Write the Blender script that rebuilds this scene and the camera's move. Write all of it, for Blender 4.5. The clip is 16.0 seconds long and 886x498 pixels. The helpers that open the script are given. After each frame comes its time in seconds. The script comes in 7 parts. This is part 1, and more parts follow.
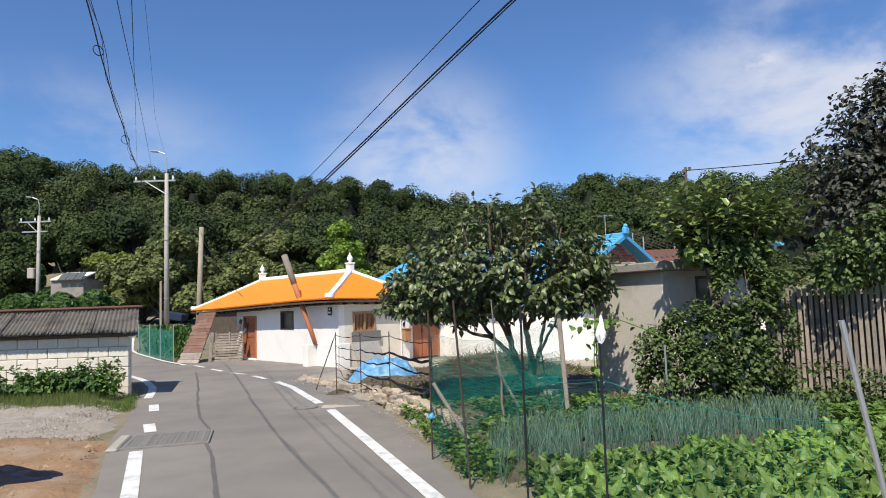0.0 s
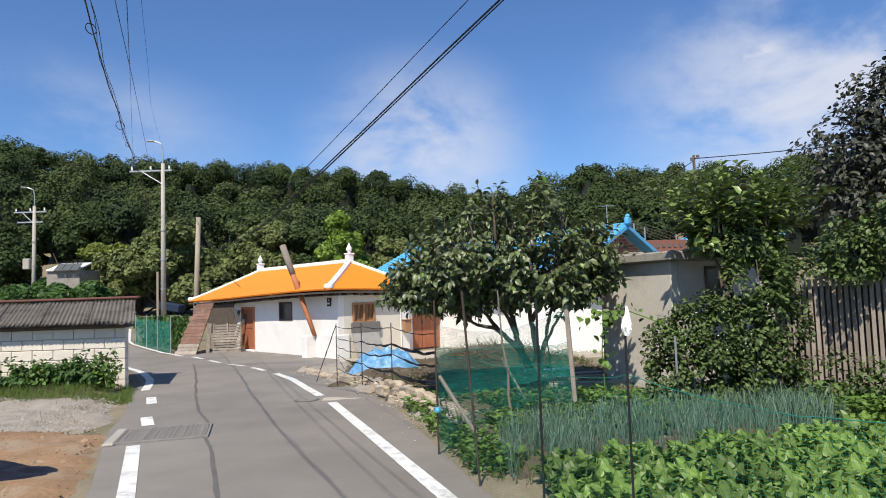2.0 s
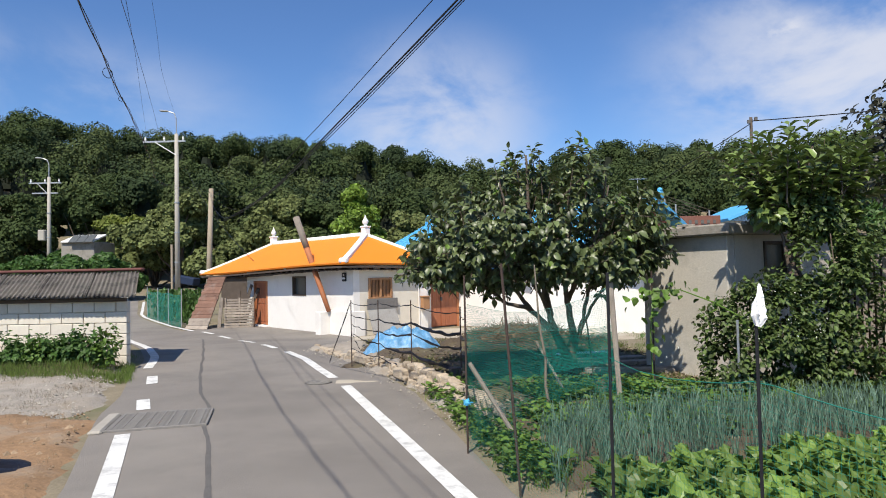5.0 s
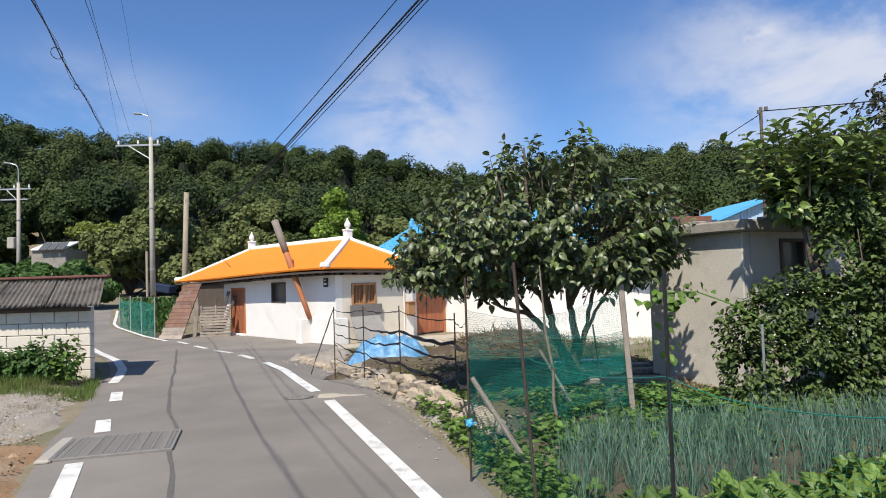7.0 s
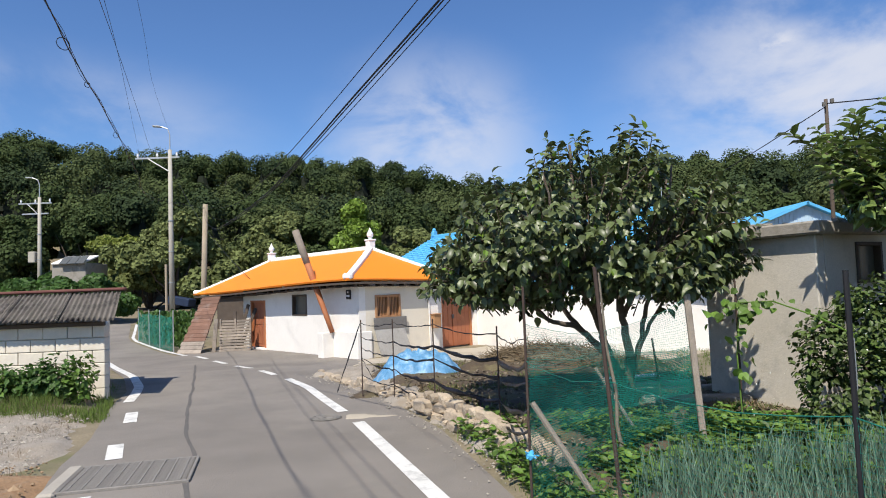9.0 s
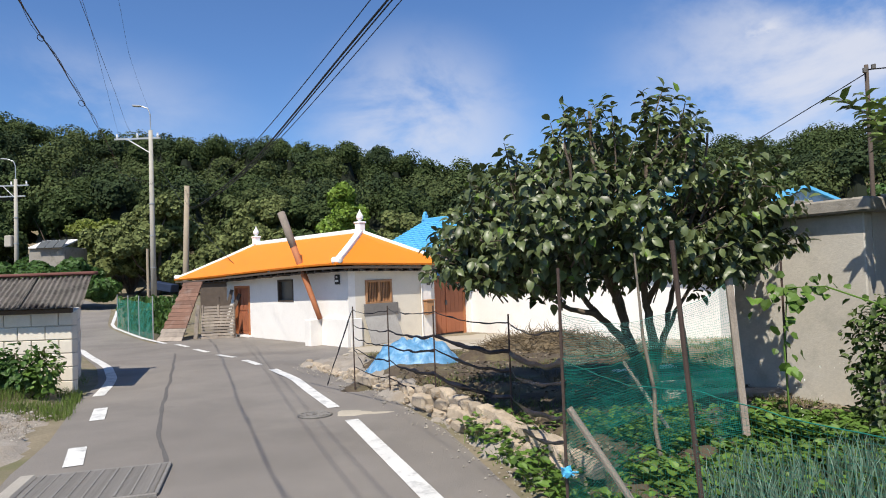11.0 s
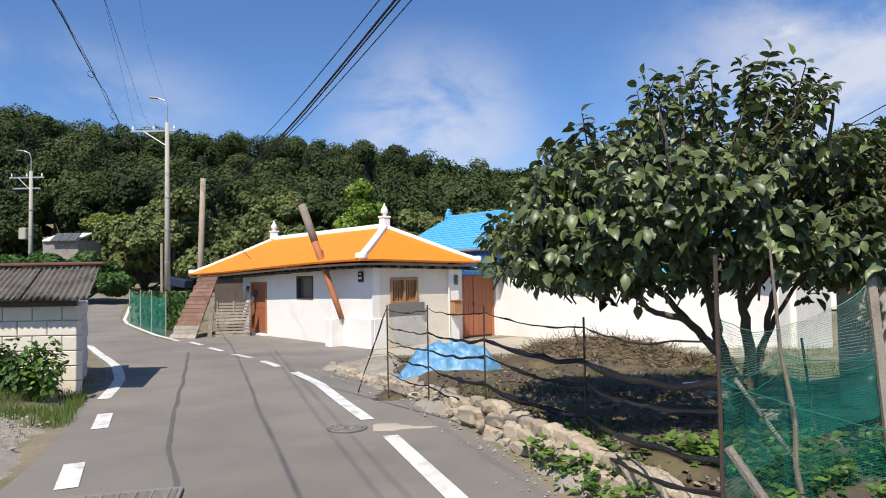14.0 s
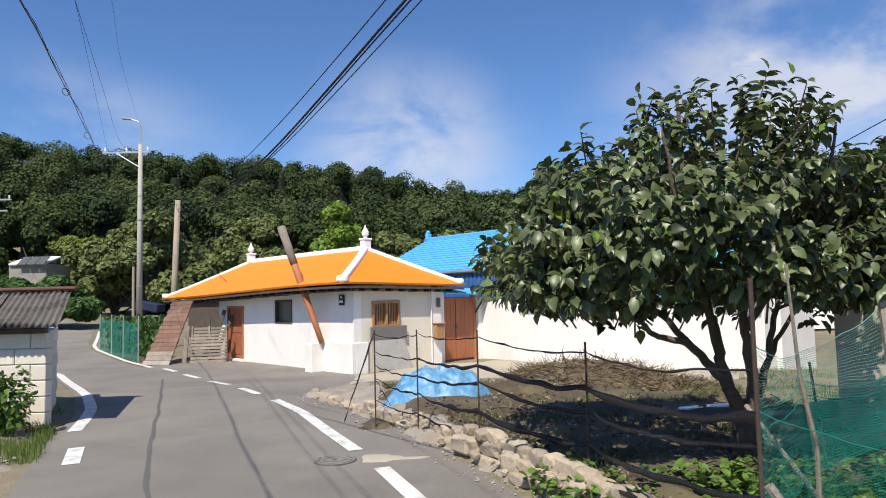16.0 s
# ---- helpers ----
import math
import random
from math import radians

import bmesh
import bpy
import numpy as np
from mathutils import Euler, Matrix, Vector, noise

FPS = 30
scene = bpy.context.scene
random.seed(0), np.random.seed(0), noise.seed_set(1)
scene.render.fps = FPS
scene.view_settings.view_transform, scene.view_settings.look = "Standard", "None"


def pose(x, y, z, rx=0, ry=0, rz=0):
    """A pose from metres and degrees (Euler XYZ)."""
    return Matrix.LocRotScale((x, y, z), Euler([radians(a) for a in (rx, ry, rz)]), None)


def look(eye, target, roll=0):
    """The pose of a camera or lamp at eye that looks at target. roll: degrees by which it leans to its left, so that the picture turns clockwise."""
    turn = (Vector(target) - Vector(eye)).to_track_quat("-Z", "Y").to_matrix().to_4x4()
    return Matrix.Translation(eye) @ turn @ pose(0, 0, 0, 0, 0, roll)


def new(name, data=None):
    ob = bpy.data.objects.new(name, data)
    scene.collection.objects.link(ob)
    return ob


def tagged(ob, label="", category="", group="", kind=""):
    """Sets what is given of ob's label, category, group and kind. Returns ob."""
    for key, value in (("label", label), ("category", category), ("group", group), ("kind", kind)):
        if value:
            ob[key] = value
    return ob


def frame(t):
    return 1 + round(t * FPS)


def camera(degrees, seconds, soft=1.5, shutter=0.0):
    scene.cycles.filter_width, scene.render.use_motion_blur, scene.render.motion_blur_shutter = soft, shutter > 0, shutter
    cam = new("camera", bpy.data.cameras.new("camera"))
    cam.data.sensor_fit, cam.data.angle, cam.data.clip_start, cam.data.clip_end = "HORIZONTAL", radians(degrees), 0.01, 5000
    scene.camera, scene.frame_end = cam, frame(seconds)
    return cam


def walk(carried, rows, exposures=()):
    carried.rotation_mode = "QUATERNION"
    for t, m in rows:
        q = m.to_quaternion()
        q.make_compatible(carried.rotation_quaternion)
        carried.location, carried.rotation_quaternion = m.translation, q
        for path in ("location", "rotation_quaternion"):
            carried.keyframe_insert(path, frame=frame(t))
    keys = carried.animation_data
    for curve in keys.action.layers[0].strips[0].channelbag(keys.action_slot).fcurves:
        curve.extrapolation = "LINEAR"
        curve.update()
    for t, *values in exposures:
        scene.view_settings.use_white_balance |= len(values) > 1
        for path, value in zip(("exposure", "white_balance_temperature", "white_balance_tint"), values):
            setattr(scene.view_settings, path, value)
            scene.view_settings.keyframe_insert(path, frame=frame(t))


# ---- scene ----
cam = camera(67.2, 16.0, soft=1.0)
PATH = [
    (0.0, 0.000, 0.002, 1.600, 94.61, 1.91, 0.20),
    (0.5, 0.042, 0.007, 1.587, 93.65, 1.17, 0.35),
    (1.0, 0.055, 0.037, 1.586, 93.67, 0.49, 0.82),
    (1.5, 0.001, 0.114, 1.588, 93.54, 0.60, 0.70),
    (2.0, -0.099, 0.227, 1.599, 93.83, 1.91, -0.05),
    (2.5, -0.137, 0.312, 1.589, 92.70, 2.33, -0.42),
    (3.0, -0.075, 0.561, 1.581, 92.12, 1.48, 0.39),
    (3.5, -0.086, 0.698, 1.576, 91.70, 0.73, 0.99),
    (4.0, -0.173, 0.896, 1.579, 91.12, 1.91, 2.39),
    (4.5, -0.212, 1.063, 1.578, 91.61, 1.51, 1.94),
    (7.0, -0.389, 1.975, 1.553, 92.27, 1.78, -0.32),
    (7.5, -0.403, 2.136, 1.542, 93.14, 1.97, -0.07),
    (8.0, -0.491, 2.308, 1.540, 92.93, 1.38, 1.10),
    (8.5, -0.568, 2.472, 1.545, 93.47, 2.00, 1.45),
    (11.0, -0.833, 3.473, 1.525, 92.06, 2.09, -0.01),
    (11.5, -0.848, 3.618, 1.529, 92.76, 2.06, 0.63),
    (12.0, -0.954, 3.776, 1.520, 91.96, 1.39, 1.25),
    (12.5, -1.101, 3.918, 1.505, 92.82, 0.95, 0.10),
    (13.0, -1.144, 4.091, 1.498, 92.13, 1.33, 0.54),
    (13.5, -1.161, 4.308, 1.489, 92.72, 1.49, 1.05),
    (14.0, -1.250, 4.467, 1.470, 92.21, 1.05, 1.02),
    (14.5, -1.365, 4.615, 1.500, 93.33, 2.53, -0.86),
    (15.0, -1.390, 4.689, 1.503, 93.80, 2.29, -2.15),
    (15.5, -1.402, 4.691, 1.495, 94.28, 1.87, -2.04),
    (16.0, -1.412, 4.672, 1.489, 94.05, 1.40, -1.07),
]
walk(cam, [(r[0], pose(*r[1:])) for r in PATH])

# ---- light ----
SUN_EL, SUN_AZ = 53.0, 197.0            # degrees; azimuth of the sun, clockwise from +y
sd = Vector((math.sin(radians(SUN_AZ)) * math.cos(radians(SUN_EL)), math.cos(radians(SUN_AZ)) * math.cos(radians(SUN_EL)), math.sin(radians(SUN_EL))))
sun_data = bpy.data.lights.new("sun", "SUN")
scene.view_settings.exposure = 0.24
sun_data.energy, sun_data.angle, sun_data.color = 5.0, radians(0.55), (1.0, 0.93, 0.82)
sun = new("sun", sun_data)
sun.matrix_world = look(sd * 50, (0, 0, 0))
world = bpy.data.worlds.new("sky")
scene.world = world
world.use_nodes = True
wn, wl = world.node_tree.nodes, world.node_tree.links
wn.clear()


def N(nodes, kind, **kw):
    n = nodes.new(kind)
    for k, val in kw.items():
        n.inputs[k.replace("_", " ")].default_value = val
    return n


sky = wn.new("ShaderNodeTexSky")
sky.sky_type, sky.sun_disc = "NISHITA", False
sky.sun_elevation, sky.sun_rotation = radians(SUN_EL), radians(SUN_AZ)
sky.air_density, sky.dust_density, sky.ozone_density = 1.0, 0.4, 3.0
tc = wn.new("ShaderNodeTexCoord")


def wmath(op, a, b):
    m = wn.new("ShaderNodeMath")
    m.operation = op
    for i, q in enumerate((a, b)):
        if isinstance(q, (int, float)):
            m.inputs[i].default_value = q
        else:
            wl.new(q, m.inputs[i])
    return m.outputs[0]


def cloud(direction, inner, outer, strength, scale, flat, lo=0.42, hi=0.72):
    """A wispy bank of cloud round one direction of the sky."""
    d = wn.new("ShaderNodeVectorMath")
    d.operation = "SUBTRACT"
    wl.new(tc.outputs["Generated"], d.inputs[0])
    d.inputs[1].default_value = Vector(direction).normalized()
    sc = wn.new("ShaderNodeVectorMath")
    sc.operation = "MULTIPLY"
    wl.new(d.outputs[0], sc.inputs[0])
    sc.inputs[1].default_value = (1, 1, flat)
    ln = wn.new("ShaderNodeVectorMath")
    ln.operation = "LENGTH"
    wl.new(sc.outputs[0], ln.inputs[0])
    fall = N(wn, "ShaderNodeMapRange", From_Min=outer, From_Max=inner)
    fall.interpolation_type = "SMOOTHSTEP"
    wl.new(ln.outputs["Value"], fall.inputs["Value"])
    nz = N(wn, "ShaderNodeTexNoise", Scale=scale, Detail=7.0, Roughness=0.58, Distortion=0.35)
    st = wn.new("ShaderNodeVectorMath")
    st.operation = "MULTIPLY"
    wl.new(tc.outputs["Generated"], st.inputs[0])
    st.inputs[1].default_value = (1, 1, 1.9)
    wl.new(st.outputs[0], nz.inputs["Vector"])
    dens = N(wn, "ShaderNodeMapRange", From_Min=lo, From_Max=hi)
    dens.interpolation_type = "SMOOTHSTEP"
    wl.new(nz.outputs["Fac"], dens.inputs["Value"])
    return wmath("MULTIPLY", wmath("MULTIPLY", fall.outputs[0], dens.outputs[0]), strength)


CLOUDS = None
for c in (((-0.03, 1, 0.21), 0.02, 0.22, 0.75, 5.0, 1.2, 0.30, 0.62), ((0.62, 1, 0.30), 0.05, 0.36, 0.85, 4.0, 1.6, 0.32, 0.62),
          ((0.50, 1, 0.345), 0.0, 0.075, 1.0, 9.0, 1.6, 0.25, 0.6), ((-0.62, 1, 0.26), 0.02, 0.34, 0.55, 4.0, 2.6, 0.3, 0.7),
          ((-0.9, -0.6, 0.4), 0.1, 0.6, 0.5, 3.0, 1.5), ((0.7, -1, 0.5), 0.1, 0.5, 0.5, 3.0, 1.5)):
    k = cloud(*c)
    CLOUDS = k if CLOUDS is None else wmath("MAXIMUM", CLOUDS, k)
skytint = wn.new("ShaderNodeMix")
skytint.data_type, skytint.blend_type = "RGBA", "MULTIPLY"
skytint.inputs["Factor"].default_value = 1.0
wl.new(sky.outputs[0], skytint.inputs["A"])
skytint.inputs["B"].default_value = (0.76, 0.99, 1.30, 1)
mix = wn.new("ShaderNodeMix")
mix.data_type = "RGBA"
wl.new(CLOUDS, mix.inputs["Factor"])
wl.new(skytint.outputs["Result"], mix.inputs["A"])
mix.inputs["B"].default_value = (6.9, 7.1, 7.9, 1)
bg = N(wn, "ShaderNodeBackground", Strength=0.092)
wl.new(mix.outputs["Result"], bg.inputs["Color"])
wo = wn.new("ShaderNodeOutputWorld")
wl.new(bg.outputs[0], wo.inputs["Surface"])

# ---- materials ----


def mat(name, col, rough=0.8, var=0.18, scale=3.0, bump=0.2, fine=40.0, metal=0.0, dirt=None, dirt_amount=0.35, dirt_scale=1.3, each=0.0, spec=0.4, trans=0.0, alpha=1.0):
    """Painted or natural surface: base colour varied at two scales, stains, grain bump."""
    m = bpy.data.materials.new(name)
    m.use_nodes = True
    n, l = m.node_tree.nodes, m.node_tree.links
    b = n["Principled BSDF"]
    b.inputs["Roughness"].default_value = rough
    b.inputs["Metallic"].default_value = metal
    b.inputs["Specular IOR Level"].default_value = spec
    co = n.new("ShaderNodeTexCoord")
    big = N(n, "ShaderNodeTexNoise", Scale=scale, Detail=5.0, Roughness=0.6)
    small = N(n, "ShaderNodeTexNoise", Scale=fine, Detail=3.0, Roughness=0.7)
    l.new(co.outputs["Object"], big.inputs["Vector"])
    l.new(co.outputs["Object"], small.inputs["Vector"])
    av = n.new("ShaderNodeMath")
    av.operation = "MULTIPLY_ADD"
    l.new(small.outputs["Fac"], av.inputs[0])
    av.inputs[1].default_value = 0.6
    hf = n.new("ShaderNodeMath")
    hf.operation = "MULTIPLY"
    hf.inputs[1].default_value = 0.7
    l.new(big.outputs["Fac"], hf.inputs[0])
    l.new(hf.outputs[0], av.inputs[2])
    rng = N(n, "ShaderNodeMapRange", From_Min=0.35, From_Max=0.95, To_Min=1 - var, To_Max=1 + var)
    l.new(av.outputs[0], rng.inputs["Value"])
    mul = n.new("ShaderNodeMix")
    mul.data_type, mul.blend_type = "RGBA", "MULTIPLY"
    mul.inputs["Factor"].default_value = 1.0
    mul.inputs["A"].default_value = (*col, 1)
    l.new(rng.outputs[0], mul.inputs["B"])
    out = mul.outputs["Result"]
    if each:
        oi = n.new("ShaderNodeObjectInfo")
        ge = n.new("ShaderNodeNewGeometry")
        ad = n.new("ShaderNodeMath")
        ad.operation = "ADD"
        l.new(oi.outputs["Random"], ad.inputs[0])
        l.new(ge.outputs["Random Per Island"], ad.inputs[1])
        fr = n.new("ShaderNodeMath")
        fr.operation = "FRACT"
        l.new(ad.outputs[0], fr.inputs[0])
        r2 = N(n, "ShaderNodeMapRange", To_Min=1 - each, To_Max=1 + each)
        l.new(fr.outputs[0], r2.inputs["Value"])
        m2 = n.new("ShaderNodeMix")
        m2.data_type, m2.blend_type = "RGBA", "MULTIPLY"
        m2.inputs["Factor"].default_value = 1.0
        l.new(out, m2.inputs["A"])
        l.new(r2.outputs[0], m2.inputs["B"])
        out = m2.outputs["Result"]
    if dirt:
        dn = N(n, "ShaderNodeTexNoise", Scale=dirt_scale, Detail=8.0, Roughness=0.68)
        l.new(co.outputs["Object"], dn.inputs["Vector"])
        dr = N(n, "ShaderNodeMapRange", From_Min=0.50, From_Max=0.74, To_Min=0.0, To_Max=dirt_amount * 2)
        l.new(dn.outputs["Fac"], dr.inputs["Value"])
        m3 = n.new("ShaderNodeMix")
        m3.data_type = "RGBA"
        l.new(dr.outputs[0], m3.inputs["Factor"])
        l.new(out, m3.inputs["A"])
        m3.inputs["B"].default_value = (*dirt, 1)
        out = m3.outputs["Result"]
    l.new(out, b.inputs["Base Color"])
    if bump:
        bp = N(n, "ShaderNodeBump", Strength=bump, Distance=0.02)
        l.new(av.outputs[0], bp.inputs["Height"])
        l.new(bp.outputs[0], b.inputs["Normal"])
    if trans:
        tr = n.new("ShaderNodeBsdfTranslucent")
        l.new(out, tr.inputs["Color"])
        ms = n.new("ShaderNodeMixShader")
        ms.inputs[0].default_value = trans
        l.new(b.outputs[0], ms.inputs[1])
        l.new(tr.outputs[0], ms.inputs[2])
        l.new(ms.outputs[0], n["Material Output"].inputs["Surface"])
    if alpha < 1:
        b.inputs["Alpha"].default_value = alpha
    return m


ASPHALT = mat("asphalt", (0.205, 0.184, 0.160), 0.9, 0.42, 0.45, 0.6, 110, dirt=(0.26, 0.235, 0.20), dirt_amount=0.4, dirt_scale=0.5)
ROADPAINT = mat("road_paint", (0.66, 0.65, 0.61), 0.75, 0.12, 2, 0.2, 90, dirt=(0.27, 0.265, 0.25), dirt_amount=0.5, dirt_scale=6)
SOIL = mat("soil", (0.26, 0.16, 0.085), 0.95, 0.4, 2.0, 1.0, 22, dirt=(0.34, 0.29, 0.22), dirt_amount=0.5, dirt_scale=0.8)
BEDSOIL = mat("bed_soil", (0.088, 0.066, 0.044), 0.95, 0.35, 3.0, 0.8, 40, dirt=(0.17, 0.15, 0.07), dirt_amount=0.5, dirt_scale=1.4)
GRAVELM = mat("pale_gravel", (0.31, 0.275, 0.23), 0.95, 0.4, 4, 0.9, 60, dirt=(0.27, 0.21, 0.14), dirt_amount=0.4)
GRASSGROUND = mat("grass_ground", (0.21, 0.175, 0.115), 0.95, 0.35, 2, 0.7, 30, dirt=(0.13, 0.13, 0.06), dirt_amount=0.6, dirt_scale=0.9)
CROWN_SHADE = mat("crown_shade", (0.010, 0.015, 0.007), 0.95, 0.35, 0.2, 0.4, 3)
WHITEWALL = mat("white_plaster", (0.80, 0.77, 0.72), 0.85, 0.06, 1.2, 0.18, 25, dirt=(0.56, 0.53, 0.48), dirt_amount=0.22, dirt_scale=1.0)
CREAMWALL = mat("cream_plaster", (0.70, 0.64, 0.53), 0.85, 0.08, 1.2, 0.18, 25, dirt=(0.5, 0.46, 0.4), dirt_amount=0.25)
CONCRETE = mat("concrete", (0.50, 0.465, 0.40), 0.9, 0.16, 1.4, 0.3, 35, dirt=(0.24, 0.225, 0.195), dirt_amount=0.45, dirt_scale=1.2)
SLABCON = mat("slab_concrete", (0.30, 0.275, 0.235), 0.92, 0.25, 2.5, 0.5, 30, dirt=(0.14, 0.125, 0.1), dirt_amount=0.55, dirt_scale=2.5)
APRON = mat("apron_concrete", (0.42, 0.37, 0.29), 0.92, 0.16, 1.1, 0.3, 30, dirt=(0.29, 0.23, 0.15), dirt_amount=0.45, dirt_scale=0.8)
BLOCK = mat("cement_block", (0.68, 0.62, 0.52), 0.92, 0.1, 3, 0.45, 60, dirt=(0.45, 0.41, 0.34), dirt_amount=0.25, dirt_scale=3, each=0.07)
MORTAR = mat("mortar", (0.47, 0.45, 0.41), 0.95, 0.15, 5, 0.4, 60)
ORANGE = mat("orange_roof_paint", (0.86, 0.235, 0.012), 0.6, 0.06, 0.9, 0.1, 30, dirt=(0.62, 0.16, 0.02), dirt_amount=0.14, dirt_scale=0.9)
RIDGEWHITE = mat("ridge_white", (0.82, 0.81, 0.79), 0.7, 0.06, 4, 0.2, 40, dirt=(0.5, 0.47, 0.42), dirt_amount=0.2, dirt_scale=4)
BLUEROOF = mat("blue_roof_paint", (0.10, 0.41, 0.70), 0.5, 0.1, 1.5, 0.15, 25, dirt=(0.16, 0.42, 0.66), dirt_amount=0.3, each=0.05)
BLUEDARK = mat("blue_sheet", (0.03, 0.13, 0.34), 0.5, 0.1, 1.5, 0.1, 25)
DOORWOOD = mat("rust_red_door", (0.36, 0.125, 0.06), 0.6, 0.16, 2.2, 0.25, 40, dirt=(0.27, 0.11, 0.06), dirt_amount=0.35, each=0.05)
DOORFRAME = mat("orange_brown_frame", (0.44, 0.17, 0.07), 0.65, 0.15, 4, 0.2, 40)
WINWOOD = mat("window_wood", (0.36, 0.19, 0.09), 0.7, 0.2, 6, 0.25, 50)
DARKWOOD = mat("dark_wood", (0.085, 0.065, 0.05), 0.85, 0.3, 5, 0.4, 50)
GREYWOOD = mat("weathered_wood", (0.285, 0.24, 0.195), 0.88, 0.28, 5, 0.5, 60, dirt=(0.12, 0.10, 0.085), dirt_amount=0.4, dirt_scale=3, each=0.22)
REDWOOD = mat("reddish_boards", (0.175, 0.095, 0.065), 0.85, 0.28, 4, 0.4, 60, dirt=(0.25, 0.21, 0.18), dirt_amount=0.35, dirt_scale=2, each=0.2)
RUSTBEAM = mat("rust_painted_beam", (0.40, 0.145, 0.06), 0.7, 0.25, 4, 0.3, 40, dirt=(0.22, 0.13, 0.09), dirt_amount=0.4, dirt_scale=4)
BARK = mat("bark", (0.11, 0.083, 0.062), 0.92, 0.35, 8, 0.9, 50, dirt=(0.2, 0.18, 0.15), dirt_amount=0.35, dirt_scale=5)
PALEBARK = mat("pale_bark", (0.2, 0.17, 0.13), 0.92, 0.35, 8, 0.7, 50)
POLECON = mat("pole_concrete", (0.40, 0.375, 0.32), 0.85, 0.12, 2, 0.2, 30, dirt=(0.33, 0.30, 0.26), dirt_amount=0.3)
OLDPOLE = mat("old_wood_pole", (0.33, 0.275, 0.20), 0.85, 0.2, 3, 0.3, 30)
STEEL = mat("galvanised_steel", (0.45, 0.46, 0.46), 0.45, 0.15, 6, 0.1, 40, metal=0.7)
RUST = mat("rusty_steel", (0.06, 0.04, 0.032), 0.85, 0.35, 10, 0.4, 60)
BLACKCABLE = mat("black_cable", (0.012, 0.012, 0.014), 0.6, 0.1, 3, 0.0)
BLACKFILM = mat("black_plastic_film", (0.014, 0.014, 0.019), 0.45, 0.3, 6, 0.5, 25, spec=0.25)
BLUEFILM = mat("blue_tarpaulin", (0.11, 0.28, 0.47), 0.4, 0.35, 7, 0.9, 25, dirt=(0.42, 0.56, 0.68), dirt_amount=0.4, dirt_scale=7)
NETGREEN = mat("green_net", (0.012, 0.20, 0.145), 0.6, 0.15, 4, 0.0, each=0.1)
CORRUGATED = mat("grey_fibre_cement", (0.25, 0.225, 0.195), 0.92, 0.25, 2.5, 0.5, 40, dirt=(0.075, 0.065, 0.06), dirt_amount=0.6, dirt_scale=2.2)
REDTRIM = mat("dark_red_trim", (0.13, 0.05, 0.04), 0.8, 0.2, 4, 0.2)
BRICK = mat("pink_red_brick", (0.45, 0.17, 0.13), 0.9, 0.15, 8, 0.4, 60, each=0.18)
STONE = mat("field_stone", (0.46, 0.375, 0.275), 0.92, 0.22, 5, 0.7, 40, dirt=(0.20, 0.175, 0.14), dirt_amount=0.4, dirt_scale=4, each=0.22)
WHITEPLASTIC = mat("white_plastic", (0.85, 0.85, 0.84), 0.4, 0.04, 8, 0.15, 20)
GLASSDARK = mat("dark_window", (0.10, 0.105, 0.10), 0.25, 0.2, 3, 0.05)
IRON = mat("cast_iron", (0.12, 0.112, 0.10), 0.7, 0.25, 10, 0.4, 60)
GRATE = mat("grate_steel", (0.225, 0.21, 0.19), 0.8, 0.3, 8, 0.3, 60, metal=0.1)
# even dark fill for blocks and plates drawn in place of hollow openings
HOLLOW_DARK = mat("hollow_dark", (0.12, 0.112, 0.10), 0.95, 0.2, 6, 0.3)
STRAW = mat("dry_stalks", (0.165, 0.125, 0.075), 0.95, 0.3, 4, 0.2, each=0.3)
BLACKPAINT = mat("black_sign", (0.015, 0.015, 0.02), 0.4, 0.1, 5, 0.0)
SIGNWHITE = mat("sign_white", (0.75, 0.75, 0.75), 0.5, 0.05, 5, 0.0)
ORANGEFASCIA = mat("orange_fascia", (0.82, 0.22, 0.02), 0.6, 0.08, 3, 0.1)


def leafmat(name, col, rough=0.45, var=0.3, each=0.3, trans=0.25, spec=0.35):
    return mat(name, col, rough, var, 6, 0.0, 30, each=each, trans=trans, spec=spec)


L_PERS = leafmat("persimmon_leaf", (0.092, 0.118, 0.042), 0.42, 0.25, 0.6, 0.15, 0.5)
L_PERS_N = leafmat("persimmon_young_leaf", (0.13, 0.22, 0.03), 0.4, 0.2, 0.3, 0.3)
L_RTREE = leafmat("fresh_leaf", (0.135, 0.19, 0.05), 0.36, 0.25, 0.5, 0.14, 0.5)
L_DARK = leafmat("dark_plum_leaf", (0.055, 0.058, 0.04), 0.5, 0.3, 0.35, 0.12)
L_BUSH = leafmat("bush_leaf", (0.070, 0.105, 0.026), 0.5, 0.3, 0.6, 0.11)
L_VINE = leafmat("vine_leaf", (0.098, 0.172, 0.030), 0.5, 0.25, 0.4, 0.22)
L_CABB = leafmat("cabbage_leaf", (0.128, 0.205, 0.040), 0.45, 0.35, 0.4, 0.13)
L_LEEK = leafmat("leek_blade", (0.115, 0.187, 0.13), 0.45, 0.2, 0.45, 0.12)
L_GRASS = leafmat("grass_blade", (0.125, 0.185, 0.035), 0.6, 0.25, 0.4, 0.3)
L_BEAN = leafmat("bean_leaf", (0.065, 0.13, 0.028), 0.5, 0.25, 0.35, 0.3)
L_FOREST = leafmat("forest_leaf", (0.052, 0.075, 0.026), 0.75, 0.25, 0.3, 0.14, 0.1)
L_FOREST_B = leafmat("forest_leaf_b", (0.075, 0.098, 0.036), 0.75, 0.25, 0.3, 0.14, 0.1)
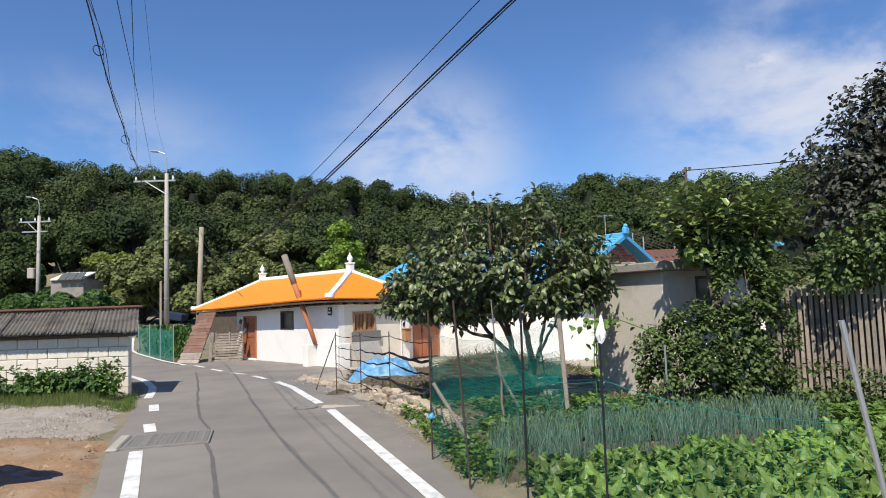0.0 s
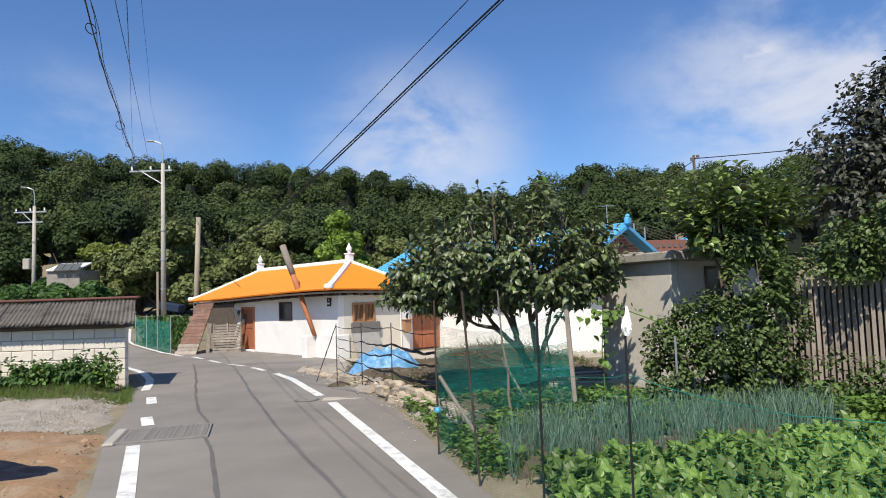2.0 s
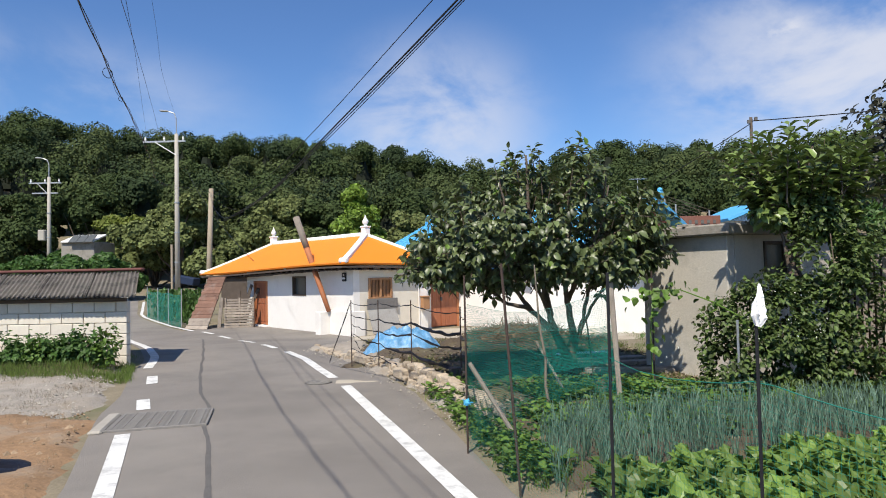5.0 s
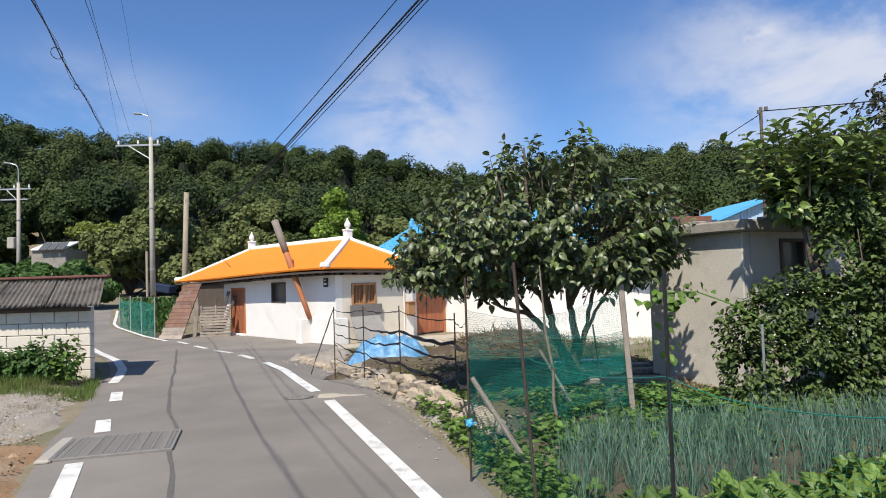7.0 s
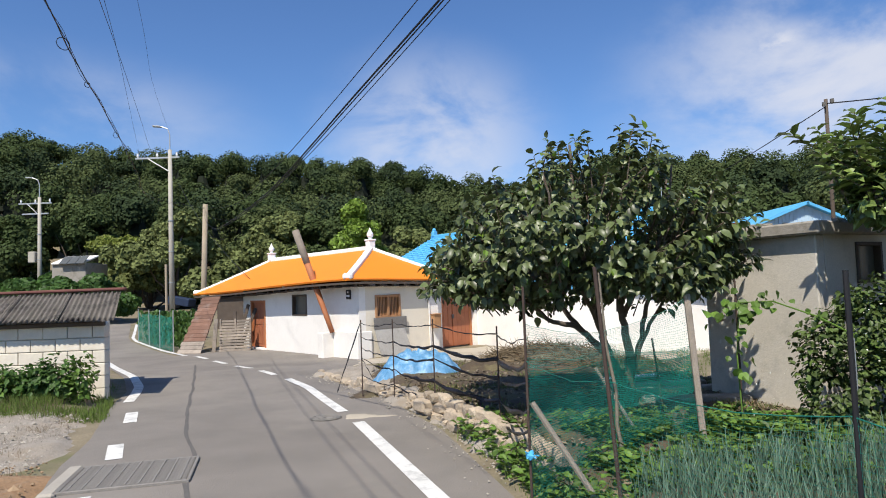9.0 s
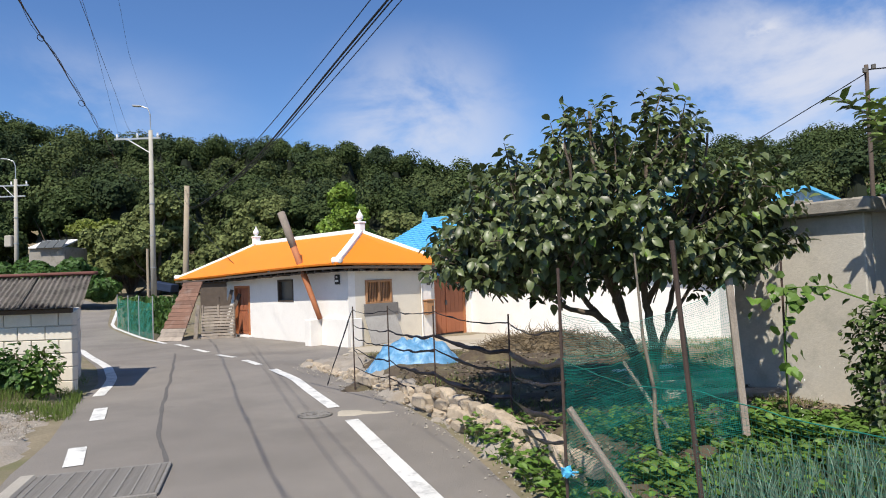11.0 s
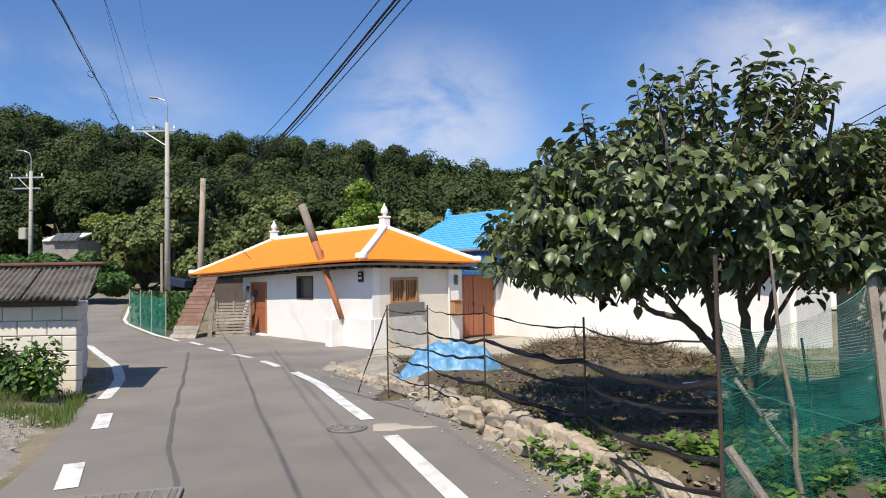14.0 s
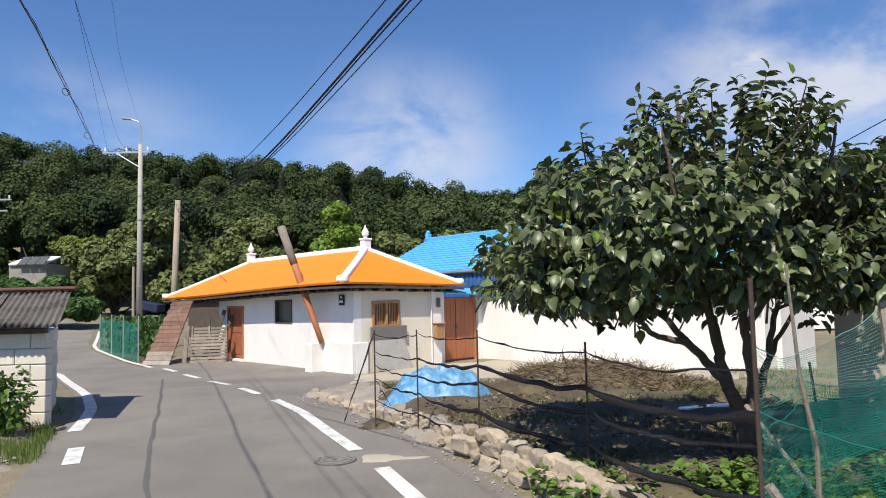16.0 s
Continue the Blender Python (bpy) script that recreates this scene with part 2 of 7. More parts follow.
L_FOREST_C = leafmat("forest_leaf_c", (0.037, 0.056, 0.024), 0.75, 0.25, 0.3, 0.12, 0.1)
L_OLIVE = leafmat("olive_leaf", (0.14, 0.165, 0.06), 0.75, 0.3, 0.45, 0.18, 0.1)
L_LIME = leafmat("lime_leaf", (0.17, 0.205, 0.035), 0.6, 0.25, 0.3, 0.22)
L_PINE = leafmat("cypress_leaf", (0.15, 0.235, 0.03), 0.6, 0.25, 0.35, 0.15)
FLOWER = mat("white_flower", (0.75, 0.74, 0.66), 0.7, 0.1, 8, 0.0)

# ---- building helpers ----


def origin_of(ob):
    o = Vector((0, 0, 0))
    while ob is not None:
        o += ob.location
        ob = ob.parent
    return o


def thing(name, base, label, category, group="", kind=""):
    ob = new(name)
    ob.empty_display_size = 0.2
    ob.location = base
    return tagged(ob, label, category, group, kind)


def finish(me, material, smooth):
    me.materials.append(material)
    if smooth:
        me.polygons.foreach_set("use_smooth", [True] * len(me.polygons))
    me.update()


def part(name, bm, material, parent, label="", smooth=False):
    """Links a bmesh, drawn in world metres, as one mesh object under parent."""
    bmesh.ops.translate(bm, verts=bm.verts, vec=-origin_of(parent))
    me = bpy.data.meshes.new(name)
    bm.to_mesh(me)
    bm.free()
    finish(me, material, smooth)
    ob = new(name, me)
    ob.parent = parent
    return tagged(ob, label)


def solo(name, bm, material, label, category="", group="", kind="", smooth=False, base=None):
    """A thing that is one mesh; its origin is set to base."""
    if base is not None:
        bmesh.ops.translate(bm, verts=bm.verts, vec=-Vector(base))
    me = bpy.data.meshes.new(name)
    bm.to_mesh(me)
    bm.free()
    finish(me, material, smooth)
    ob = new(name, me)
    if base is not None:
        ob.location = base
    return tagged(ob, label, category, group, kind)


def raw(name, verts, faces, material, parent=None, smooth=False):
    me = bpy.data.meshes.new(name)
    v = np.asarray(verts, dtype=np.float64)
    if parent is not None:
        v = v - np.array(origin_of(parent))
    me.from_pydata(v.tolist(), [], faces)
    finish(me, material, smooth)
    ob = new(name, me)
    ob.parent = parent
    return ob


def box(bm, c, size, m=None, bevel=0.0):
    """A box of that size round c, turned by the 3x3 matrix m, with softened edges."""
    r = bmesh.ops.create_cube(bm, size=1.0)
    vs = r["verts"]
    bmesh.ops.scale(bm, verts=vs, vec=size)
    if bevel:
        es = list({e for q in vs for e in q.link_edges})
        vs = list({q for f in bmesh.ops.bevel(bm, geom=es, offset=bevel, segments=1, affect="EDGES")["faces"] for q in f.verts} | {q for q in vs if q.is_valid})
    if m is not None:
        bmesh.ops.rotate(bm, verts=vs, cent=(0, 0, 0), matrix=m)
    bmesh.ops.translate(bm, verts=vs, vec=c)
    return vs


def boxed(c, size, m=None, bevel=0.0):
    bm = bmesh.new()
    box(bm, c, size, m, bevel)
    return bm


def tube(bm, pts, radii, sides=8, caps=True):
    """A round bar through points, with a radius at each."""
    pts = [Vector(p) for p in pts]
    if isinstance(radii, (int, float)):
        radii = [radii] * len(pts)
    rings = []
    up = Vector((0.13, 0.21, 0.97))
    for i, p in enumerate(pts):
        d = (pts[min(i + 1, len(pts) - 1)] - pts[max(i - 1, 0)]).normalized()
        if abs(d.dot(up)) > 0.97:
            up = Vector((0.95, 0.2, 0.1))
        a = d.cross(up).normalized()
        b = d.cross(a)
        rings.append([bm.verts.new(p + radii[i] * (math.cos(2 * math.pi * k / sides) * a + math.sin(2 * math.pi * k / sides) * b)) for k in range(sides)])
    for r0, r1 in zip(rings, rings[1:]):
        for k in range(sides):
            bm.faces.new((r0[k], r0[(k + 1) % sides], r1[(k + 1) % sides], r1[k]))
    if caps:
        bm.faces.new(rings[0])
        bm.faces.new(rings[-1][::-1])
    bmesh.ops.recalc_face_normals(bm, faces=bm.faces)
    return bm


def tubed(pts, radii, sides=8):
    return tube(bmesh.new(), pts, radii, sides)


def sheet(bm, a, b, c, d, thick):
    """A four-cornered plate with thickness, below its top face."""
    a, b, c, d = (Vector(q) for q in (a, b, c, d))
    n = (b - a).cross(d - a).normalized()
    if n.z < 0:
        n = -n
    top = [bm.verts.new(q) for q in (a, b, c, d)]
    bot = [bm.verts.new(q - n * thick) for q in (a, b, c, d)]
    bm.faces.new(top)
    bm.faces.new(bot[::-1])
    for i in range(4):
        bm.faces.new((top[i], bot[i], bot[(i + 1) % 4], top[(i + 1) % 4]))
    bmesh.ops.recalc_face_normals(bm, faces=bm.faces)
    return bm


def frame3(x, z=(0, 0, 1)):
    """Rotation whose x axis runs along x, z near z."""
    x = Vector(x).normalized()
    y = Vector(z).cross(x).normalized()
    zz = x.cross(y)
    return Matrix((x, y, zz)).transposed()


def sm(a, b, x):
    t = min(1, max(0, (x - a) / (b - a)))
    return t * t * (3 - 2 * t)


def lerp(a, b, t):
    return tuple(p + (q - p) * t for p, q in zip(a, b))


# ---- leaves ----
LEAF_V = np.array([[0, 0, 0], [0.28, 0.30, 0.06], [0.28, 0, -0.03], [0.28, -0.30, 0.06], [0.66, 0.27, 0.02], [0.66, 0, -0.06], [0.66, -0.27, 0.02], [1, 0, -0.2]])
LEAF_F = [(0, 2, 1), (0, 3, 2), (1, 2, 5, 4), (2, 3, 6, 5), (4, 5, 7), (5, 6, 7)]
SMALL_V = np.array([[0, 0, 0], [0.45, 0.3, 0.05], [1, 0, -0.12], [0.45, -0.3, 0.05]])
SMALL_F = [(0, 3, 2, 1)]
CLUMP_V = np.array([[0, -0.5, 0], [0.1, 0.45, 0.1], [0.8, 0.6, -0.05], [1.0, -0.15, 0.05], [0.55, -0.6, -0.1]])
CLUMP_F = [(0, 4, 3, 2, 1)]
BLADE_V = np.array([[0, -0.5, 0], [0, 0.5, 0], [0.4, 0.42, 0.02], [0.4, -0.42, 0.02], [0.8, 0.25, -0.06], [0.8, -0.25, -0.06], [1, 0, -0.16]])
BLADE_F = [(0, 1, 2, 3), (3, 2, 4, 5), (5, 4, 6)]


def leaves(name, pos, way, up, size, tv, tf, material, parent=None, width=None, smooth=False):
    """Many leaves in one mesh: each starts at pos, points along way, its face towards up."""
    pos, way, up = (np.asarray(q, float) for q in (pos, way, up))
    x = way / np.linalg.norm(way, axis=1, keepdims=True)
    y = np.cross(up, x)
    y /= np.linalg.norm(y, axis=1, keepdims=True) + 1e-9
    z = np.cross(x, y)
    s = np.asarray(size, float).reshape(-1, 1, 1)
    w = s if width is None else np.asarray(width, float).reshape(-1, 1, 1)
    v = pos[:, None] + s * tv[None, :, 0:1] * x[:, None] + w * tv[None, :, 1:2] * y[:, None] + s * tv[None, :, 2:3] * z[:, None]
    k = len(tv)
    faces = [tuple(i * k + q for q in f) for i in range(len(pos)) for f in tf]
    return raw(name, v.reshape(-1, 3), faces, material, parent, smooth)


rs = np.random.RandomState(7)


def unit(n):
    d = rs.normal(size=(n, 3))
    return d / np.linalg.norm(d, axis=1, keepdims=True)


def lumps(centre, radius, count, rad=(0.3, 0.5), flat=0.8, top=0.1):
    """Centres and sizes of the clumps of a crown."""
    d = unit(count)
    d[:, 2] = np.abs(d[:, 2]) * (1 + top) - 0.25 * rs.rand(count)
    c = np.array(centre) + d * np.array([1, 1, flat]) * radius * (0.45 + 0.45 * rs.rand(count, 1))
    return c, radius * (rad[0] + (rad[1] - rad[0]) * rs.rand(count))


def crown_points(c, r, per):
    """Points and outward ways on the shells of clumps."""
    pos, way = [], []
    for ci, ri in zip(c, r):
        d = unit(per)
        d[:, 2] = d[:, 2] * 0.85 + 0.12
        pos.append(ci + d * ri * (0.72 + 0.36 * rs.rand(per, 1)))
        way.append(d)
    return np.concatenate(pos), np.concatenate(way)


def clump_crown(name, c, r, per, size, material, parent=None, tv=CLUMP_V, tf=CLUMP_F, droop=0.25):
    pos, out = crown_points(c, r, per)
    way = np.cross(out, unit(len(pos))) + 0.35 * out
    way[:, 2] -= droop
    up = 1.2 * out + 0.45 * unit(len(pos)) + np.array([0, 0, 0.25])
    return leaves(name, pos, way, up, size * (0.6 + 0.8 * rs.rand(len(pos))), tv, tf, material, parent)


def stick_tree(bm, base, tips, r0, sides=7, wander=0.06):
    """Limbs from base to each tip, tapering."""
    base = Vector(base)
    for tip, fork, r in tips:
        tip = Vector(tip)
        fork = Vector(fork)
        pts = []
        for i in range(7):
            t = i / 6
            p = base.lerp(fork, min(1, t * 2)) if t < 0.5 else fork.lerp(tip, (t - 0.5) * 2)
            p = p + Vector(rs.normal(size=3)) * wander * (0.15 + t)
            pts.append(p if i else base)
        tube(bm, pts, [max(0.006, r * (1 - 0.85 * i / 6)) for i in range(7)], sides)
    return bm

# ---- ground and road ----
Z0 = -0.06


def fieldness(x, y):
    """How far a point lies inside the raised bed beside the road."""
    ex = np.interp(y, (-5, 0, 6.2, 7.5, 10.2, 12.55, 15.5, 17.0), (4.2, 2.35, 0.15, -0.12, -0.75, -1.6, -2.9, -3.2))
    return x - ex


def ground_z(x, y):
    z = Z0 - 0.10 * sm(16, 19.5, y) * (1 - sm(30, 45, y))
    f = fieldness(x, y)
    if y < 17.5:
        z += (0.10 + 0.04 * sm(8, 10, y)) * sm(0.02, 0.5, f) * (1 - sm(16.0, 17.5, y))
    if x < -5.0 and y < 24:
        ex = float(np.interp(y, (6, 9, 12, 13, 14.1, 16.1, 18.7, 20.9, 24.2), (-3.2, -4.5, -5.6, -6.0, -6.35, -7.4, -9.0, -10.5, -13.4)))
        z += 0.16 * sm(0.1, 0.9, ex - x) * sm(10.5, 12.5, y) * (1 - sm(15.2, 17, y))
    d = math.hypot(x, y)
    az = math.atan2(x, max(1.0, y))
    h = np.interp(az, (-0.9, -0.58, -0.35, -0.15, 0.0, 0.1, 0.23, 0.4, 0.9), (17, 16.5, 14.5, 13.5, 10.8, 10.8, 14.5, 12.5, 12))
    z += h * sm(58, 128, d) * (1 if y > 0 else 0) + 0.9 * sm(34, 60, d) * (1 if y > 0 else 0)
    return z


def ground_sheet():
    def steps(lo, hi):
        s = [0.0]
        while s[-1] < max(-lo, hi):
            s.append(s[-1] + max(0.25, 0.07 * s[-1]) if s[-1] > 14 else s[-1] + 0.3)
        return s
    base = steps(-900, 900)
    xs = sorted({-q for q in base} | set(base))
    ys = sorted({12 - q for q in base} | {12 + q for q in base})
    v = [(x, y, ground_z(x, y)) for y in ys for x in xs]
    w = len(xs)
    f = [(j * w + i, j * w + i + 1, (j + 1) * w + i + 1, (j + 1) * w + i) for j in range(len(ys) - 1) for i in range(w - 1)]
    ob = raw("ground", v, f, GRASSGROUND, smooth=True)
    return tagged(ob, "trodden village ground with sparse dry grass", kind="structure")


ground_sheet()


def strip(left, right, lift, n=60):
    """Rows of points across between two lines of plan points."""
    def along(line, t):
        ln = [0]
        for a, b in zip(line, line[1:]):
            ln.append(ln[-1] + math.dist(a, b))
        return float(np.interp(t * ln[-1], ln, [q[0] for q in line])), float(np.interp(t * ln[-1], ln, [q[1] for q in line]))
    rows = []
    for i in range(n + 1):
        a, b = along(left, i / n), along(right, i / n)
        rows.append([(a[0] + (b[0] - a[0]) * k / 8, a[1] + (b[1] - a[1]) * k / 8) for k in range(9)])
    v = [(x, y, Z0 - 0.10 * sm(16, 19.5, y) * (1 - sm(30, 45, y)) + 0.9 * sm(34, 60, math.hypot(x, y)) + lift) for r in rows for x, y in r]
    f = [(j * 9 + i, j * 9 + i + 1, (j + 1) * 9 + i + 1, (j + 1) * 9 + i) for j in range(n) for i in range(8)]
    return v, f


ROAD_L = [(0.6, -8), (-1.3, 0), (-3.25, 6.2), (-4.5, 9.0), (-4.85, 10.2), (-5.6, 12.0), (-6.0, 13.0), (-6.35, 14.1), (-7.4, 16.1), (-9.0, 18.7), (-10.5, 20.9), (-13.4, 24.2), (-18.5, 30.5), (-25, 42), (-34, 54)]
ROAD_R = [(5.3, -8), (2.2, 0), (0.15, 6.0), (-0.2, 7.5), (-0.85, 10.2), (-1.72, 12.5), (-3.0, 15.4), (-4.2, 16.6), (-5.8, 18.2), (-7.2, 20), (-8.9, 22.0), (-10.25, 23.9), (-12.1, 26.7), (-13.8, 29.4), (-15.2, 32), (-19, 40), (-30, 54)]
v, f = strip(ROAD_L, ROAD_R, 0.015, 120)
tagged(raw("road", v, f, ASPHALT, smooth=True), "narrow grey asphalt village lane, patched and worn", kind="structure")
# asphalt apron between the lane and the house
v, f = strip([(-3.0, 15.4), (-4.2, 16.6), (-5.8, 18.2), (-7.2, 20), (-8.9, 22.0)], [(-2.2, 17.6), (-3.2, 19.4), (-4.5, 20.9), (-6.6, 23.2), (-8.2, 24.6)], 0.012, 30)
tagged(raw("pavement", v, f, ASPHALT, smooth=True), "asphalt apron running up to the white house", kind="structure")


def painted(points, width, name="road_marking", solid=True):
    """A painted line along plan points, a few millimetres above the asphalt."""
    n = max(2, int(sum(math.dist(a, b) for a, b in zip(points, points[1:])) / 0.35))
    lft, rgt = [], []
    for i, p in enumerate(points):
        a, b = points[max(i - 1, 0)], points[min(i + 1, len(points) - 1)]
        d = Vector((b[0] - a[0], b[1] - a[1])).normalized()
        lft.append((p[0] - d.y * width / 2, p[1] + d.x * width / 2))
        rgt.append((p[0] + d.y * width / 2, p[1] - d.x * width / 2))
    vv, ff = strip(lft, rgt, 0.021, n)
    return tagged(raw(name, vv, ff, ROADPAINT), "white painted road line, slightly worn", kind="structure")


painted([(3.3, -5), (1.72, 0), (-0.15, 5.83), (-1.04, 8.4), (-1.89, 10.83)], 0.15)
painted([(-2.20, 11.55), (-2.67, 12.65), (-3.2, 13.95), (-3.85, 15.15)], 0.15)
for a, b in (((-4.28, 15.84), (-4.82, 16.73)), ((-5.25, 17.5), (-5.95, 18.5)), ((-6.45, 19.3), (-7.05, 20.1)), ((-7.5, 20.8), (-8.1, 21.6))):
    painted([a, b], 0.13)
painted([(-8.55, 21.95), (-10.1, 24.0), (-12.0, 26.9), (-13.6, 29.4), (-14.9, 31.8), (-18.2, 39)], 0.13)
painted([(-0.6, 0), (-1.97, 3.9), (-2.91, 6.17), (-3.74, 8.1)], 0.15)
painted([(-4.12, 9.35), (-4.44, 10.02)], 0.16)
painted([(-4.92, 11.3), (-5.26, 12.06)], 0.16)
painted([(-5.78, 13.0), (-6.12, 13.95), (-6.45, 14.75), (-7.25, 16.2), (-8.78, 18.6), (-10.25, 20.8), (-13.2, 24)], 0.16)

# thin dark line of uneven width wandering along the lane
DARK_LINE = [(-1.15, 3.2), (-1.8, 5.3), (-2.4, 6.9), (-2.77, 7.89), (-3.02, 8.41), (-3.29, 9.31), (-3.87, 10.52), (-4.6, 12.38), (-5.25, 14.18), (-6.24, 16.8), (-7.24, 19.34)]
jy = np.linspace(3.2, 19.3, 150)
jx = np.interp(jy, [q[1] for q in DARK_LINE], [q[0] for q in DARK_LINE])
jx = [x + 0.03 * noise.noise((y * 1.3, 0, 3)) + 0.012 * noise.noise((y * 7, 0, 5)) for x, y in zip(jx, jy)]
jw = [0.024 + 0.016 * noise.noise((y * 3, 4, 0)) for y in jy]
v, f = strip([(x - w, y) for x, y, w in zip(jx, jy, jw)], [(x + w, y) for x, y, w in zip(jx, jy, jw)], 0.0185, 150)
tagged(raw("dark_line", v, f, mat("dark_line_fill", (0.112, 0.104, 0.095), 0.85, 0.3, 12, 0.3, 80)), "wandering thin dark line along the asphalt", kind="structure")



def patch(name, outline, lift, material, label, rough=0.02, cell=0.22):
    """A patch of earth with an uneven surface; at its outline it dips under the ground around it."""
    o = np.array(outline, float)
    e = np.roll(o, -1, axis=0)

    def depth(x, y):
        q = np.array((x, y))
        d = e - o
        t = np.clip(((q - o) * d).sum(1) / (d * d).sum(1), 0, 1)
        near = np.sqrt((((o + d * t[:, None]) - q) ** 2).sum(1)).min()
        c = ((o[:, 1] > y) != (e[:, 1] > y)) & (x < (e[:, 0] - o[:, 0]) * (y - o[:, 1]) / (e[:, 1] - o[:, 1] + 1e-12) + o[:, 0])
        return near if c.sum() % 2 else -near
    x0, y0 = o.min(0) - 0.3
    x1, y1 = o.max(0) + 0.3
    nx, ny = int((x1 - x0) / cell) + 1, int((y1 - y0) / cell) + 1
    bm = bmesh.new()
    grid = {}
    for j in range(ny + 1):
        for i in range(nx + 1):
            x, y = x0 + i * cell, y0 + j * cell
            d = depth(x, y)
            if d > -0.32:
                d += 0.22 * noise.noise((x * 1.6, y * 1.6, 6)) + 0.10 * noise.noise((x * 5, y * 5, 2))
                h = noise.noise((x * 1.1, y * 1.1, 3)) + 0.6 * noise.noise((x * 4, y * 4, 5)) + 0.35 * noise.noise((x * 11, y * 11, 5))
                k = sm(-0.06, 0.16, d)
                grid[i, j] = bm.verts.new((x, y, ground_z(x, y) + (lift + rough * (0.6 + h)) * k - 0.05 * (1 - k)))
    for (i, j) in list(grid):
        q = [grid.get(k) for k in ((i, j), (i + 1, j), (i + 1, j + 1), (i, j + 1))]
        if all(q):
            bm.faces.new(q)
    return solo(name, bm, material, label, kind="structure", smooth=True)


patch("soil_patch", [(-3.4, 3), (-3.35, 6.2), (-4.15, 8.2), (-4.35, 8.9), (-6.5, 9.3), (-11, 9.6), (-12, 3)], 0.02, SOIL, "bare reddish brown soil beside the lane", 0.06, 0.16)
patch("gravel_patch", [(-4.62, 8.9), (-4.95, 10.2), (-5.5, 11.3), (-6.2, 11.6), (-12, 11.8), (-13, 8.8), (-8, 8.7)], 0.02, GRAVELM, "pale gravel and broken concrete verge", 0.05, 0.14)
patch("bed_soil_patch", [(-2.3, 12.6), (-2.4, 14.6), (-0.6, 15.6), (2.6, 14.2), (2.9, 11.4), (1.9, 8.6), (0.2, 7.4), (0.0, 9.2), (-0.7, 11.2), (-1.5, 12.4)], 0.01, BEDSOIL, "dark tilled soil of the fallow bed", 0.07, 0.13)
patch("crop_soil_patch", [(0.45, 6.2), (0.3, 7.2), (1.8, 8.6), (6.2, 9.2), (7.5, 6), (6.0, 2.0), (2.3, 2.0), (1.0, 4.6)], 0.01, BEDSOIL, "dark soil under the vegetable rows", 0.06, 0.2)
patch("rubble_patch", [(-3.5, 15.6), (-2.9, 16.6), (-1.9, 14.0), (-1.2, 12.6), (-0.7, 11.2), (-0.3, 9.8), (0.05, 8.6), (-0.15, 8.2), (-0.6, 9.4), (-0.95, 10.6), (-1.5, 11.9), (-2.2, 13.2)], 0.03, GRAVELM, "dusty rubble bank under the stone edging", 0.09, 0.1)
patch("courtyard_patch", [(-2.9, 16.6), (-3.2, 19.0), (-1.4, 21.0), (0.4, 21.6), (3.0, 19.2), (5.2, 16.6), (3.2, 15.0), (-0.4, 16.4)], 0.025, APRON, "sandy worn concrete yard before the gate", 0.015, 0.3)

# ---- orange roofed house ----
C0 = Vector((-3.29, 18.82, 0))
U = Vector((-0.6695, 0.7428, 0))
V = Vector((0.7428, 0.6695, 0))
HM = frame3(U)       # x along the long wall, y to its back-left... used with box()


def P(s, r, z):
    return C0 + U * s + V * r + Vector((0, 0, z))


def hbox(bm, s0, s1, r0, r1, z0, z1, bevel=0.0):
    c = P((s0 + s1) / 2, (r0 + r1) / 2, (z0 + z1) / 2)
    return box(bm, c, (s1 - s0, r1 - r0, z1 - z0), HM, bevel)


def hb(*a, bevel=0.0):
    bm = bmesh.new()
    hbox(bm, *a, bevel=bevel)
    return bm


house = thing("house", P(4, 2, -0.2), "low white plastered house with a bright orange hipped roof", "house")
WL, WF, ZB = 0.50, 0.27, -0.25


def wall_long(bm, r0, r1, s0, s1, z0, z1, holes):
    """A wall along U with rectangular holes (s0, s1, z0, z1)."""
    cuts = sorted({s0, s1, *[h[0] for h in holes], *[h[1] for h in holes]})
    for a, b in zip(cuts, cuts[1:]):
        spans = sorted((h[2], h[3]) for h in holes if h[0] <= a and h[1] >= b)
        z = z0
        for lo, hi in spans:
            if lo > z:
                hbox(bm, a, b, r0, r1, z, lo)
            z = hi
        if z < z1:
            hbox(bm, a, b, r0, r1, z, z1)


def wall_short(bm, s0, s1, r0, r1, z0, z1, holes):
    cuts = sorted({r0, r1, *[h[0] for h in holes], *[h[1] for h in holes]})
    for a, b in zip(cuts, cuts[1:]):
        spans = sorted((h[2], h[3]) for h in holes if h[0] <= a and h[1] >= b)
        z = z0
        for lo, hi in spans:
            if lo > z:
                hbox(bm, s0, s1, a, b, z, lo)
            z = hi
        if z < z1:
            hbox(bm, s0, s1, a, b, z, z1)


bm = bmesh.new()
wall_long(bm, WL, WL + 0.2, WF, 7.0, ZB, 1.70, [(5.42, 6.44, -0.1, 1.36), (2.86, 3.71, 0.9, 1.5)])
part("wall_street", bm, WHITEWALL, house)
bm = bmesh.new()
wall_short(bm, WF, WF + 0.2, WL + 0.2, 2.78, ZB, 1.78, [(0.99, 1.80, 0.82, 1.42)])
part("wall_front", bm, CREAMWALL, house, "cream plastered front wall")
bm = bmesh.new()
hbox(bm, WF + 0.2, 8.3, 3.2, 3.4, ZB, 1.78)
hbox(bm, 8.1, 8.3, 1.8, 3.2, ZB, 1.70)
part("wall_back", bm, WHITEWALL, house)
# near-black colour paints in the shade of the open store recess
RECESS_SHADE = mat("recess_shade_boards", (0.04, 0.033, 0.027), 0.9, 0.3, 4, 0.4, 50)
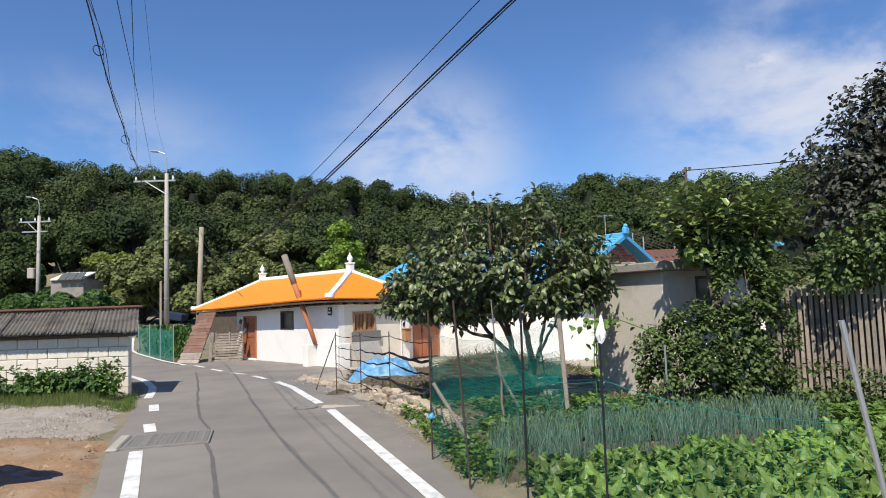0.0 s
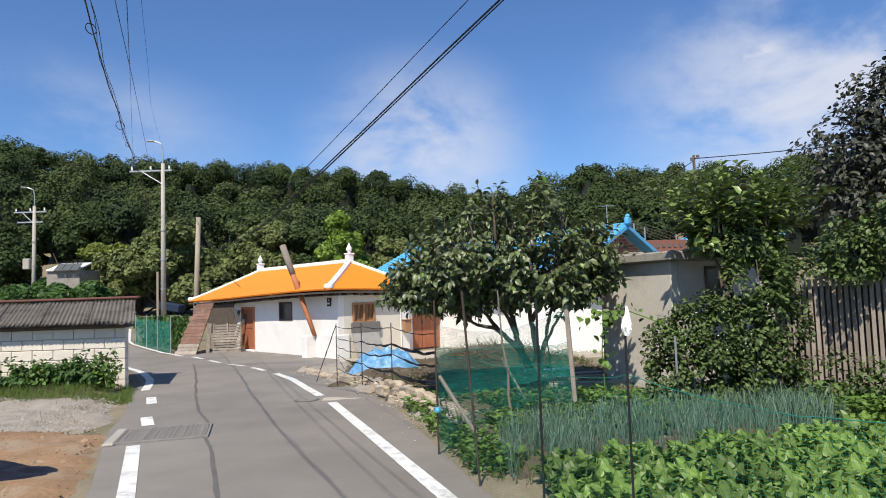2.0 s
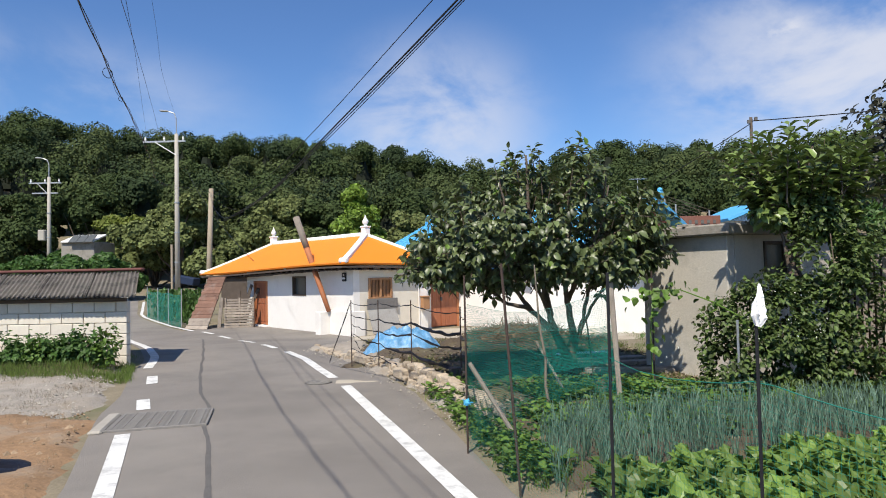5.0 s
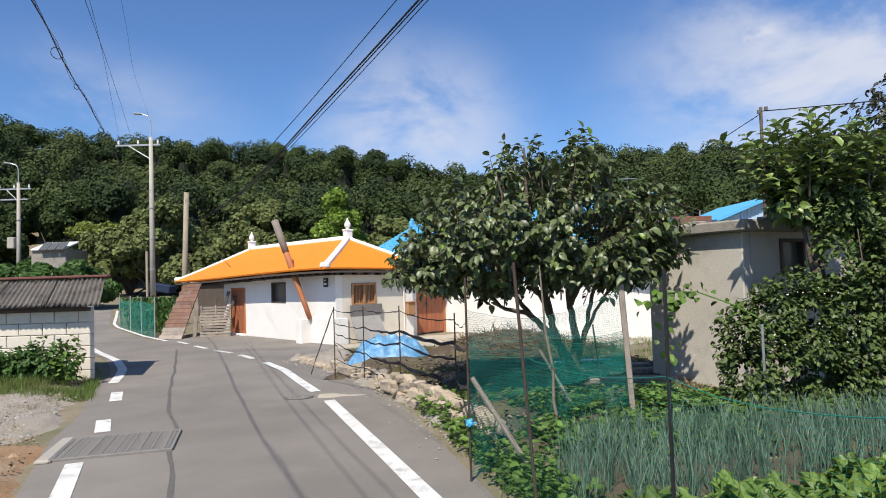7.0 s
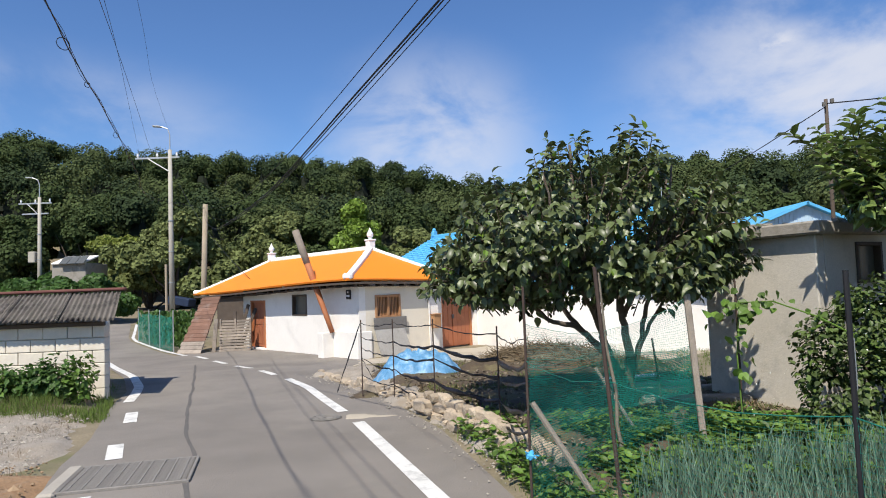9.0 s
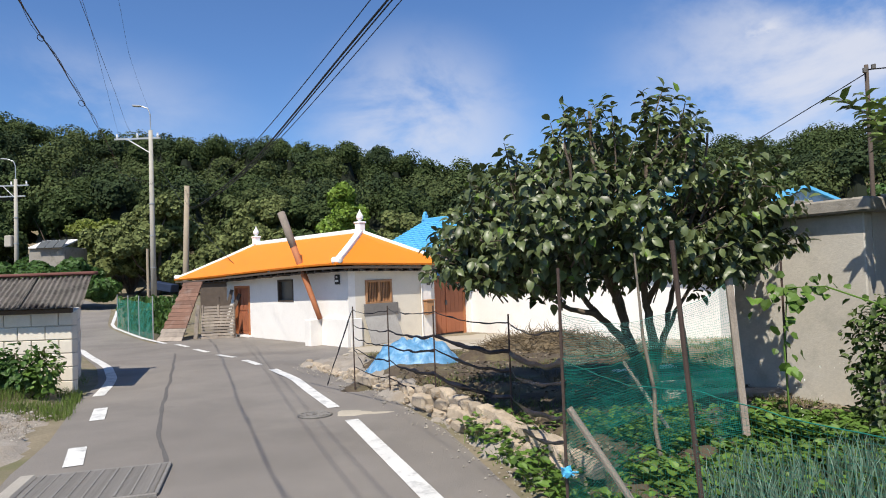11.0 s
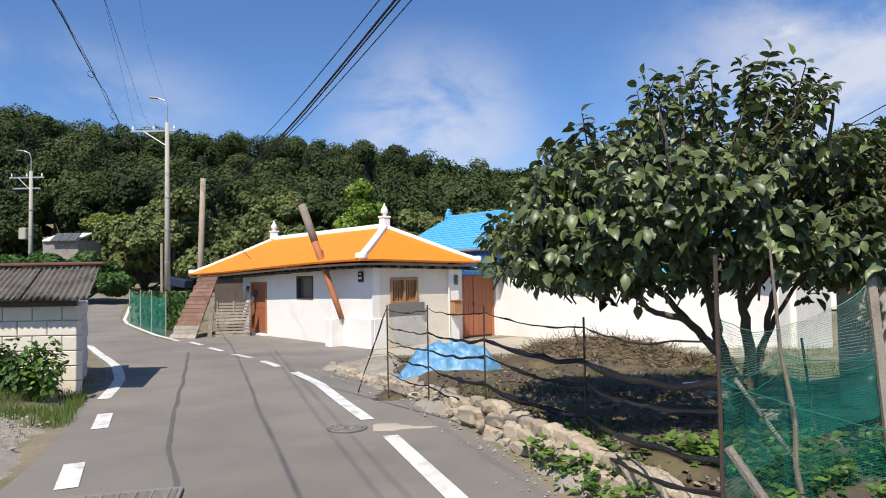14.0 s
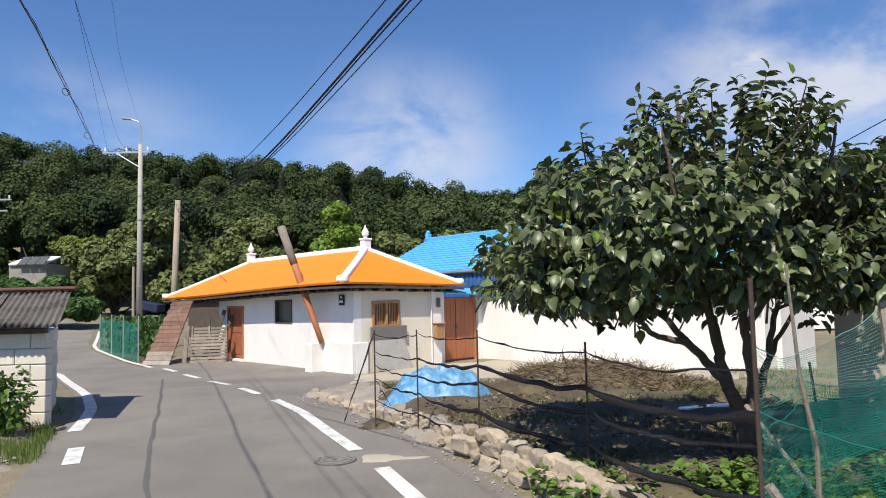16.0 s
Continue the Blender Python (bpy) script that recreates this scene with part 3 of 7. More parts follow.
part("store_partition", hb(6.8, 7.0, WL + 0.2, 1.8, ZB, 1.66), RECESS_SHADE, house)
part("store_lining", hb(7.0, 8.3, 1.7, 1.8, ZB, 1.62), RECESS_SHADE, house, "board back darkened for the shade in the open store")
part("corner_pilaster", hb(WF - 0.03, WF + 0.25, 2.78, 3.1, ZB, 1.72, bevel=0.02), WHITEWALL, house)
# low buttress wall at the corner, with a raised stub on which the beam stands
part("corner_skirt", hb(WF - 0.05, 1.35, WL - 0.10, WL, ZB, 0.52, bevel=0.015), WHITEWALL, house)
part("corner_skirt", hb(WF - 0.05, WF, WL, 0.85, ZB, 0.52, bevel=0.015), WHITEWALL, house)
part("buttress", hb(1.35, 1.62, WL - 0.42, WL, ZB, 0.50, bevel=0.02), WHITEWALL, house, "chipped white plastered buttress")
# door in the street wall
door = part("door", hb(5.50, 6.36, WL + 0.05, WL + 0.09, -0.08, 1.30, bevel=0.006), DOORWOOD, house, "rust red wooden plank door")
for k in range(4):
    part("door_panel", hb(5.56 + 0.19 * k, 5.73 + 0.19 * k, WL + 0.035, WL + 0.05, 0.02, 0.56), DOORWOOD, door)
    part("door_panel", hb(5.56 + 0.19 * k, 5.73 + 0.19 * k, WL + 0.035, WL + 0.05, 0.62, 1.24), DOORWOOD, door)
part("door_handle", hb(5.55, 5.58, WL + 0.0, WL + 0.035, 0.55, 0.68, bevel=0.005), IRON, door)
bm = bmesh.new()
for a in ((5.42, 5.50, -0.1, 1.36), (6.36, 6.44, -0.1, 1.36), (5.50, 6.36, 1.30, 1.36)):
    hbox(bm, a[0], a[1], WL - 0.02, WL + 0.12, a[2], a[3], 0.006)
part("door_frame", bm, DOORFRAME, house)
part("door_step", hb(5.35, 6.5, WL - 0.12, WL, ZB, -0.10, bevel=0.01), WHITEWALL, house)
# small dark window
win = part("small_window", hb(2.92, 3.65, WL + 0.08, WL + 0.10, 0.95, 1.45), GLASSDARK, house, "small dusty dark window")
bm = bmesh.new()
for a in ((2.86, 2.92, 0.9, 1.5), (3.65, 3.71, 0.9, 1.5), (2.92, 3.65, 0.9, 0.95), (2.92, 3.65, 1.45, 1.5)):
    hbox(bm, a[0], a[1], WL - 0.015, WL + 0.12, a[2], a[3], 0.005)
part("window_frame", bm, DARKWOOD, win)
# barred wooden window in the front wall
win = part("barred_window", hb(WF + 0.10, WF + 0.12, 1.05, 1.74, 0.88, 1.36), GLASSDARK, house, "brown wooden window with upright bars")
bm = bmesh.new()
for a in ((0.99, 1.05, 0.82, 1.42), (1.74, 1.80, 0.82, 1.42), (1.05, 1.74, 0.82, 0.88), (1.05, 1.74, 1.36, 1.42), (1.37, 1.43, 0.88, 1.36)):
    hbox(bm, WF - 0.03, WF + 0.14, a[0], a[1], a[2], a[3], 0.005)
part("window_frame", bm, WINWOOD, win)
for k in range(14):
    if k not in (6, 7):
        r = 1.085 + 0.048 * k
        part("window_bar", hb(WF + 0.03, WF + 0.05, r - 0.012, r + 0.012, 0.88, 1.36), WINWOOD, win)
# eave boards, rafters, roof
ZE, ZL, ZRI, ZER = 1.80, 1.60, 2.66, 1.74
DEPTH, LEN, RA, RB = 3.68, 10.02, 1.61, 2.41


def roof_z(s, r):
    """Height of the hipped roof's surface at a plan point, with a slight sag between ridge and eaves."""
    lo = ZE + (ZL - ZE) * sm(0, LEN, s) + (ZER - ZE) * sm(0, DEPTH, r)
    t = max(0.0, min(r / (DEPTH / 2), (DEPTH - r) / (DEPTH / 2), s / RA, (LEN - s) / RB))
    return lo + (ZRI - lo) * (t ** 1.06)


def roof_mesh():
    v, f = [], []
    ss = sorted({0, RA, LEN - RB, LEN, *np.linspace(0, LEN, 31).tolist()})
    rr = np.linspace(0, DEPTH, 17).tolist()
    # four slopes, each as a fan of rows from eave to ridge
    def slope(e0, e1, t0, t1, n, m):
        b = len(v)
        for j in range(m + 1):
            for i in range(n + 1):
                k = j / m
                a = [e0[q] + (e1[q] - e0[q]) * i / n for q in (0, 1)]
                c = [t0[q] + (t1[q] - t0[q]) * i / n for q in (0, 1)]
                s, r = a[0] + (c[0] - a[0]) * k, a[1] + (c[1] - a[1]) * k
                v.append(P(s, r, roof_z(s, r)))
        for j in range(m):
            for i in range(n):
                f.append((b + j * (n + 1) + i, b + j * (n + 1) + i + 1, b + (j + 1) * (n + 1) + i + 1, b + (j + 1) * (n + 1) + i))
    A, B = (RA, DEPTH / 2), (LEN - RB, DEPTH / 2)
    slope((0, 0), (LEN, 0), A, B, 30, 10)
    slope((LEN, 0), (LEN, DEPTH), B, B, 10, 10)
    slope((LEN, DEPTH), (0, DEPTH), B, A, 30, 10)
    slope((0, DEPTH), (0, 0), A, A, 10, 10)
    return v, f


v, f = roof_mesh()
bm = bmesh.new()
bv = [bm.verts.new(q) for q in v]
for q in f:
    vs = [bv[i] for i in q]
    bm.faces.new(vs)
bmesh.ops.remove_doubles(bm, verts=bm.verts, dist=0.002)
bmesh.ops.solidify(bm, geom=bm.faces, thickness=0.05)
roof = part("roof", bm, ORANGE, house, "orange painted hipped roof")
for k in range(26):
    s = 0.3 + k * 0.37
    part("rafter", hb(s - 0.035, s + 0.035, 0.06, WL + 0.02, roof_z(s, 0.02) - 0.16, roof_z(s, 0.02) - 0.07, bevel=0.01), DARKWOOD, house)
for k in range(9):
    r = 0.3 + k * 0.38
    part("rafter", hb(0.06, WF + 0.02, r - 0.035, r + 0.035, roof_z(0.02, r) - 0.16, roof_z(0.02, r) - 0.07, bevel=0.01), DARKWOOD, house)
bm = bmesh.new()
for a, b in (((0.03, 0.03), (LEN - 0.03, 0.03)), ((0.03, 0.03), (0.03, DEPTH)), ((LEN - 0.03, 0.03), (LEN - 0.03, DEPTH))):
    n = 14
    for i in range(n):
        p, q = lerp(a, b, i / n), lerp(a, b, (i + 1) / n)
        x0, x1 = P(*p, roof_z(*p) - 0.075), P(*q, roof_z(*q) - 0.075)
        box(bm, (x0 + x1) / 2, ((x1 - x0).length + 0.004, 0.04, 0.05), frame3(x1 - x0))
part("eave_board", bm, DARKWOOD, house, "dark weathered eave board")
part("soffit", hb(WF, 8.3, WL, 3.4, 1.70, 1.72), DARKWOOD, house)
# dark boards added so that the underside of the eaves reads dark
for k in range(10):
    a, b = 0.06 + (LEN - 0.12) * k / 10, 0.06 + (LEN - 0.12) * (k + 1) / 10
    z = roof_z((a + b) / 2, 0.05) - 0.155
    part("added_soffit_board", hb(a, b - 0.004, 0.06, WL, z - 0.012, z), DARKWOOD, house)
for k in range(4):
    a, b = 0.5 + (DEPTH - 0.56) * k / 4, 0.5 + (DEPTH - 0.56) * (k + 1) / 4
    z = roof_z(0.05, (a + b) / 2) - 0.155
    part("added_soffit_board", hb(0.06, WF, a, b - 0.004, z - 0.012, z), DARKWOOD, house)


def ridge_bar(pts, w, h, parent):
    for a, b in zip(pts, pts[1:]):
        x0, x1 = P(*a, roof_z(*a) + h * 0.35), P(*b, roof_z(*b) + h * 0.35)
        part("ridge", boxed((x0 + x1) / 2, ((x1 - x0).length + 0.03, w, h), frame3(x1 - x0), 0.018), RIDGEWHITE, parent, "white plastered roof ridge")


def hip(a, b, n=7):
    return [lerp(a, b, i / n) for i in range(n + 1)]


A, B = (RA, DEPTH / 2), (LEN - RB, DEPTH / 2)
ridge_bar(hip(A, B, 8), 0.15, 0.15, roof)
ridge_bar(hip(A, (0.06, 0.06)), 0.16, 0.14, roof)
ridge_bar(hip(A, (0.06, DEPTH - 0.06)), 0.14, 0.13, roof)
ridge_bar(hip(B, (LEN - 0.06, 0.06)), 0.13, 0.12, roof)
ridge_bar(hip(B, (LEN - 0.06, DEPTH - 0.06)), 0.13, 0.12, roof)
for q in ((0.10, 0.10), (0.10, DEPTH - 0.1), (LEN - 0.1, 0.1)):
    x = P(*q, roof_z(*q) + 0.07)
    part("ridge_end", boxed(x, (0.24, 0.24, 0.15), frame3(U + V), 0.04), RIDGEWHITE, roof)
for q in (A, B):
    bm = bmesh.new()
    z = ZRI + 0.05
    x = P(*q, 0)
    box(bm, x + Vector((0, 0, z + 0.10)), (0.21, 0.21, 0.24), HM, 0.02)
    box(bm, x + Vector((0, 0, z + 0.24)), (0.25, 0.25, 0.05), HM, 0.015)
    tube(bm, [x + Vector((0, 0, z + h)) for h in (0.26, 0.30, 0.35, 0.41, 0.47, 0.53, 0.60)], [0.05, 0.045, 0.09, 0.095, 0.065, 0.03, 0.006], 10)
    part("finial", bm, RIDGEWHITE, roof, "white bud shaped finial")
# number plate, meter, post box, wires
plate = part("number_plate", hb(WF + 0.32, WF + 0.52, WL - 0.035, WL - 0.015, 1.34, 1.58, bevel=0.02), BLACKPAINT, house, "small black house number plate")
part("plate_bar", hb(WF + 0.35, WF + 0.49, WL - 0.045, WL - 0.038, 1.40, 1.45), SIGNWHITE, plate)
part("plate_bar", hb(WF + 0.39, WF + 0.45, WL - 0.045, WL - 0.038, 1.50, 1.54), SIGNWHITE, plate)
part("meter", hb(WF - 0.09, WF - 0.03, 2.92, 3.03, 1.22, 1.46, bevel=0.02), IRON, house)
bm = bmesh.new()
hbox(bm, WF - 0.17, WF - 0.03, 2.80, 3.06, 0.46, 0.82, 0.015)
hbox(bm, WF - 0.20, WF - 0.02, 2.78, 3.08, 0.82, 0.85, 0.006)
part("letter_box", bm, WINWOOD, house, "brown wooden letter box")
part("drain_pipe", tubed([P(WF - 0.05, 2.74, z) for z in (-0.1, 0.6, 1.68)], 0.018, 7), WHITEWALL, house)
# board under the barred window
board = thing("leaning_board", P(0.15, 1.4, -0.15), "grey weathered plywood sheet leaning under the window", "board")
bm = bmesh.new()
sheet(bm, P(0.02, 0.98, -0.12), P(0.02, 1.98, -0.14), P(0.20, 1.86, 0.55), P(0.20, 0.92, 0.55), 0.025)
part("lower_sheet", bm, mat("grey_plywood", (0.36, 0.345, 0.32), 0.9, 0.25, 3, 0.4, 30, dirt=(0.2, 0.19, 0.18), dirt_amount=0.5), board)
part("upper_sheet", hb(0.19, 0.215, 0.90, 1.94, 0.55, 0.84, bevel=0.004), mat("dark_plywood", (0.17, 0.16, 0.15), 0.9, 0.25, 3, 0.4, 30), board)
# leaning beam
bt, bf_ = Vector((-4.93, 20.55, 3.22)), P(1.30, WL - 0.16, 0.50)
beam = thing("leaning_beam", bf_, "long timber beam with rust red paint leaning on the eave", "beam")
mid = bf_.lerp(bt, 0.665)
part("painted_length", tubed([bf_, bf_.lerp(bt, 0.2), bf_.lerp(bt, 0.42), bf_.lerp(bt, 0.55), mid], [0.062, 0.07, 0.08, 0.085, 0.088], 10), RUSTBEAM, beam, smooth=True)
part("bare_length", tubed([mid, bf_.lerp(bt, 0.8), bt], [0.092, 0.098, 0.10], 10), GREYWOOD, beam, "bare grey timber end", smooth=True)

# ---- gate, compound wall and blue roofed house ----
gate = thing("gate", P(0.55, 3.8, -0.2), "rust red double leaf wooden gate under a blue tin canopy", "gate")
SG = 0.50
for r0, r1 in ((3.15, 3.80), (3.81, 4.46)):
    leaf = part("gate_leaf", hb(SG, SG + 0.05, r0, r1, -0.12, 1.46, bevel=0.006), DOORWOOD, gate)
    for k in range(4):
        w = (r1 - r0 - 0.02) / 4
        part("plank", hb(SG - 0.018, SG, r0 + 0.01 + k * w, r0 + 0.01 + (k + 1) * w - 0.006, -0.1, 1.44), DOORWOOD, leaf)
part("gate_post", hb(SG - 0.02, SG + 0.1, 4.46, 4.56, -0.2, 1.5, bevel=0.01), DOORFRAME, gate)
part("lock", hb(SG - 0.05, SG - 0.02, 3.77, 3.85, 0.66, 0.78, bevel=0.01), IRON, gate)
bm = bmesh.new()
sheet(bm, P(SG - 0.40, 3.15, 1.58), P(SG - 0.40, 5.05, 1.50), P(SG + 0.15, 5.05, 1.66), P(SG + 0.15, 3.15, 1.74), 0.03)
part("canopy", bm, BLUEROOF, gate, "blue tin canopy")
part("canopy_strut", tubed([P(SG + 0.05, 4.52, 0.95), P(SG - 0.32, 4.6, 1.48)], 0.025, 6), DARKWOOD, gate)
bm = bmesh.new()
hbox(bm, -2.7, SG, 4.70, 4.88, -0.3, 1.44, 0.01)
hbox(bm, -6.9, -2.7, 4.38, 4.88, -0.3, 1.44, 0.01)
hbox(bm, SG - 0.1, SG + 0.08, 4.56, 4.88, -0.3, 1.44)
solo("wall_compound", bm, WHITEWALL, "white plastered compound wall with grey damp stains at its foot", kind="structure")
bm = bmesh.new()
hbox(bm, -4.8, -3.9, 4.12, 4.38, -0.2, 0.14, 0.015)
solo("wall_footing", bm, WHITEWALL, "whitewashed concrete step at the wall foot", kind="structure")

blue = thing("blue_house", P(1, 8, -0.2), "house behind the wall with a sky blue tiled gable roof", "house")
RE, RR, RBK, ZBE, ZBR = 5.55, 8.35, 11.1, 2.22, 3.55
bm = bmesh.new()
hbox(bm, -3.9, 6.2, RE + 0.5, RE + 0.7, -0.3, 2.3)
hbox(bm, -3.9, 6.2, RBK - 0.7, RBK - 0.5, -0.3, 2.3)
hbox(bm, 6.0, 6.2, RE + 0.7, RBK - 0.7, -0.3, 2.3)
hbox(bm, -3.9, -3.7, RE + 0.7, RBK - 0.7, -0.3, 2.3)
part("wall", bm, WHITEWALL, blue)
for nm, r0, z0 in (("roof_slope", RE, ZBE), ("roof_slope", RBK, ZBE)):
    bm = bmesh.new()
    sheet(bm, P(-4.3, r0, z0), P(6.6, r0, z0), P(6.6, RR, ZBR), P(-4.3, RR, ZBR), 0.06)
    sl = part(nm, bm, BLUEROOF, blue)
    if r0 == RE:
        # tile courses, each a stepped row, and the rolls that run up the slope
        bm = bmesh.new()
        n = Vector((0, 0, 1))
        for k in range(15):
            t = (k + 0.5) / 15
            q0, q1 = P(-4.3, RE + (RR - RE) * t, ZBE + (ZBR - ZBE) * t + 0.012), P(6.6, RE + (RR - RE) * t, ZBE + (ZBR - ZBE) * t + 0.012)
            box(bm, (q0 + q1) / 2, ((q1 - q0).length, 0.05, 0.03), frame3(q1 - q0), 0.008)
        part("tile_course", bm, BLUEROOF, sl)
        bm = bmesh.new()
        for k in range(37):
            s = -4.2 + k * 0.295
            q0, q1 = P(s, RE, ZBE + 0.01), P(s, RR, ZBR + 0.01)
            box(bm, (q0 + q1) / 2, ((q1 - q0).length, 0.04, 0.025), frame3(q1 - q0), 0.008)
        part("tile_roll", bm, BLUEROOF, sl)
part("ridge", hb(-4.35, 6.65, RR - 0.09, RR + 0.09, ZBR - 0.05, ZBR + 0.10, bevel=0.03), BLUEROOF, blue)
for s in (-4.35, 6.5):
    bm = bmesh.new()
    box(bm, P(s, RR, ZBR + 0.14), (0.16, 0.26, 0.26), HM, 0.05)
    box(bm, P(s, RR, ZBR + 0.30), (0.14, 0.16, 0.14), HM, 0.05)
    part("ridge_end_tile", bm, BLUEROOF, blue, smooth=False)
part("gutter", tubed([P(-4.3, RE - 0.05, ZBE - 0.05), P(6.5, RE - 0.05, ZBE - 0.03)], 0.05, 7), STEEL, blue)
part("sheet_wall", hb(-1.2, 3.0, RE + 0.02, RE + 0.06, 1.4, 2.16), BLUEDARK, blue, "dark blue corrugated sheet under the eave")
bm = bmesh.new()
for k in range(26):
    hbox(bm, -1.15 + k * 0.16, -1.09 + k * 0.16, RE - 0.005, RE + 0.02, 1.4, 2.16)
part("sheet_rib", bm, BLUEDARK, blue)
# gable of pink brick, each course stepped to the slope
gb = bmesh.new()
g = [P(-3.92, RE + 0.1, 2.2), P(-3.92, RBK - 0.1, 2.2), P(-3.92, RR, ZBR - 0.06)]
g2 = [q + U * 0.18 for q in g]
ga, gc = [gb.verts.new(q) for q in g], [gb.verts.new(q) for q in g2]
gb.faces.new(ga)
gb.faces.new(gc[::-1])
for i in range(3):
    gb.faces.new((ga[i], ga[(i + 1) % 3], gc[(i + 1) % 3], gc[i]))
bmesh.ops.recalc_face_normals(gb, faces=gb.faces)
gable = part("gable", gb, MORTAR, blue, "pink brick gable")
brick_me = None
for j in range(13):
    z = 2.28 + j * 0.095
    half = (RR - RE) * (1 - (z + 0.045 - ZBE) / (ZBR - ZBE)) - 0.12
    r = RR - half + (0.11 if j % 2 else 0)
    while r + 0.2 < RR + half:
        if brick_me is None:
            b = boxed((0, 0, 0), (0.03, 0.2, 0.075), HM, 0.006)
            brick_me = bpy.data.meshes.new("brick")
            b.to_mesh(brick_me)
            b.free()
            finish(brick_me, BRICK, False)
        o = new("brick", brick_me)
        o.parent = gable
        o.location = P(-3.93, r + 0.1, z) - origin_of(gable)
        r += 0.22
part("bargeboard", (lambda bm: (sheet(bm, P(-4.34, RE, ZBE - 0.12), P(-4.34, RR, ZBR - 0.1), P(-4.34, RR, ZBR + 0.03), P(-4.34, RE, ZBE + 0.02), 0.04), bm)[1])(bmesh.new()), BLUEROOF, blue)
part("bargeboard", (lambda bm: (sheet(bm, P(-4.34, RBK, ZBE - 0.12), P(-4.34, RR, ZBR - 0.1), P(-4.34, RR, ZBR + 0.03), P(-4.34, RBK, ZBE + 0.02), 0.04), bm)[1])(bmesh.new()), BLUEROOF, blue)
# aerial on the ridge end
bm = bmesh.new()
tube(bm, [P(-3.6, RR, ZBR), P(-3.6, RR, ZBR + 0.75)], 0.012, 6)
tube(bm, [P(-3.9, RR, ZBR + 0.68), P(-3.3, RR, ZBR + 0.74)], 0.009, 5)
for k in range(5):
    tube(bm, [P(-3.85 + 0.12 * k, RR - 0.16, ZBR + 0.69 + 0.01 * k), P(-3.85 + 0.12 * k, RR + 0.16, ZBR + 0.69 + 0.01 * k)], 0.006, 4)
part("aerial", bm, STEEL, blue)
# low lean-to along the compound wall: blue eave, orange fascia, blue roof
lean = thing("lean_to", P(-4.6, 5.2, 1.4), "low blue tin lean-to with an orange fascia board", "lean-to")
bm = bmesh.new()
sheet(bm, P(-7.0, 4.1, 1.40), P(-1.0, 4.45, 1.42), P(-1.0, 5.0, 1.66), P(-7.0, 4.7, 1.66), 0.03)
part("eave_sheet", bm, BLUEROOF, lean)
part("fascia", hb(-7.0, -1.6, 4.98, 5.03, 1.66, 1.82), ORANGEFASCIA, lean, "orange fascia board")
bm = bmesh.new()
sheet(bm, P(-7.0, 4.9, 1.83), P(-1.6, 4.9, 1.83), P(-1.6, 6.6, 2.35), P(-7.0, 6.6, 2.35), 0.04)
part("upper_sheet", bm, BLUEROOF, lean)
part("end_wall", hb(-7.0, -6.85, 4.88, 6.6, -0.2, 1.85), WHITEWALL, lean)
# brick terrace house further back
terr = thing("terrace_house", (9.0, 26, 0), "flat roofed house with a pierced red brick parapet", "house")
bm = bmesh.new()
box(bm, (7.25, 26, 1.3), (2.3, 5, 2.8), None, 0.02)
part("wall", bm, WHITEWALL, terr)
part("parapet", boxed((7.25, 23.45, 3.0), (2.4, 0.16, 0.42), None, 0.01), mat("brown_red_brick", (0.20, 0.085, 0.06), 0.9, 0.2, 8, 0.4, 60), terr, "pierced red brick parapet")
# solid dark blocks on the face paint in the shaded pierced openings
for k in range(11):
    part("parapet_hole_dark", boxed((6.25 + k * 0.2, 23.36, 3.01), (0.09, 0.03, 0.12)), HOLLOW_DARK, terr)
part("coping", boxed((7.25, 23.42, 2.72), (2.5, 0.3, 0.07), None, 0.01), RIDGEWHITE, terr)
for k in range(5):
    part("pergola_bar", tubed([(6.7 + 0.08 * k, 23.7 + 0.6 * k, 3.95), (8.5, 23.8 + 0.6 * k, 3.35)], 0.010, 5), DARKWOOD, terr)
for x, y, z in ((6.9, 24.2, 3.9), (7.4, 24.6, 3.8), (8.4, 24.2, 3.45)):
    part("pergola_post", tubed([(x, y, 2.6), (x, y, z)], 0.025, 6), STEEL, terr)
# second small blue roof far behind the hut
farb = thing("far_blue_roof_house", (13.5, 32, 0), "far house with a bright blue metal roof", "house")
part("wall", boxed((12.9, 32, 1.7), (2.8, 4.6, 3.6), None, 0.02), WHITEWALL, farb)
bm = bmesh.new()
sheet(bm, (11.0, 29.1, 3.50), (11.0, 34.6, 3.50), (13.35, 34.6, 4.42), (13.35, 29.1, 4.42), 0.11)
sheet(bm, (14.9, 29.1, 3.70), (14.9, 34.6, 3.70), (13.35, 34.6, 4.42), (13.35, 29.1, 4.42), 0.11)
part("roof", bm, BLUEROOF, farb)
PALEBLUE = mat("pale_blue_sheet", (0.42, 0.55, 0.66), 0.6, 0.12, 2, 0.1)
bm = bmesh.new()
ga = [bm.verts.new(q) for q in ((11.25, 29.4, 3.4), (14.7, 29.4, 3.4), (14.7, 29.4, 3.68), (13.35, 29.4, 4.3))]
gc = [bm.verts.new(q.co + Vector((0, 0.12, 0))) for q in ga]
bm.faces.new(ga)
bm.faces.new(gc[::-1])
for i in range(4):
    bm.faces.new((ga[i], gc[i], gc[(i + 1) % 4], ga[(i + 1) % 4]))
bmesh.ops.recalc_face_normals(bm, faces=bm.faces)
gbl = part("gable", bm, PALEBLUE, farb, "pale blue ribbed sheet gable")
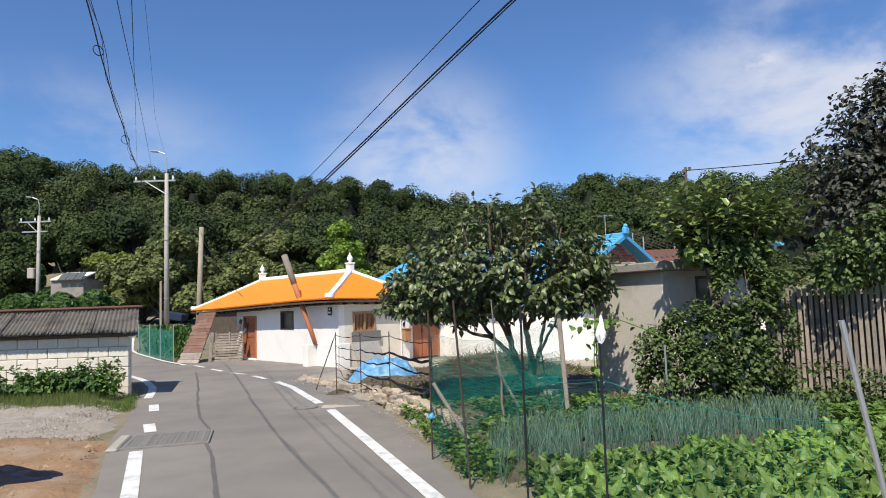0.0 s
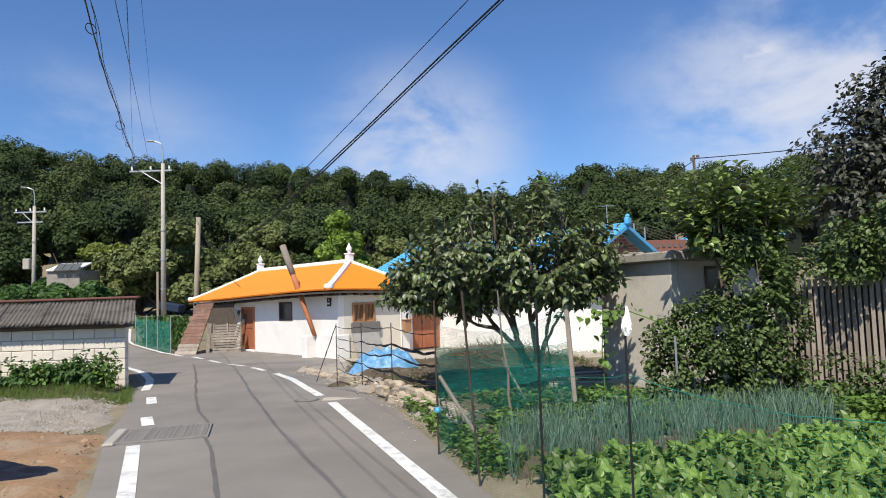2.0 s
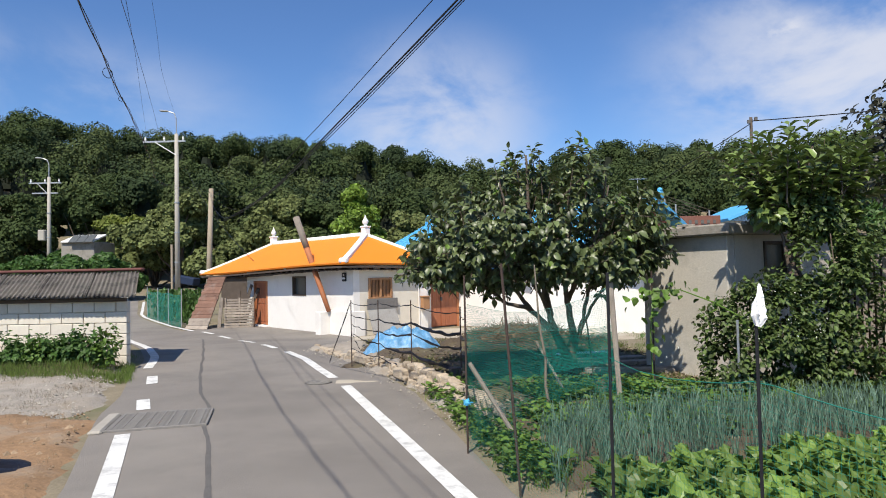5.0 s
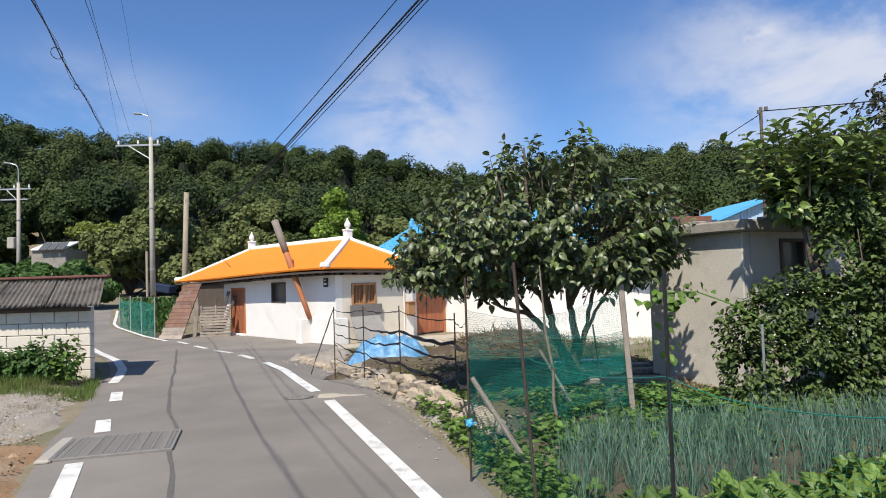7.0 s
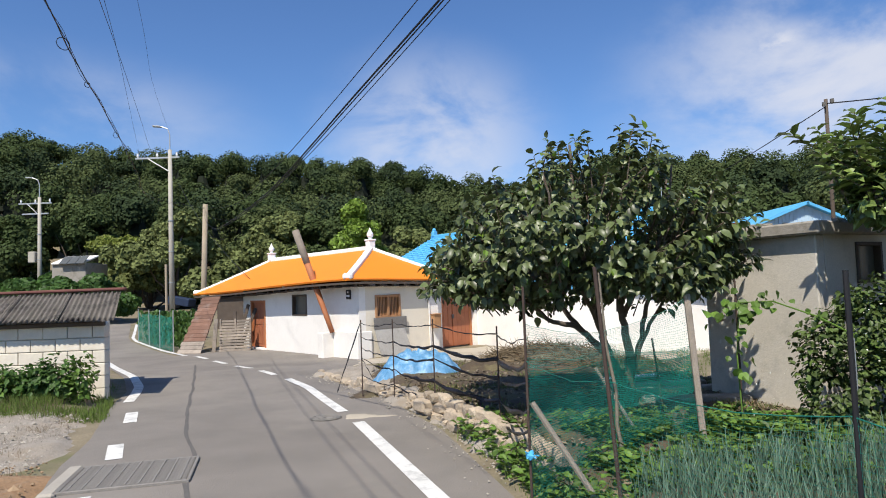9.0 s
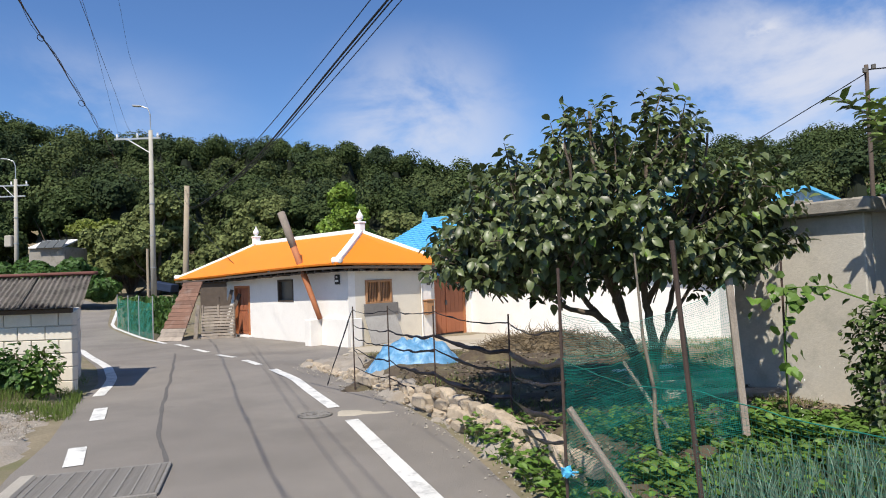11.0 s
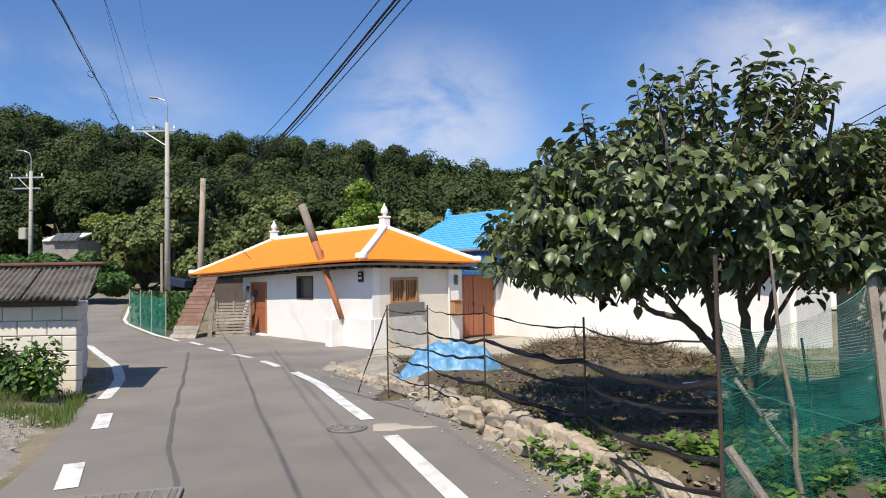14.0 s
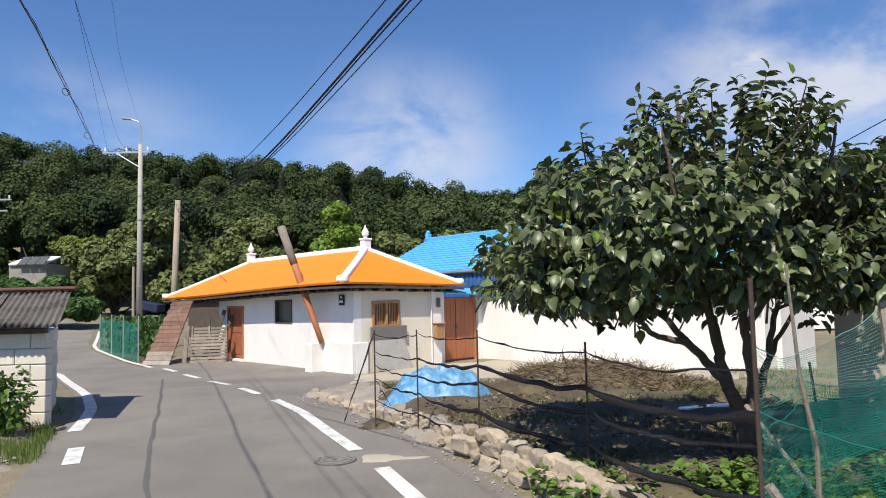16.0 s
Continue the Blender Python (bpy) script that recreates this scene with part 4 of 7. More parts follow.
for k in range(22):
    x = 11.4 + 0.15 * k
    top = min(3.45 + (x - 11.25) * 0.42, 4.3 - (x - 13.35) * 0.46)
    part("rib", boxed((x, 29.39, (3.4 + top) / 2), (0.03, 0.03, top - 3.4)), PALEBLUE, gbl)

# ---- concrete hut ----
HC, HL = Vector((3.19, 9.81, 0)), Vector((2.54, 10.94, 0))
hd = (HL - HC).normalized()
hr = Vector((-hd.y, hd.x, 0)) * -1
hut = thing("hut", HC + Vector((0, 0, 0.05)), "small bare concrete hut with a flat stained slab roof", "hut")


def hutbox(a0, a1, b0, b1, z0, z1, bevel=0.0, bm=None):
    """Along the side wall a, along the other wall b."""
    bm = bm or bmesh.new()
    c = HC + hd * (a0 + a1) / 2 + hr * (b0 + b1) / 2 + Vector((0, 0, (z0 + z1) / 2))
    box(bm, c, (a1 - a0, b1 - b0, z1 - z0), frame3(hd), bevel)
    return bm


part("wall", hutbox(0, 1.45, 0, 0.15, -0.2, 1.96, 0.012), CONCRETE, hut)
for a0, a1, b0, b1, z0, z1 in ((0, 0.15, 0.15, 0.75, -0.2, 1.96), (0, 0.15, 1.2, 2.2, -0.2, 1.96), (0, 0.15, 0.75, 1.2, -0.2, 1.45), (0, 0.15, 0.75, 1.2, 1.85, 1.96), (1.3, 1.45, 0.15, 2.2, -0.2, 1.96), (0.15, 1.3, 2.05, 2.2, -0.2, 1.96)):
    part("wall", hutbox(a0, a1, b0, b1, z0, z1), CONCRETE, hut)
hw = part("window", hutbox(0.06, 0.09, 0.75, 1.2, 1.45, 1.85), GLASSDARK, hut, "small dark window opening")
bm = hutbox(-0.02, 0.1, 0.72, 0.76, 1.42, 1.88)
hutbox(-0.02, 0.1, 1.19, 1.23, 1.42, 1.88, 0, bm)
hutbox(-0.02, 0.1, 0.76, 1.19, 1.42, 1.46, 0, bm)
hutbox(-0.02, 0.1, 0.76, 1.19, 1.84, 1.88, 0, bm)
part("window_frame", bm, DARKWOOD, hw)
part("roof_slab", hutbox(-0.12, 1.6, -0.12, 2.32, 1.96, 2.10, 0.02), SLABCON, hut, "blackened concrete roof slab")
for k in range(26):
    q = HC + hd * rs.uniform(-0.1, 1.5) + hr * rs.uniform(-0.1, 0.7)
    bm = bmesh.new()
    box(bm, q + Vector((0, 0, 2.11)), (rs.uniform(0.04, 0.14), rs.uniform(0.03, 0.1), rs.uniform(0.02, 0.06)), Matrix.Rotation(rs.uniform(0, 3), 3, "Z"), 0.008)
    part("rubble", bm, SLABCON, hut)

# ---- block shed ----
SC = Vector((-6.28, 13.25, 0))
shed = thing("shed", SC + Vector((-2, 1, 0.0)), "low cement block shed with a corrugated fibre cement roof", "shed")
sdir = Vector((-0.44, 0.898, 0))
fdir = Vector((-1, 0.0, 0))
part("front_core", boxed((-9.3, 13.36, 0.5), (6.0, 0.14, 1.28)), MORTAR, shed)
bm = bmesh.new()
q = SC + sdir * 1.2 + Vector((-0.09, 0.05, 0.55))
box(bm, q, (2.1, 0.12, 1.18), frame3(sdir))
part("side_core", bm, MORTAR, shed)
blk = {}


def block(w, depth, rot, key):
    if key not in blk:
        b = boxed((0, 0, 0), (w, depth, 0.19), rot, 0.008)
        me = bpy.data.meshes.new("block")
        b.to_mesh(me)
        b.free()
        finish(me, BLOCK, False)
        blk[key] = me
    return blk[key]


SHED_BLOCKS = []
for j in range(6):
    z = -0.04 + 0.2 * j + 0.095
    x = -6.28
    first = True
    while x > -12.2:
        w = 0.19 if (first and j % 2) else 0.39
        first = False
        SHED_BLOCKS.append((block(w, 0.15, None, ("f", w)), Vector((x - w / 2, 13.325, z))))
        x -= w + 0.011
    d = 0.17
    first = True
    while d < 2.2:
        w = 0.39 if (first and j % 2) else 0.19 if first else 0.39
        first = False
        SHED_BLOCKS.append((block(w, 0.15, frame3(sdir), ("s", w)), SC + sdir * (d + w / 2) + Vector((-0.075, 0, z))))
        d += w + 0.011
# corrugated roof: front edge low, back edge high
def corrugated(x0, x1, y0, z0, y1, z1, pitch=0.085, amp=0.014, thick=0.012, skew=0.0):
    n = int((x1 - x0) / pitch * 6)
    v, f = [], []
    for j in range(9):
        t = j / 8
        for i in range(n + 1):
            x = x0 + (x1 - x0) * i / n
            v.append((x + skew * t, y0 + (y1 - y0) * t, z0 + (z1 - z0) * t + amp * math.sin(2 * math.pi * i / 6) + 0.012 * noise.noise((x * 0.9, t * 3, 2))))
    w = n + 1
    for j in range(8):
        for i in range(n):
            f.append((j * w + i, j * w + i + 1, (j + 1) * w + i + 1, (j + 1) * w + i))
    bm = bmesh.new()
    bv = [bm.verts.new(q) for q in v]
    for q in f:
        bm.faces.new([bv[i] for i in q])
    bmesh.ops.solidify(bm, geom=bm.faces, thickness=-thick)
    return bm


for k in range(7):
    x1 = -5.98 - 0.9 * k
    part("roof_sheet", corrugated(x1 - 0.96, x1, 12.98, 1.235 + 0.006 * (k % 2), 14.7, 1.70 + 0.006 * (k % 2), skew=-0.75), CORRUGATED, shed, smooth=True)
part("ridge_trim", boxed((-9.8, 14.7, 1.74), (6.3, 0.14, 0.06), None, 0.02), REDTRIM, shed, "dark red ridge trim")
part("rear_wall", boxed((-10.15, 15.1, 0.6), (5.6, 0.14, 1.5)), MORTAR, shed)
part("eave_beam", boxed((-9.3, 13.2, 1.18), (6.1, 0.08, 0.07), None, 0.008), DARKWOOD, shed)

# ---- drain grate and manhole ----
grate = thing("drain_grate", (-3.6, 8.75, Z0), "steel bar drain grate across the lane edge in a concrete frame", "drain grate")
gx = Vector((0.96, 0.27, 0)).normalized()
GM = frame3(gx)
gc = Vector((-3.62, 8.74, Z0 + 0.02))
# flat dark plate just under the bars, with no hollow below
part("pit", boxed(gc + Vector((0, 0, -0.003)), (1.0, 0.86, 0.012), GM), HOLLOW_DARK, grate)
bm = bmesh.new()
for a, b, w, d in ((0, 0.43, 1.04, 0.03), (0, -0.43, 1.04, 0.03), (0.51, 0, 0.03, 0.84)):
    box(bm, gc + GM @ Vector((a, b, 0.006)), (w, d, 0.03), GM, 0.005)
part("frame", bm, GRATE, grate)
part("concrete_kerb", boxed(gc + GM @ Vector((-0.58, -0.02, 0.006)), (0.14, 0.95, 0.05), GM, 0.02), mat("kerb_concrete", (0.36, 0.33, 0.28), 0.9, 0.25, 3, 0.35, 60), grate, "pale worn concrete kerb")
gb_me = bpy.data.meshes.new("bar")
b = boxed((0, 0, 0), (0.98, 0.012, 0.02), GM)
b.to_mesh(gb_me)
b.free()
finish(gb_me, GRATE, False)
for k in range(34):
    o = new("bar", gb_me)
    o.parent = grate
    o.location = gc + GM @ Vector((0, -0.40 + 0.0242 * k, 0.012)) - origin_of(grate)
for k in range(9):
    part("cross_bar", boxed(gc + GM @ Vector((-0.44 + 0.11 * k, 0, 0.018)), (0.014, 0.82, 0.016), GM), GRATE, grate)
man = thing("manhole_cover", (-2.35, 11.15, Z0), "round cast iron manhole cover set in the asphalt", "manhole cover")
bm = bmesh.new()
tube(bm, [(-2.35, 11.15, Z0 + 0.0), (-2.35, 11.15, Z0 + 0.024)], 0.2, 28)
part("lid", bm, IRON, man)
for rr_ in (0.18, 0.13, 0.07):
    ring = [(-2.35 + rr_ * math.cos(a), 11.15 + rr_ * math.sin(a), Z0 + 0.026) for a in np.linspace(0, 2 * math.pi, 25)]
    part("rib", tubed(ring, 0.007, 5), GRATE, man)
bm = bmesh.new()
for k in range(12):
    a = 2 * math.pi * k / 12
    tube(bm, [(-2.35 + 0.03 * math.cos(a), 11.15 + 0.03 * math.sin(a), Z0 + 0.027), (-2.35 + 0.17 * math.cos(a), 11.15 + 0.17 * math.sin(a), Z0 + 0.027)], 0.006, 4)
part("spoke", bm, GRATE, man)
patch("cement_patch", [(-2.2, 11.45), (-1.8, 11.5), (-1.35, 11.4), (-1.2, 11.1), (-1.6, 10.95), (-2.15, 10.98)], 0.018, APRON, "sandy cement repair beside the manhole", 0.004, 0.07)

# ---- stone edging ----
STONE_MES = []
for k in range(8):
    bm = bmesh.new()
    bmesh.ops.create_icosphere(bm, subdivisions=2, radius=0.5)
    for q in bm.verts:
        n = q.co.normalized()
        q.co *= 1 + 0.28 * noise.noise(n * 1.6 + Vector((k * 7, 0, 0))) + 0.1 * noise.noise(n * 4 + Vector((0, k * 5, 0)))
        for ax in range(3):
            q.co[ax] = max(-0.36, min(0.36, q.co[ax]))
    me = bpy.data.meshes.new("stone")
    bm.to_mesh(me)
    bm.free()
    finish(me, STONE, False)
    STONE_MES.append(me)
stone_wall = thing("stone_edging", (-1.5, 12, Z0), "low dry edging of rough field stones along the bed", "stone wall")
EDGE = [(-3.35, 15.6), (-2.75, 14.6), (-2.2, 13.5), (-1.55, 12.4), (-1.05, 11.2), (-0.6, 10.0), (-0.25, 9.0), (0.02, 8.0)]


def edge_at(t):
    ln = [0]
    for a, b in zip(EDGE, EDGE[1:]):
        ln.append(ln[-1] + math.dist(a, b))
    return float(np.interp(t * ln[-1], ln, [q[0] for q in EDGE])), float(np.interp(t * ln[-1], ln, [q[1] for q in EDGE]))


EDGE_LEN = sum(math.dist(a, b) for a, b in zip(EDGE, EDGE[1:]))
for course in range(3):
    d = 0.0
    while d < EDGE_LEN:
        t = d / EDGE_LEN
        w = rs.uniform(0.14, 0.32)
        x, y = edge_at(t)
        x2, y2 = edge_at(min(1, t + 0.02))
        d += w * 0.92
        if course and rs.rand() > sm(0.12 + 0.2 * course, 0.45 + 0.12 * course, t) + 0.12 * (course == 1):
            continue
        hgt = rs.uniform(0.09, 0.15)
        o = new("stone", STONE_MES[rs.randint(8)])
        o.parent = stone_wall
        o.location = Vector((x + 0.05 * course + rs.uniform(-0.03, 0.05), y, Z0 + 0.035 + 0.092 * course + rs.uniform(-0.01, 0.02))) - origin_of(stone_wall)
        o.scale = (w * 1.35, rs.uniform(0.16, 0.26), hgt * 1.45)
        o.rotation_euler = (rs.uniform(-0.12, 0.12), rs.uniform(-0.15, 0.15), math.atan2(y2 - y, x2 - x) + rs.uniform(-0.25, 0.25))
for k in range(150):
    t = rs.rand() ** 1.3
    x, y = edge_at(t)
    big = rs.uniform(0.03, 0.10)
    o = new("stone", STONE_MES[rs.randint(8)])
    o.parent = stone_wall
    o.location = Vector((x + rs.uniform(-0.12, 0.22), y + rs.uniform(-0.05, 0.05), Z0 + 0.03 + rs.rand() * 0.2 * sm(0.1, 0.6, t))) - origin_of(stone_wall)
    o.scale = (big * rs.uniform(1.0, 1.7), big * rs.uniform(0.8, 1.2), big * rs.uniform(0.55, 0.9))
    o.rotation_euler = (rs.uniform(-0.3, 0.3), rs.uniform(-0.3, 0.3), rs.uniform(0, 3.1))
for a, b in (((-1.95, 12.95), 0.5), ((-1.12, 11.2), 0.3)):
    part("kerb_block", boxed((a[0], a[1], Z0 + 0.12), (0.16, b, 0.16), Matrix.Rotation(0.5, 3, "Z"), 0.03), STONE, stone_wall)

# gravel: loose stones
v, f = [], []
for k in range(7500):
    if k < 6200:
        x, y = rs.uniform(-10, -4.7), rs.uniform(8.9, 11.7)
        if x > -4.75 - (y - 9) * 0.33:
            continue
    else:
        t = rs.rand()
        x, y = edge_at(t)
        x, y = x + rs.normal() * 0.2, y + rs.normal() * 0.15
    s = rs.uniform(0.004, 0.014) * (2.2 if rs.rand() < 0.05 else 1)
    z = ground_z(x, y) + 0.045 if k < 6200 else max(ground_z(x, y), Z0 + 0.015) + 0.01
    b = len(v)
    for dx, dy, dz in ((1, 0, 0), (0, 1, 0), (-1, 0, 0), (0, -1, 0), (0, 0, 0.8), (0, 0, -0.5)):
        j = rs.uniform(0.7, 1.3, 3)
        v.append((x + dx * s * j[0], y + dy * s * j[1], z + dz * s * j[2]))
    f += [(b, b + 1, b + 4), (b + 1, b + 2, b + 4), (b + 2, b + 3, b + 4), (b + 3, b, b + 4), (b, b + 5, b + 1), (b + 1, b + 5, b + 2), (b + 2, b + 5, b + 3), (b + 3, b + 5, b)]
tagged(raw("gravel", v, f, mat("gravel_stone", (0.34, 0.31, 0.26), 0.9, 0.2, 5, 0.3, 40, each=0.3)), "loose pale gravel stones", "gravel", kind="stuff")

# clods on the bare soil
v, f = [], []
for k in range(3800):
    x, y = rs.uniform(-8, -3.4), rs.uniform(4, 9.2)
    if x > -3.45 - (y - 6.2) * 0.40:
        continue
    s = rs.uniform(0.006, 0.022) * (2.4 if rs.rand() < 0.06 else 1)
    z = ground_z(x, y) + 0.045 + 0.06 * noise.noise((x * 1.1, y * 1.1, 3))
    b = len(v)
    for dx, dy, dz in ((1, 0, 0), (0, 1, 0), (-1, 0, 0), (0, -1, 0), (0, 0, 0.8), (0, 0, -0.8)):
        j = rs.uniform(0.6, 1.3, 3)
        v.append((x + dx * s * j[0], y + dy * s * j[1], z + dz * s * j[2]))
    f += [(b, b + 1, b + 4), (b + 1, b + 2, b + 4), (b + 2, b + 3, b + 4), (b + 3, b, b + 4), (b, b + 5, b + 1), (b + 1, b + 5, b + 2), (b + 2, b + 5, b + 3), (b + 3, b + 5, b)]
tagged(raw("soil_clods", v, f, mat("clod", (0.26, 0.185, 0.115), 0.95, 0.3, 8, 0.4, 40, each=0.35)), "loose clods on the bare soil", "soil", kind="stuff")

# ---- planks and pallet beside the house ----
ramp = thing("plank_sheet", (-8.7, 23.2, -0.15), "sheet of reddish old boards leaning on the eave", "boards")
b0, b1, t0_, t1_ = Vector((-9.15, 22.75, -0.14)), Vector((-8.35, 22.55, -0.14)), Vector((-9.05, 24.6, 1.52)), Vector((-8.3, 24.2, 1.54))
for k in range(15):
    a, c = k / 15, (k + 0.94) / 15
    bm = bmesh.new()
    j = 0.03 * (k % 2)
    sheet(bm, b0.lerp(t0_, a) + Vector((j, 0, 0)), b1.lerp(t1_, a), b1.lerp(t1_, c), b0.lerp(t0_, c) + Vector((j, 0, 0)), 0.025 + 0.008 * (k % 3))
    part("plank", bm, REDWOOD if k > 2 else GREYWOOD, ramp)
for w in (0.08, 0.92):
    p0, p1 = b0.lerp(b1, w), t0_.lerp(t1_, w)
    part("batten", boxed((p0 + p1) / 2 - Vector((0, -0.03, 0.06)), ((p1 - p0).length, 0.05, 0.05), frame3(p1 - p0)), DARKWOOD, ramp)
pal = thing("pallet", (-7.5, 23.2, -0.15), "weathered grey wooden pallet standing on edge", "pallet")
pa, pb, up_ = Vector((-7.95, 23.0, -0.15)), Vector((-7.02, 23.15, -0.15)), Vector((-0.02, 0.16, 1))
for k in range(11):
    z = 0.03 + 0.088 * k
    q0, q1 = pa + up_ * z, pb + up_ * z
    part("slat", boxed((q0 + q1) / 2, ((q1 - q0).length, 0.022, 0.066), frame3(q1 - q0, up_), 0.004), GREYWOOD, pal)
for w in (0.03, 0.5, 0.97):
    q = pa.lerp(pb, w) + Vector((0, 0.07, 0))
    part("bearer", boxed(q + up_ * 0.49, (0.05, 0.09, 0.98), None, 0.005), GREYWOOD, pal)
part("loose_board", boxed((-8.08, 23.05, 0.35), (0.12, 0.04, 1.0), Matrix.Rotation(0.1, 3, "Y"), 0.005), GREYWOOD, pal)
scrap = thing("scrap_boards", (-7.4, 23.7, 0.8), "dark broken boards standing behind the pallet", "boards")
for a, b in (((-7.6, 23.6, -0.1), (-7.25, 23.75, 1.25)), ((-7.5, 23.6, -0.1), (-7.0, 23.7, 1.12)), ((-7.75, 23.6, -0.1), (-7.7, 23.8, 1.05))):
    q0, q1 = Vector(a), Vector(b)
    part("board", boxed((q0 + q1) / 2, ((q1 - q0).length, 0.03, 0.1), frame3(q1 - q0, (1, 0, 0))), DARKWOOD, scrap)

# ---- nets, posts and black film of the bed ----


def post(x, y, z0, z1, r, material, label, lean=(0, 0), name="fence_post", group="bed fence posts"):
    bm = tubed([(x, y, z0), (x + lean[0] * 0.5, y + lean[1] * 0.5, (z0 + z1) / 2), (x + lean[0], y + lean[1], z1)], r, 7)
    return solo(name, bm, material, label, "post", group, base=(x, y, z0), smooth=False)


def net(name, pts, tops, bottoms, cell, w, label, material=NETGREEN, sag=0.05, bulge=0.05, parent=None):
    """A knotted net between posts: strands both ways as thin bands."""
    ln = [0]
    for a, b in zip(pts, pts[1:]):
        ln.append(ln[-1] + math.dist(a, b))
    n = int(ln[-1] / cell)
    hh = max(t - b for t, b in zip(tops, bottoms))
    m = int(hh / cell)
    g = np.zeros((n + 1, m + 1, 3))
    for i in range(n + 1):
        d = ln[-1] * i / n
        x, y = np.interp(d, ln, [q[0] for q in pts]), np.interp(d, ln, [q[1] for q in pts])
        k = int(np.clip(np.searchsorted(ln, d) - 1, 0, len(pts) - 2))
        t = (d - ln[k]) / (ln[k + 1] - ln[k])
        arc = 4 * t * (1 - t)
        top = np.interp(d, ln, tops) - sag * arc
        bot = np.interp(d, ln, bottoms)
        dx, dy = pts[k + 1][0] - pts[k][0], pts[k + 1][1] - pts[k][1]
        nl = math.hypot(dx, dy)
        for j in range(m + 1):
            s = j / m
            q = bulge * (arc * math.sin(math.pi * s) + 0.5 * noise.noise((d * 2.2, s * 2.5, 4)))
            g[i, j] = (x - dy / nl * q + 0.01 * noise.noise((d * 6, s * 8, 1)), y + dx / nl * q, bot + (top - bot) * s + 0.012 * noise.noise((d * 5, s * 5, 8)))
    hgt = np.linalg.norm(g[:, -1] - g[:, 0], axis=1)
    v, f = [], []
    wz, wx = np.array([0, 0, w / 2]), None
    for j in range(m + 1):
        b = len(v)
        for i in range(n + 1):
            v += [g[i, j] - wz, g[i, j] + wz]
        f += [(b + 2 * i, b + 2 * i + 2, b + 2 * i + 3, b + 2 * i + 1) for i in range(n)]
    for i in range(n + 1):
        d = g[min(i + 1, n), 0] - g[max(i - 1, 0), 0]
        d = np.array([d[0], d[1], 0]) / np.linalg.norm(d[:2]) * w / 2
        b = len(v)
        for j in range(m + 1):
            v += [g[i, j] - d, g[i, j] + d]
        f += [(b + 2 * j, b + 2 * j + 1, b + 2 * j + 3, b + 2 * j + 2) for j in range(m)]
    ob = raw(name, v, f, material)
    tagged(ob, label, "net")
    rope = tubed([tuple(g[i, -1]) for i in range(0, n + 1, 4)] + [tuple(g[n, -1])], 0.002, 5)
    part("head_rope", rope, material, ob)
    return ob


FL = 0.05
post(-0.19, 7.2, -0.05, 1.53, 0.0095, RUST, "thin rusty steel corner post of the net")
post(0.17, 6.06, -0.05, 1.62, 0.0105, RUST, "thin rusty steel rod post leaning to the lane", lean=(-0.10, 0.03))
post(0.52, 4.67, -0.05, 1.55, 0.0085, BLACKCABLE, "thin dark pipe post tied with cord")
post(0.84, 3.70, -0.05, 1.44, 0.0065, BLACKCABLE, "thin dark steel rod post with film tied over its tip")
post(1.80, 2.62, -0.05, 1.48, 0.0115, STEEL, "pale galvanised pipe post leaning slightly", lean=(-0.26, 0.0))
post(1.56, 8.86, 0.0, 1.40, 0.032, GREYWOOD, "weathered grey wooden stake in the bed", lean=(-0.06, 0.07))
solo("fence_post", tubed([(0.70, 8.28, 0.0), (0.65, 8.3, 0.35), (0.66, 8.31, 0.62), (0.60, 8.33, 1.0), (0.59, 8.34, 1.25), (0.57, 8.35, 1.62)], [0.017, 0.016, 0.014, 0.012, 0.010, 0.007], 7), PALEBARK, "crooked thin branch used as a stake", "post", "bed fence posts", base=(0.70, 8.28, 0.0))
post(0.30, 7.05, -0.0, 0.75, 0.020, GREYWOOD, "slanting wooden prop at the net corner", lean=(-0.46, 0.16))
post(1.02, 8.62, -0.0, 0.72, 0.016, GREYWOOD, "slanting pale wooden prop behind the net", lean=(-0.36, 0.5))
post(2.75, 8.5, 0.0, 0.98, 0.014, STEEL, "thin steel stake among the bushes")
post(2.02, 9.1, 0.0, 1.52, 0.010, RUST, "thin rusty rod for the climbing vine")
post(1.42, 9.5, 0.0, 0.95, 0.010, RUST, "short rusty rod in the bed", lean=(-0.10, 0.0))
net("garden_net", [(-0.19, 7.2), (0.12, 6.08), (0.52, 4.67), (0.84, 3.70), (1.56, 2.62)], [1.03, 1.04, 1.12, 1.15, 1.08], [-0.03, -0.03, -0.02, -0.02, 0.0], 0.025, 0.0010, "fine green plastic net along the lane side of the crops", sag=0.05)
net("garden_net", [(-0.19, 7.2), (0.60, 8.33), (1.51, 8.92)], [1.05, 0.98, 0.92], [-0.02, 0.0, 0.02], 0.02, 0.0032, "green plastic net across the end of the crop bed", sag=0.05, bulge=0.08)
net("garden_net", [(-0.17, 7.22), (0.62, 8.35), (1.53, 8.94)], [0.96, 0.90, 0.84], [0.52, 0.46, 0.50], 0.017, 0.0038, "doubled folded green net at the top of the fence", sag=0.04, bulge=0.05)
net("pale_net", [(-0.19, 7.2), (0.60, 8.33), (1.49, 8.93)], [1.28, 1.13, 1.36], [0.98, 0.92, 0.86], 0.024, 0.0020, "fine pale green net above the dense net", mat("pale_net_cord", (0.16, 0.38, 0.30), 0.6, 0.1, 3, 0), sag=0.04)
knot = bmesh.new()
bmesh.ops.create_icosphere(knot, subdivisions=2, radius=0.03)
for q in knot.verts:
    q.co *= 1 + 0.5 * noise.noise(q.co * 60)
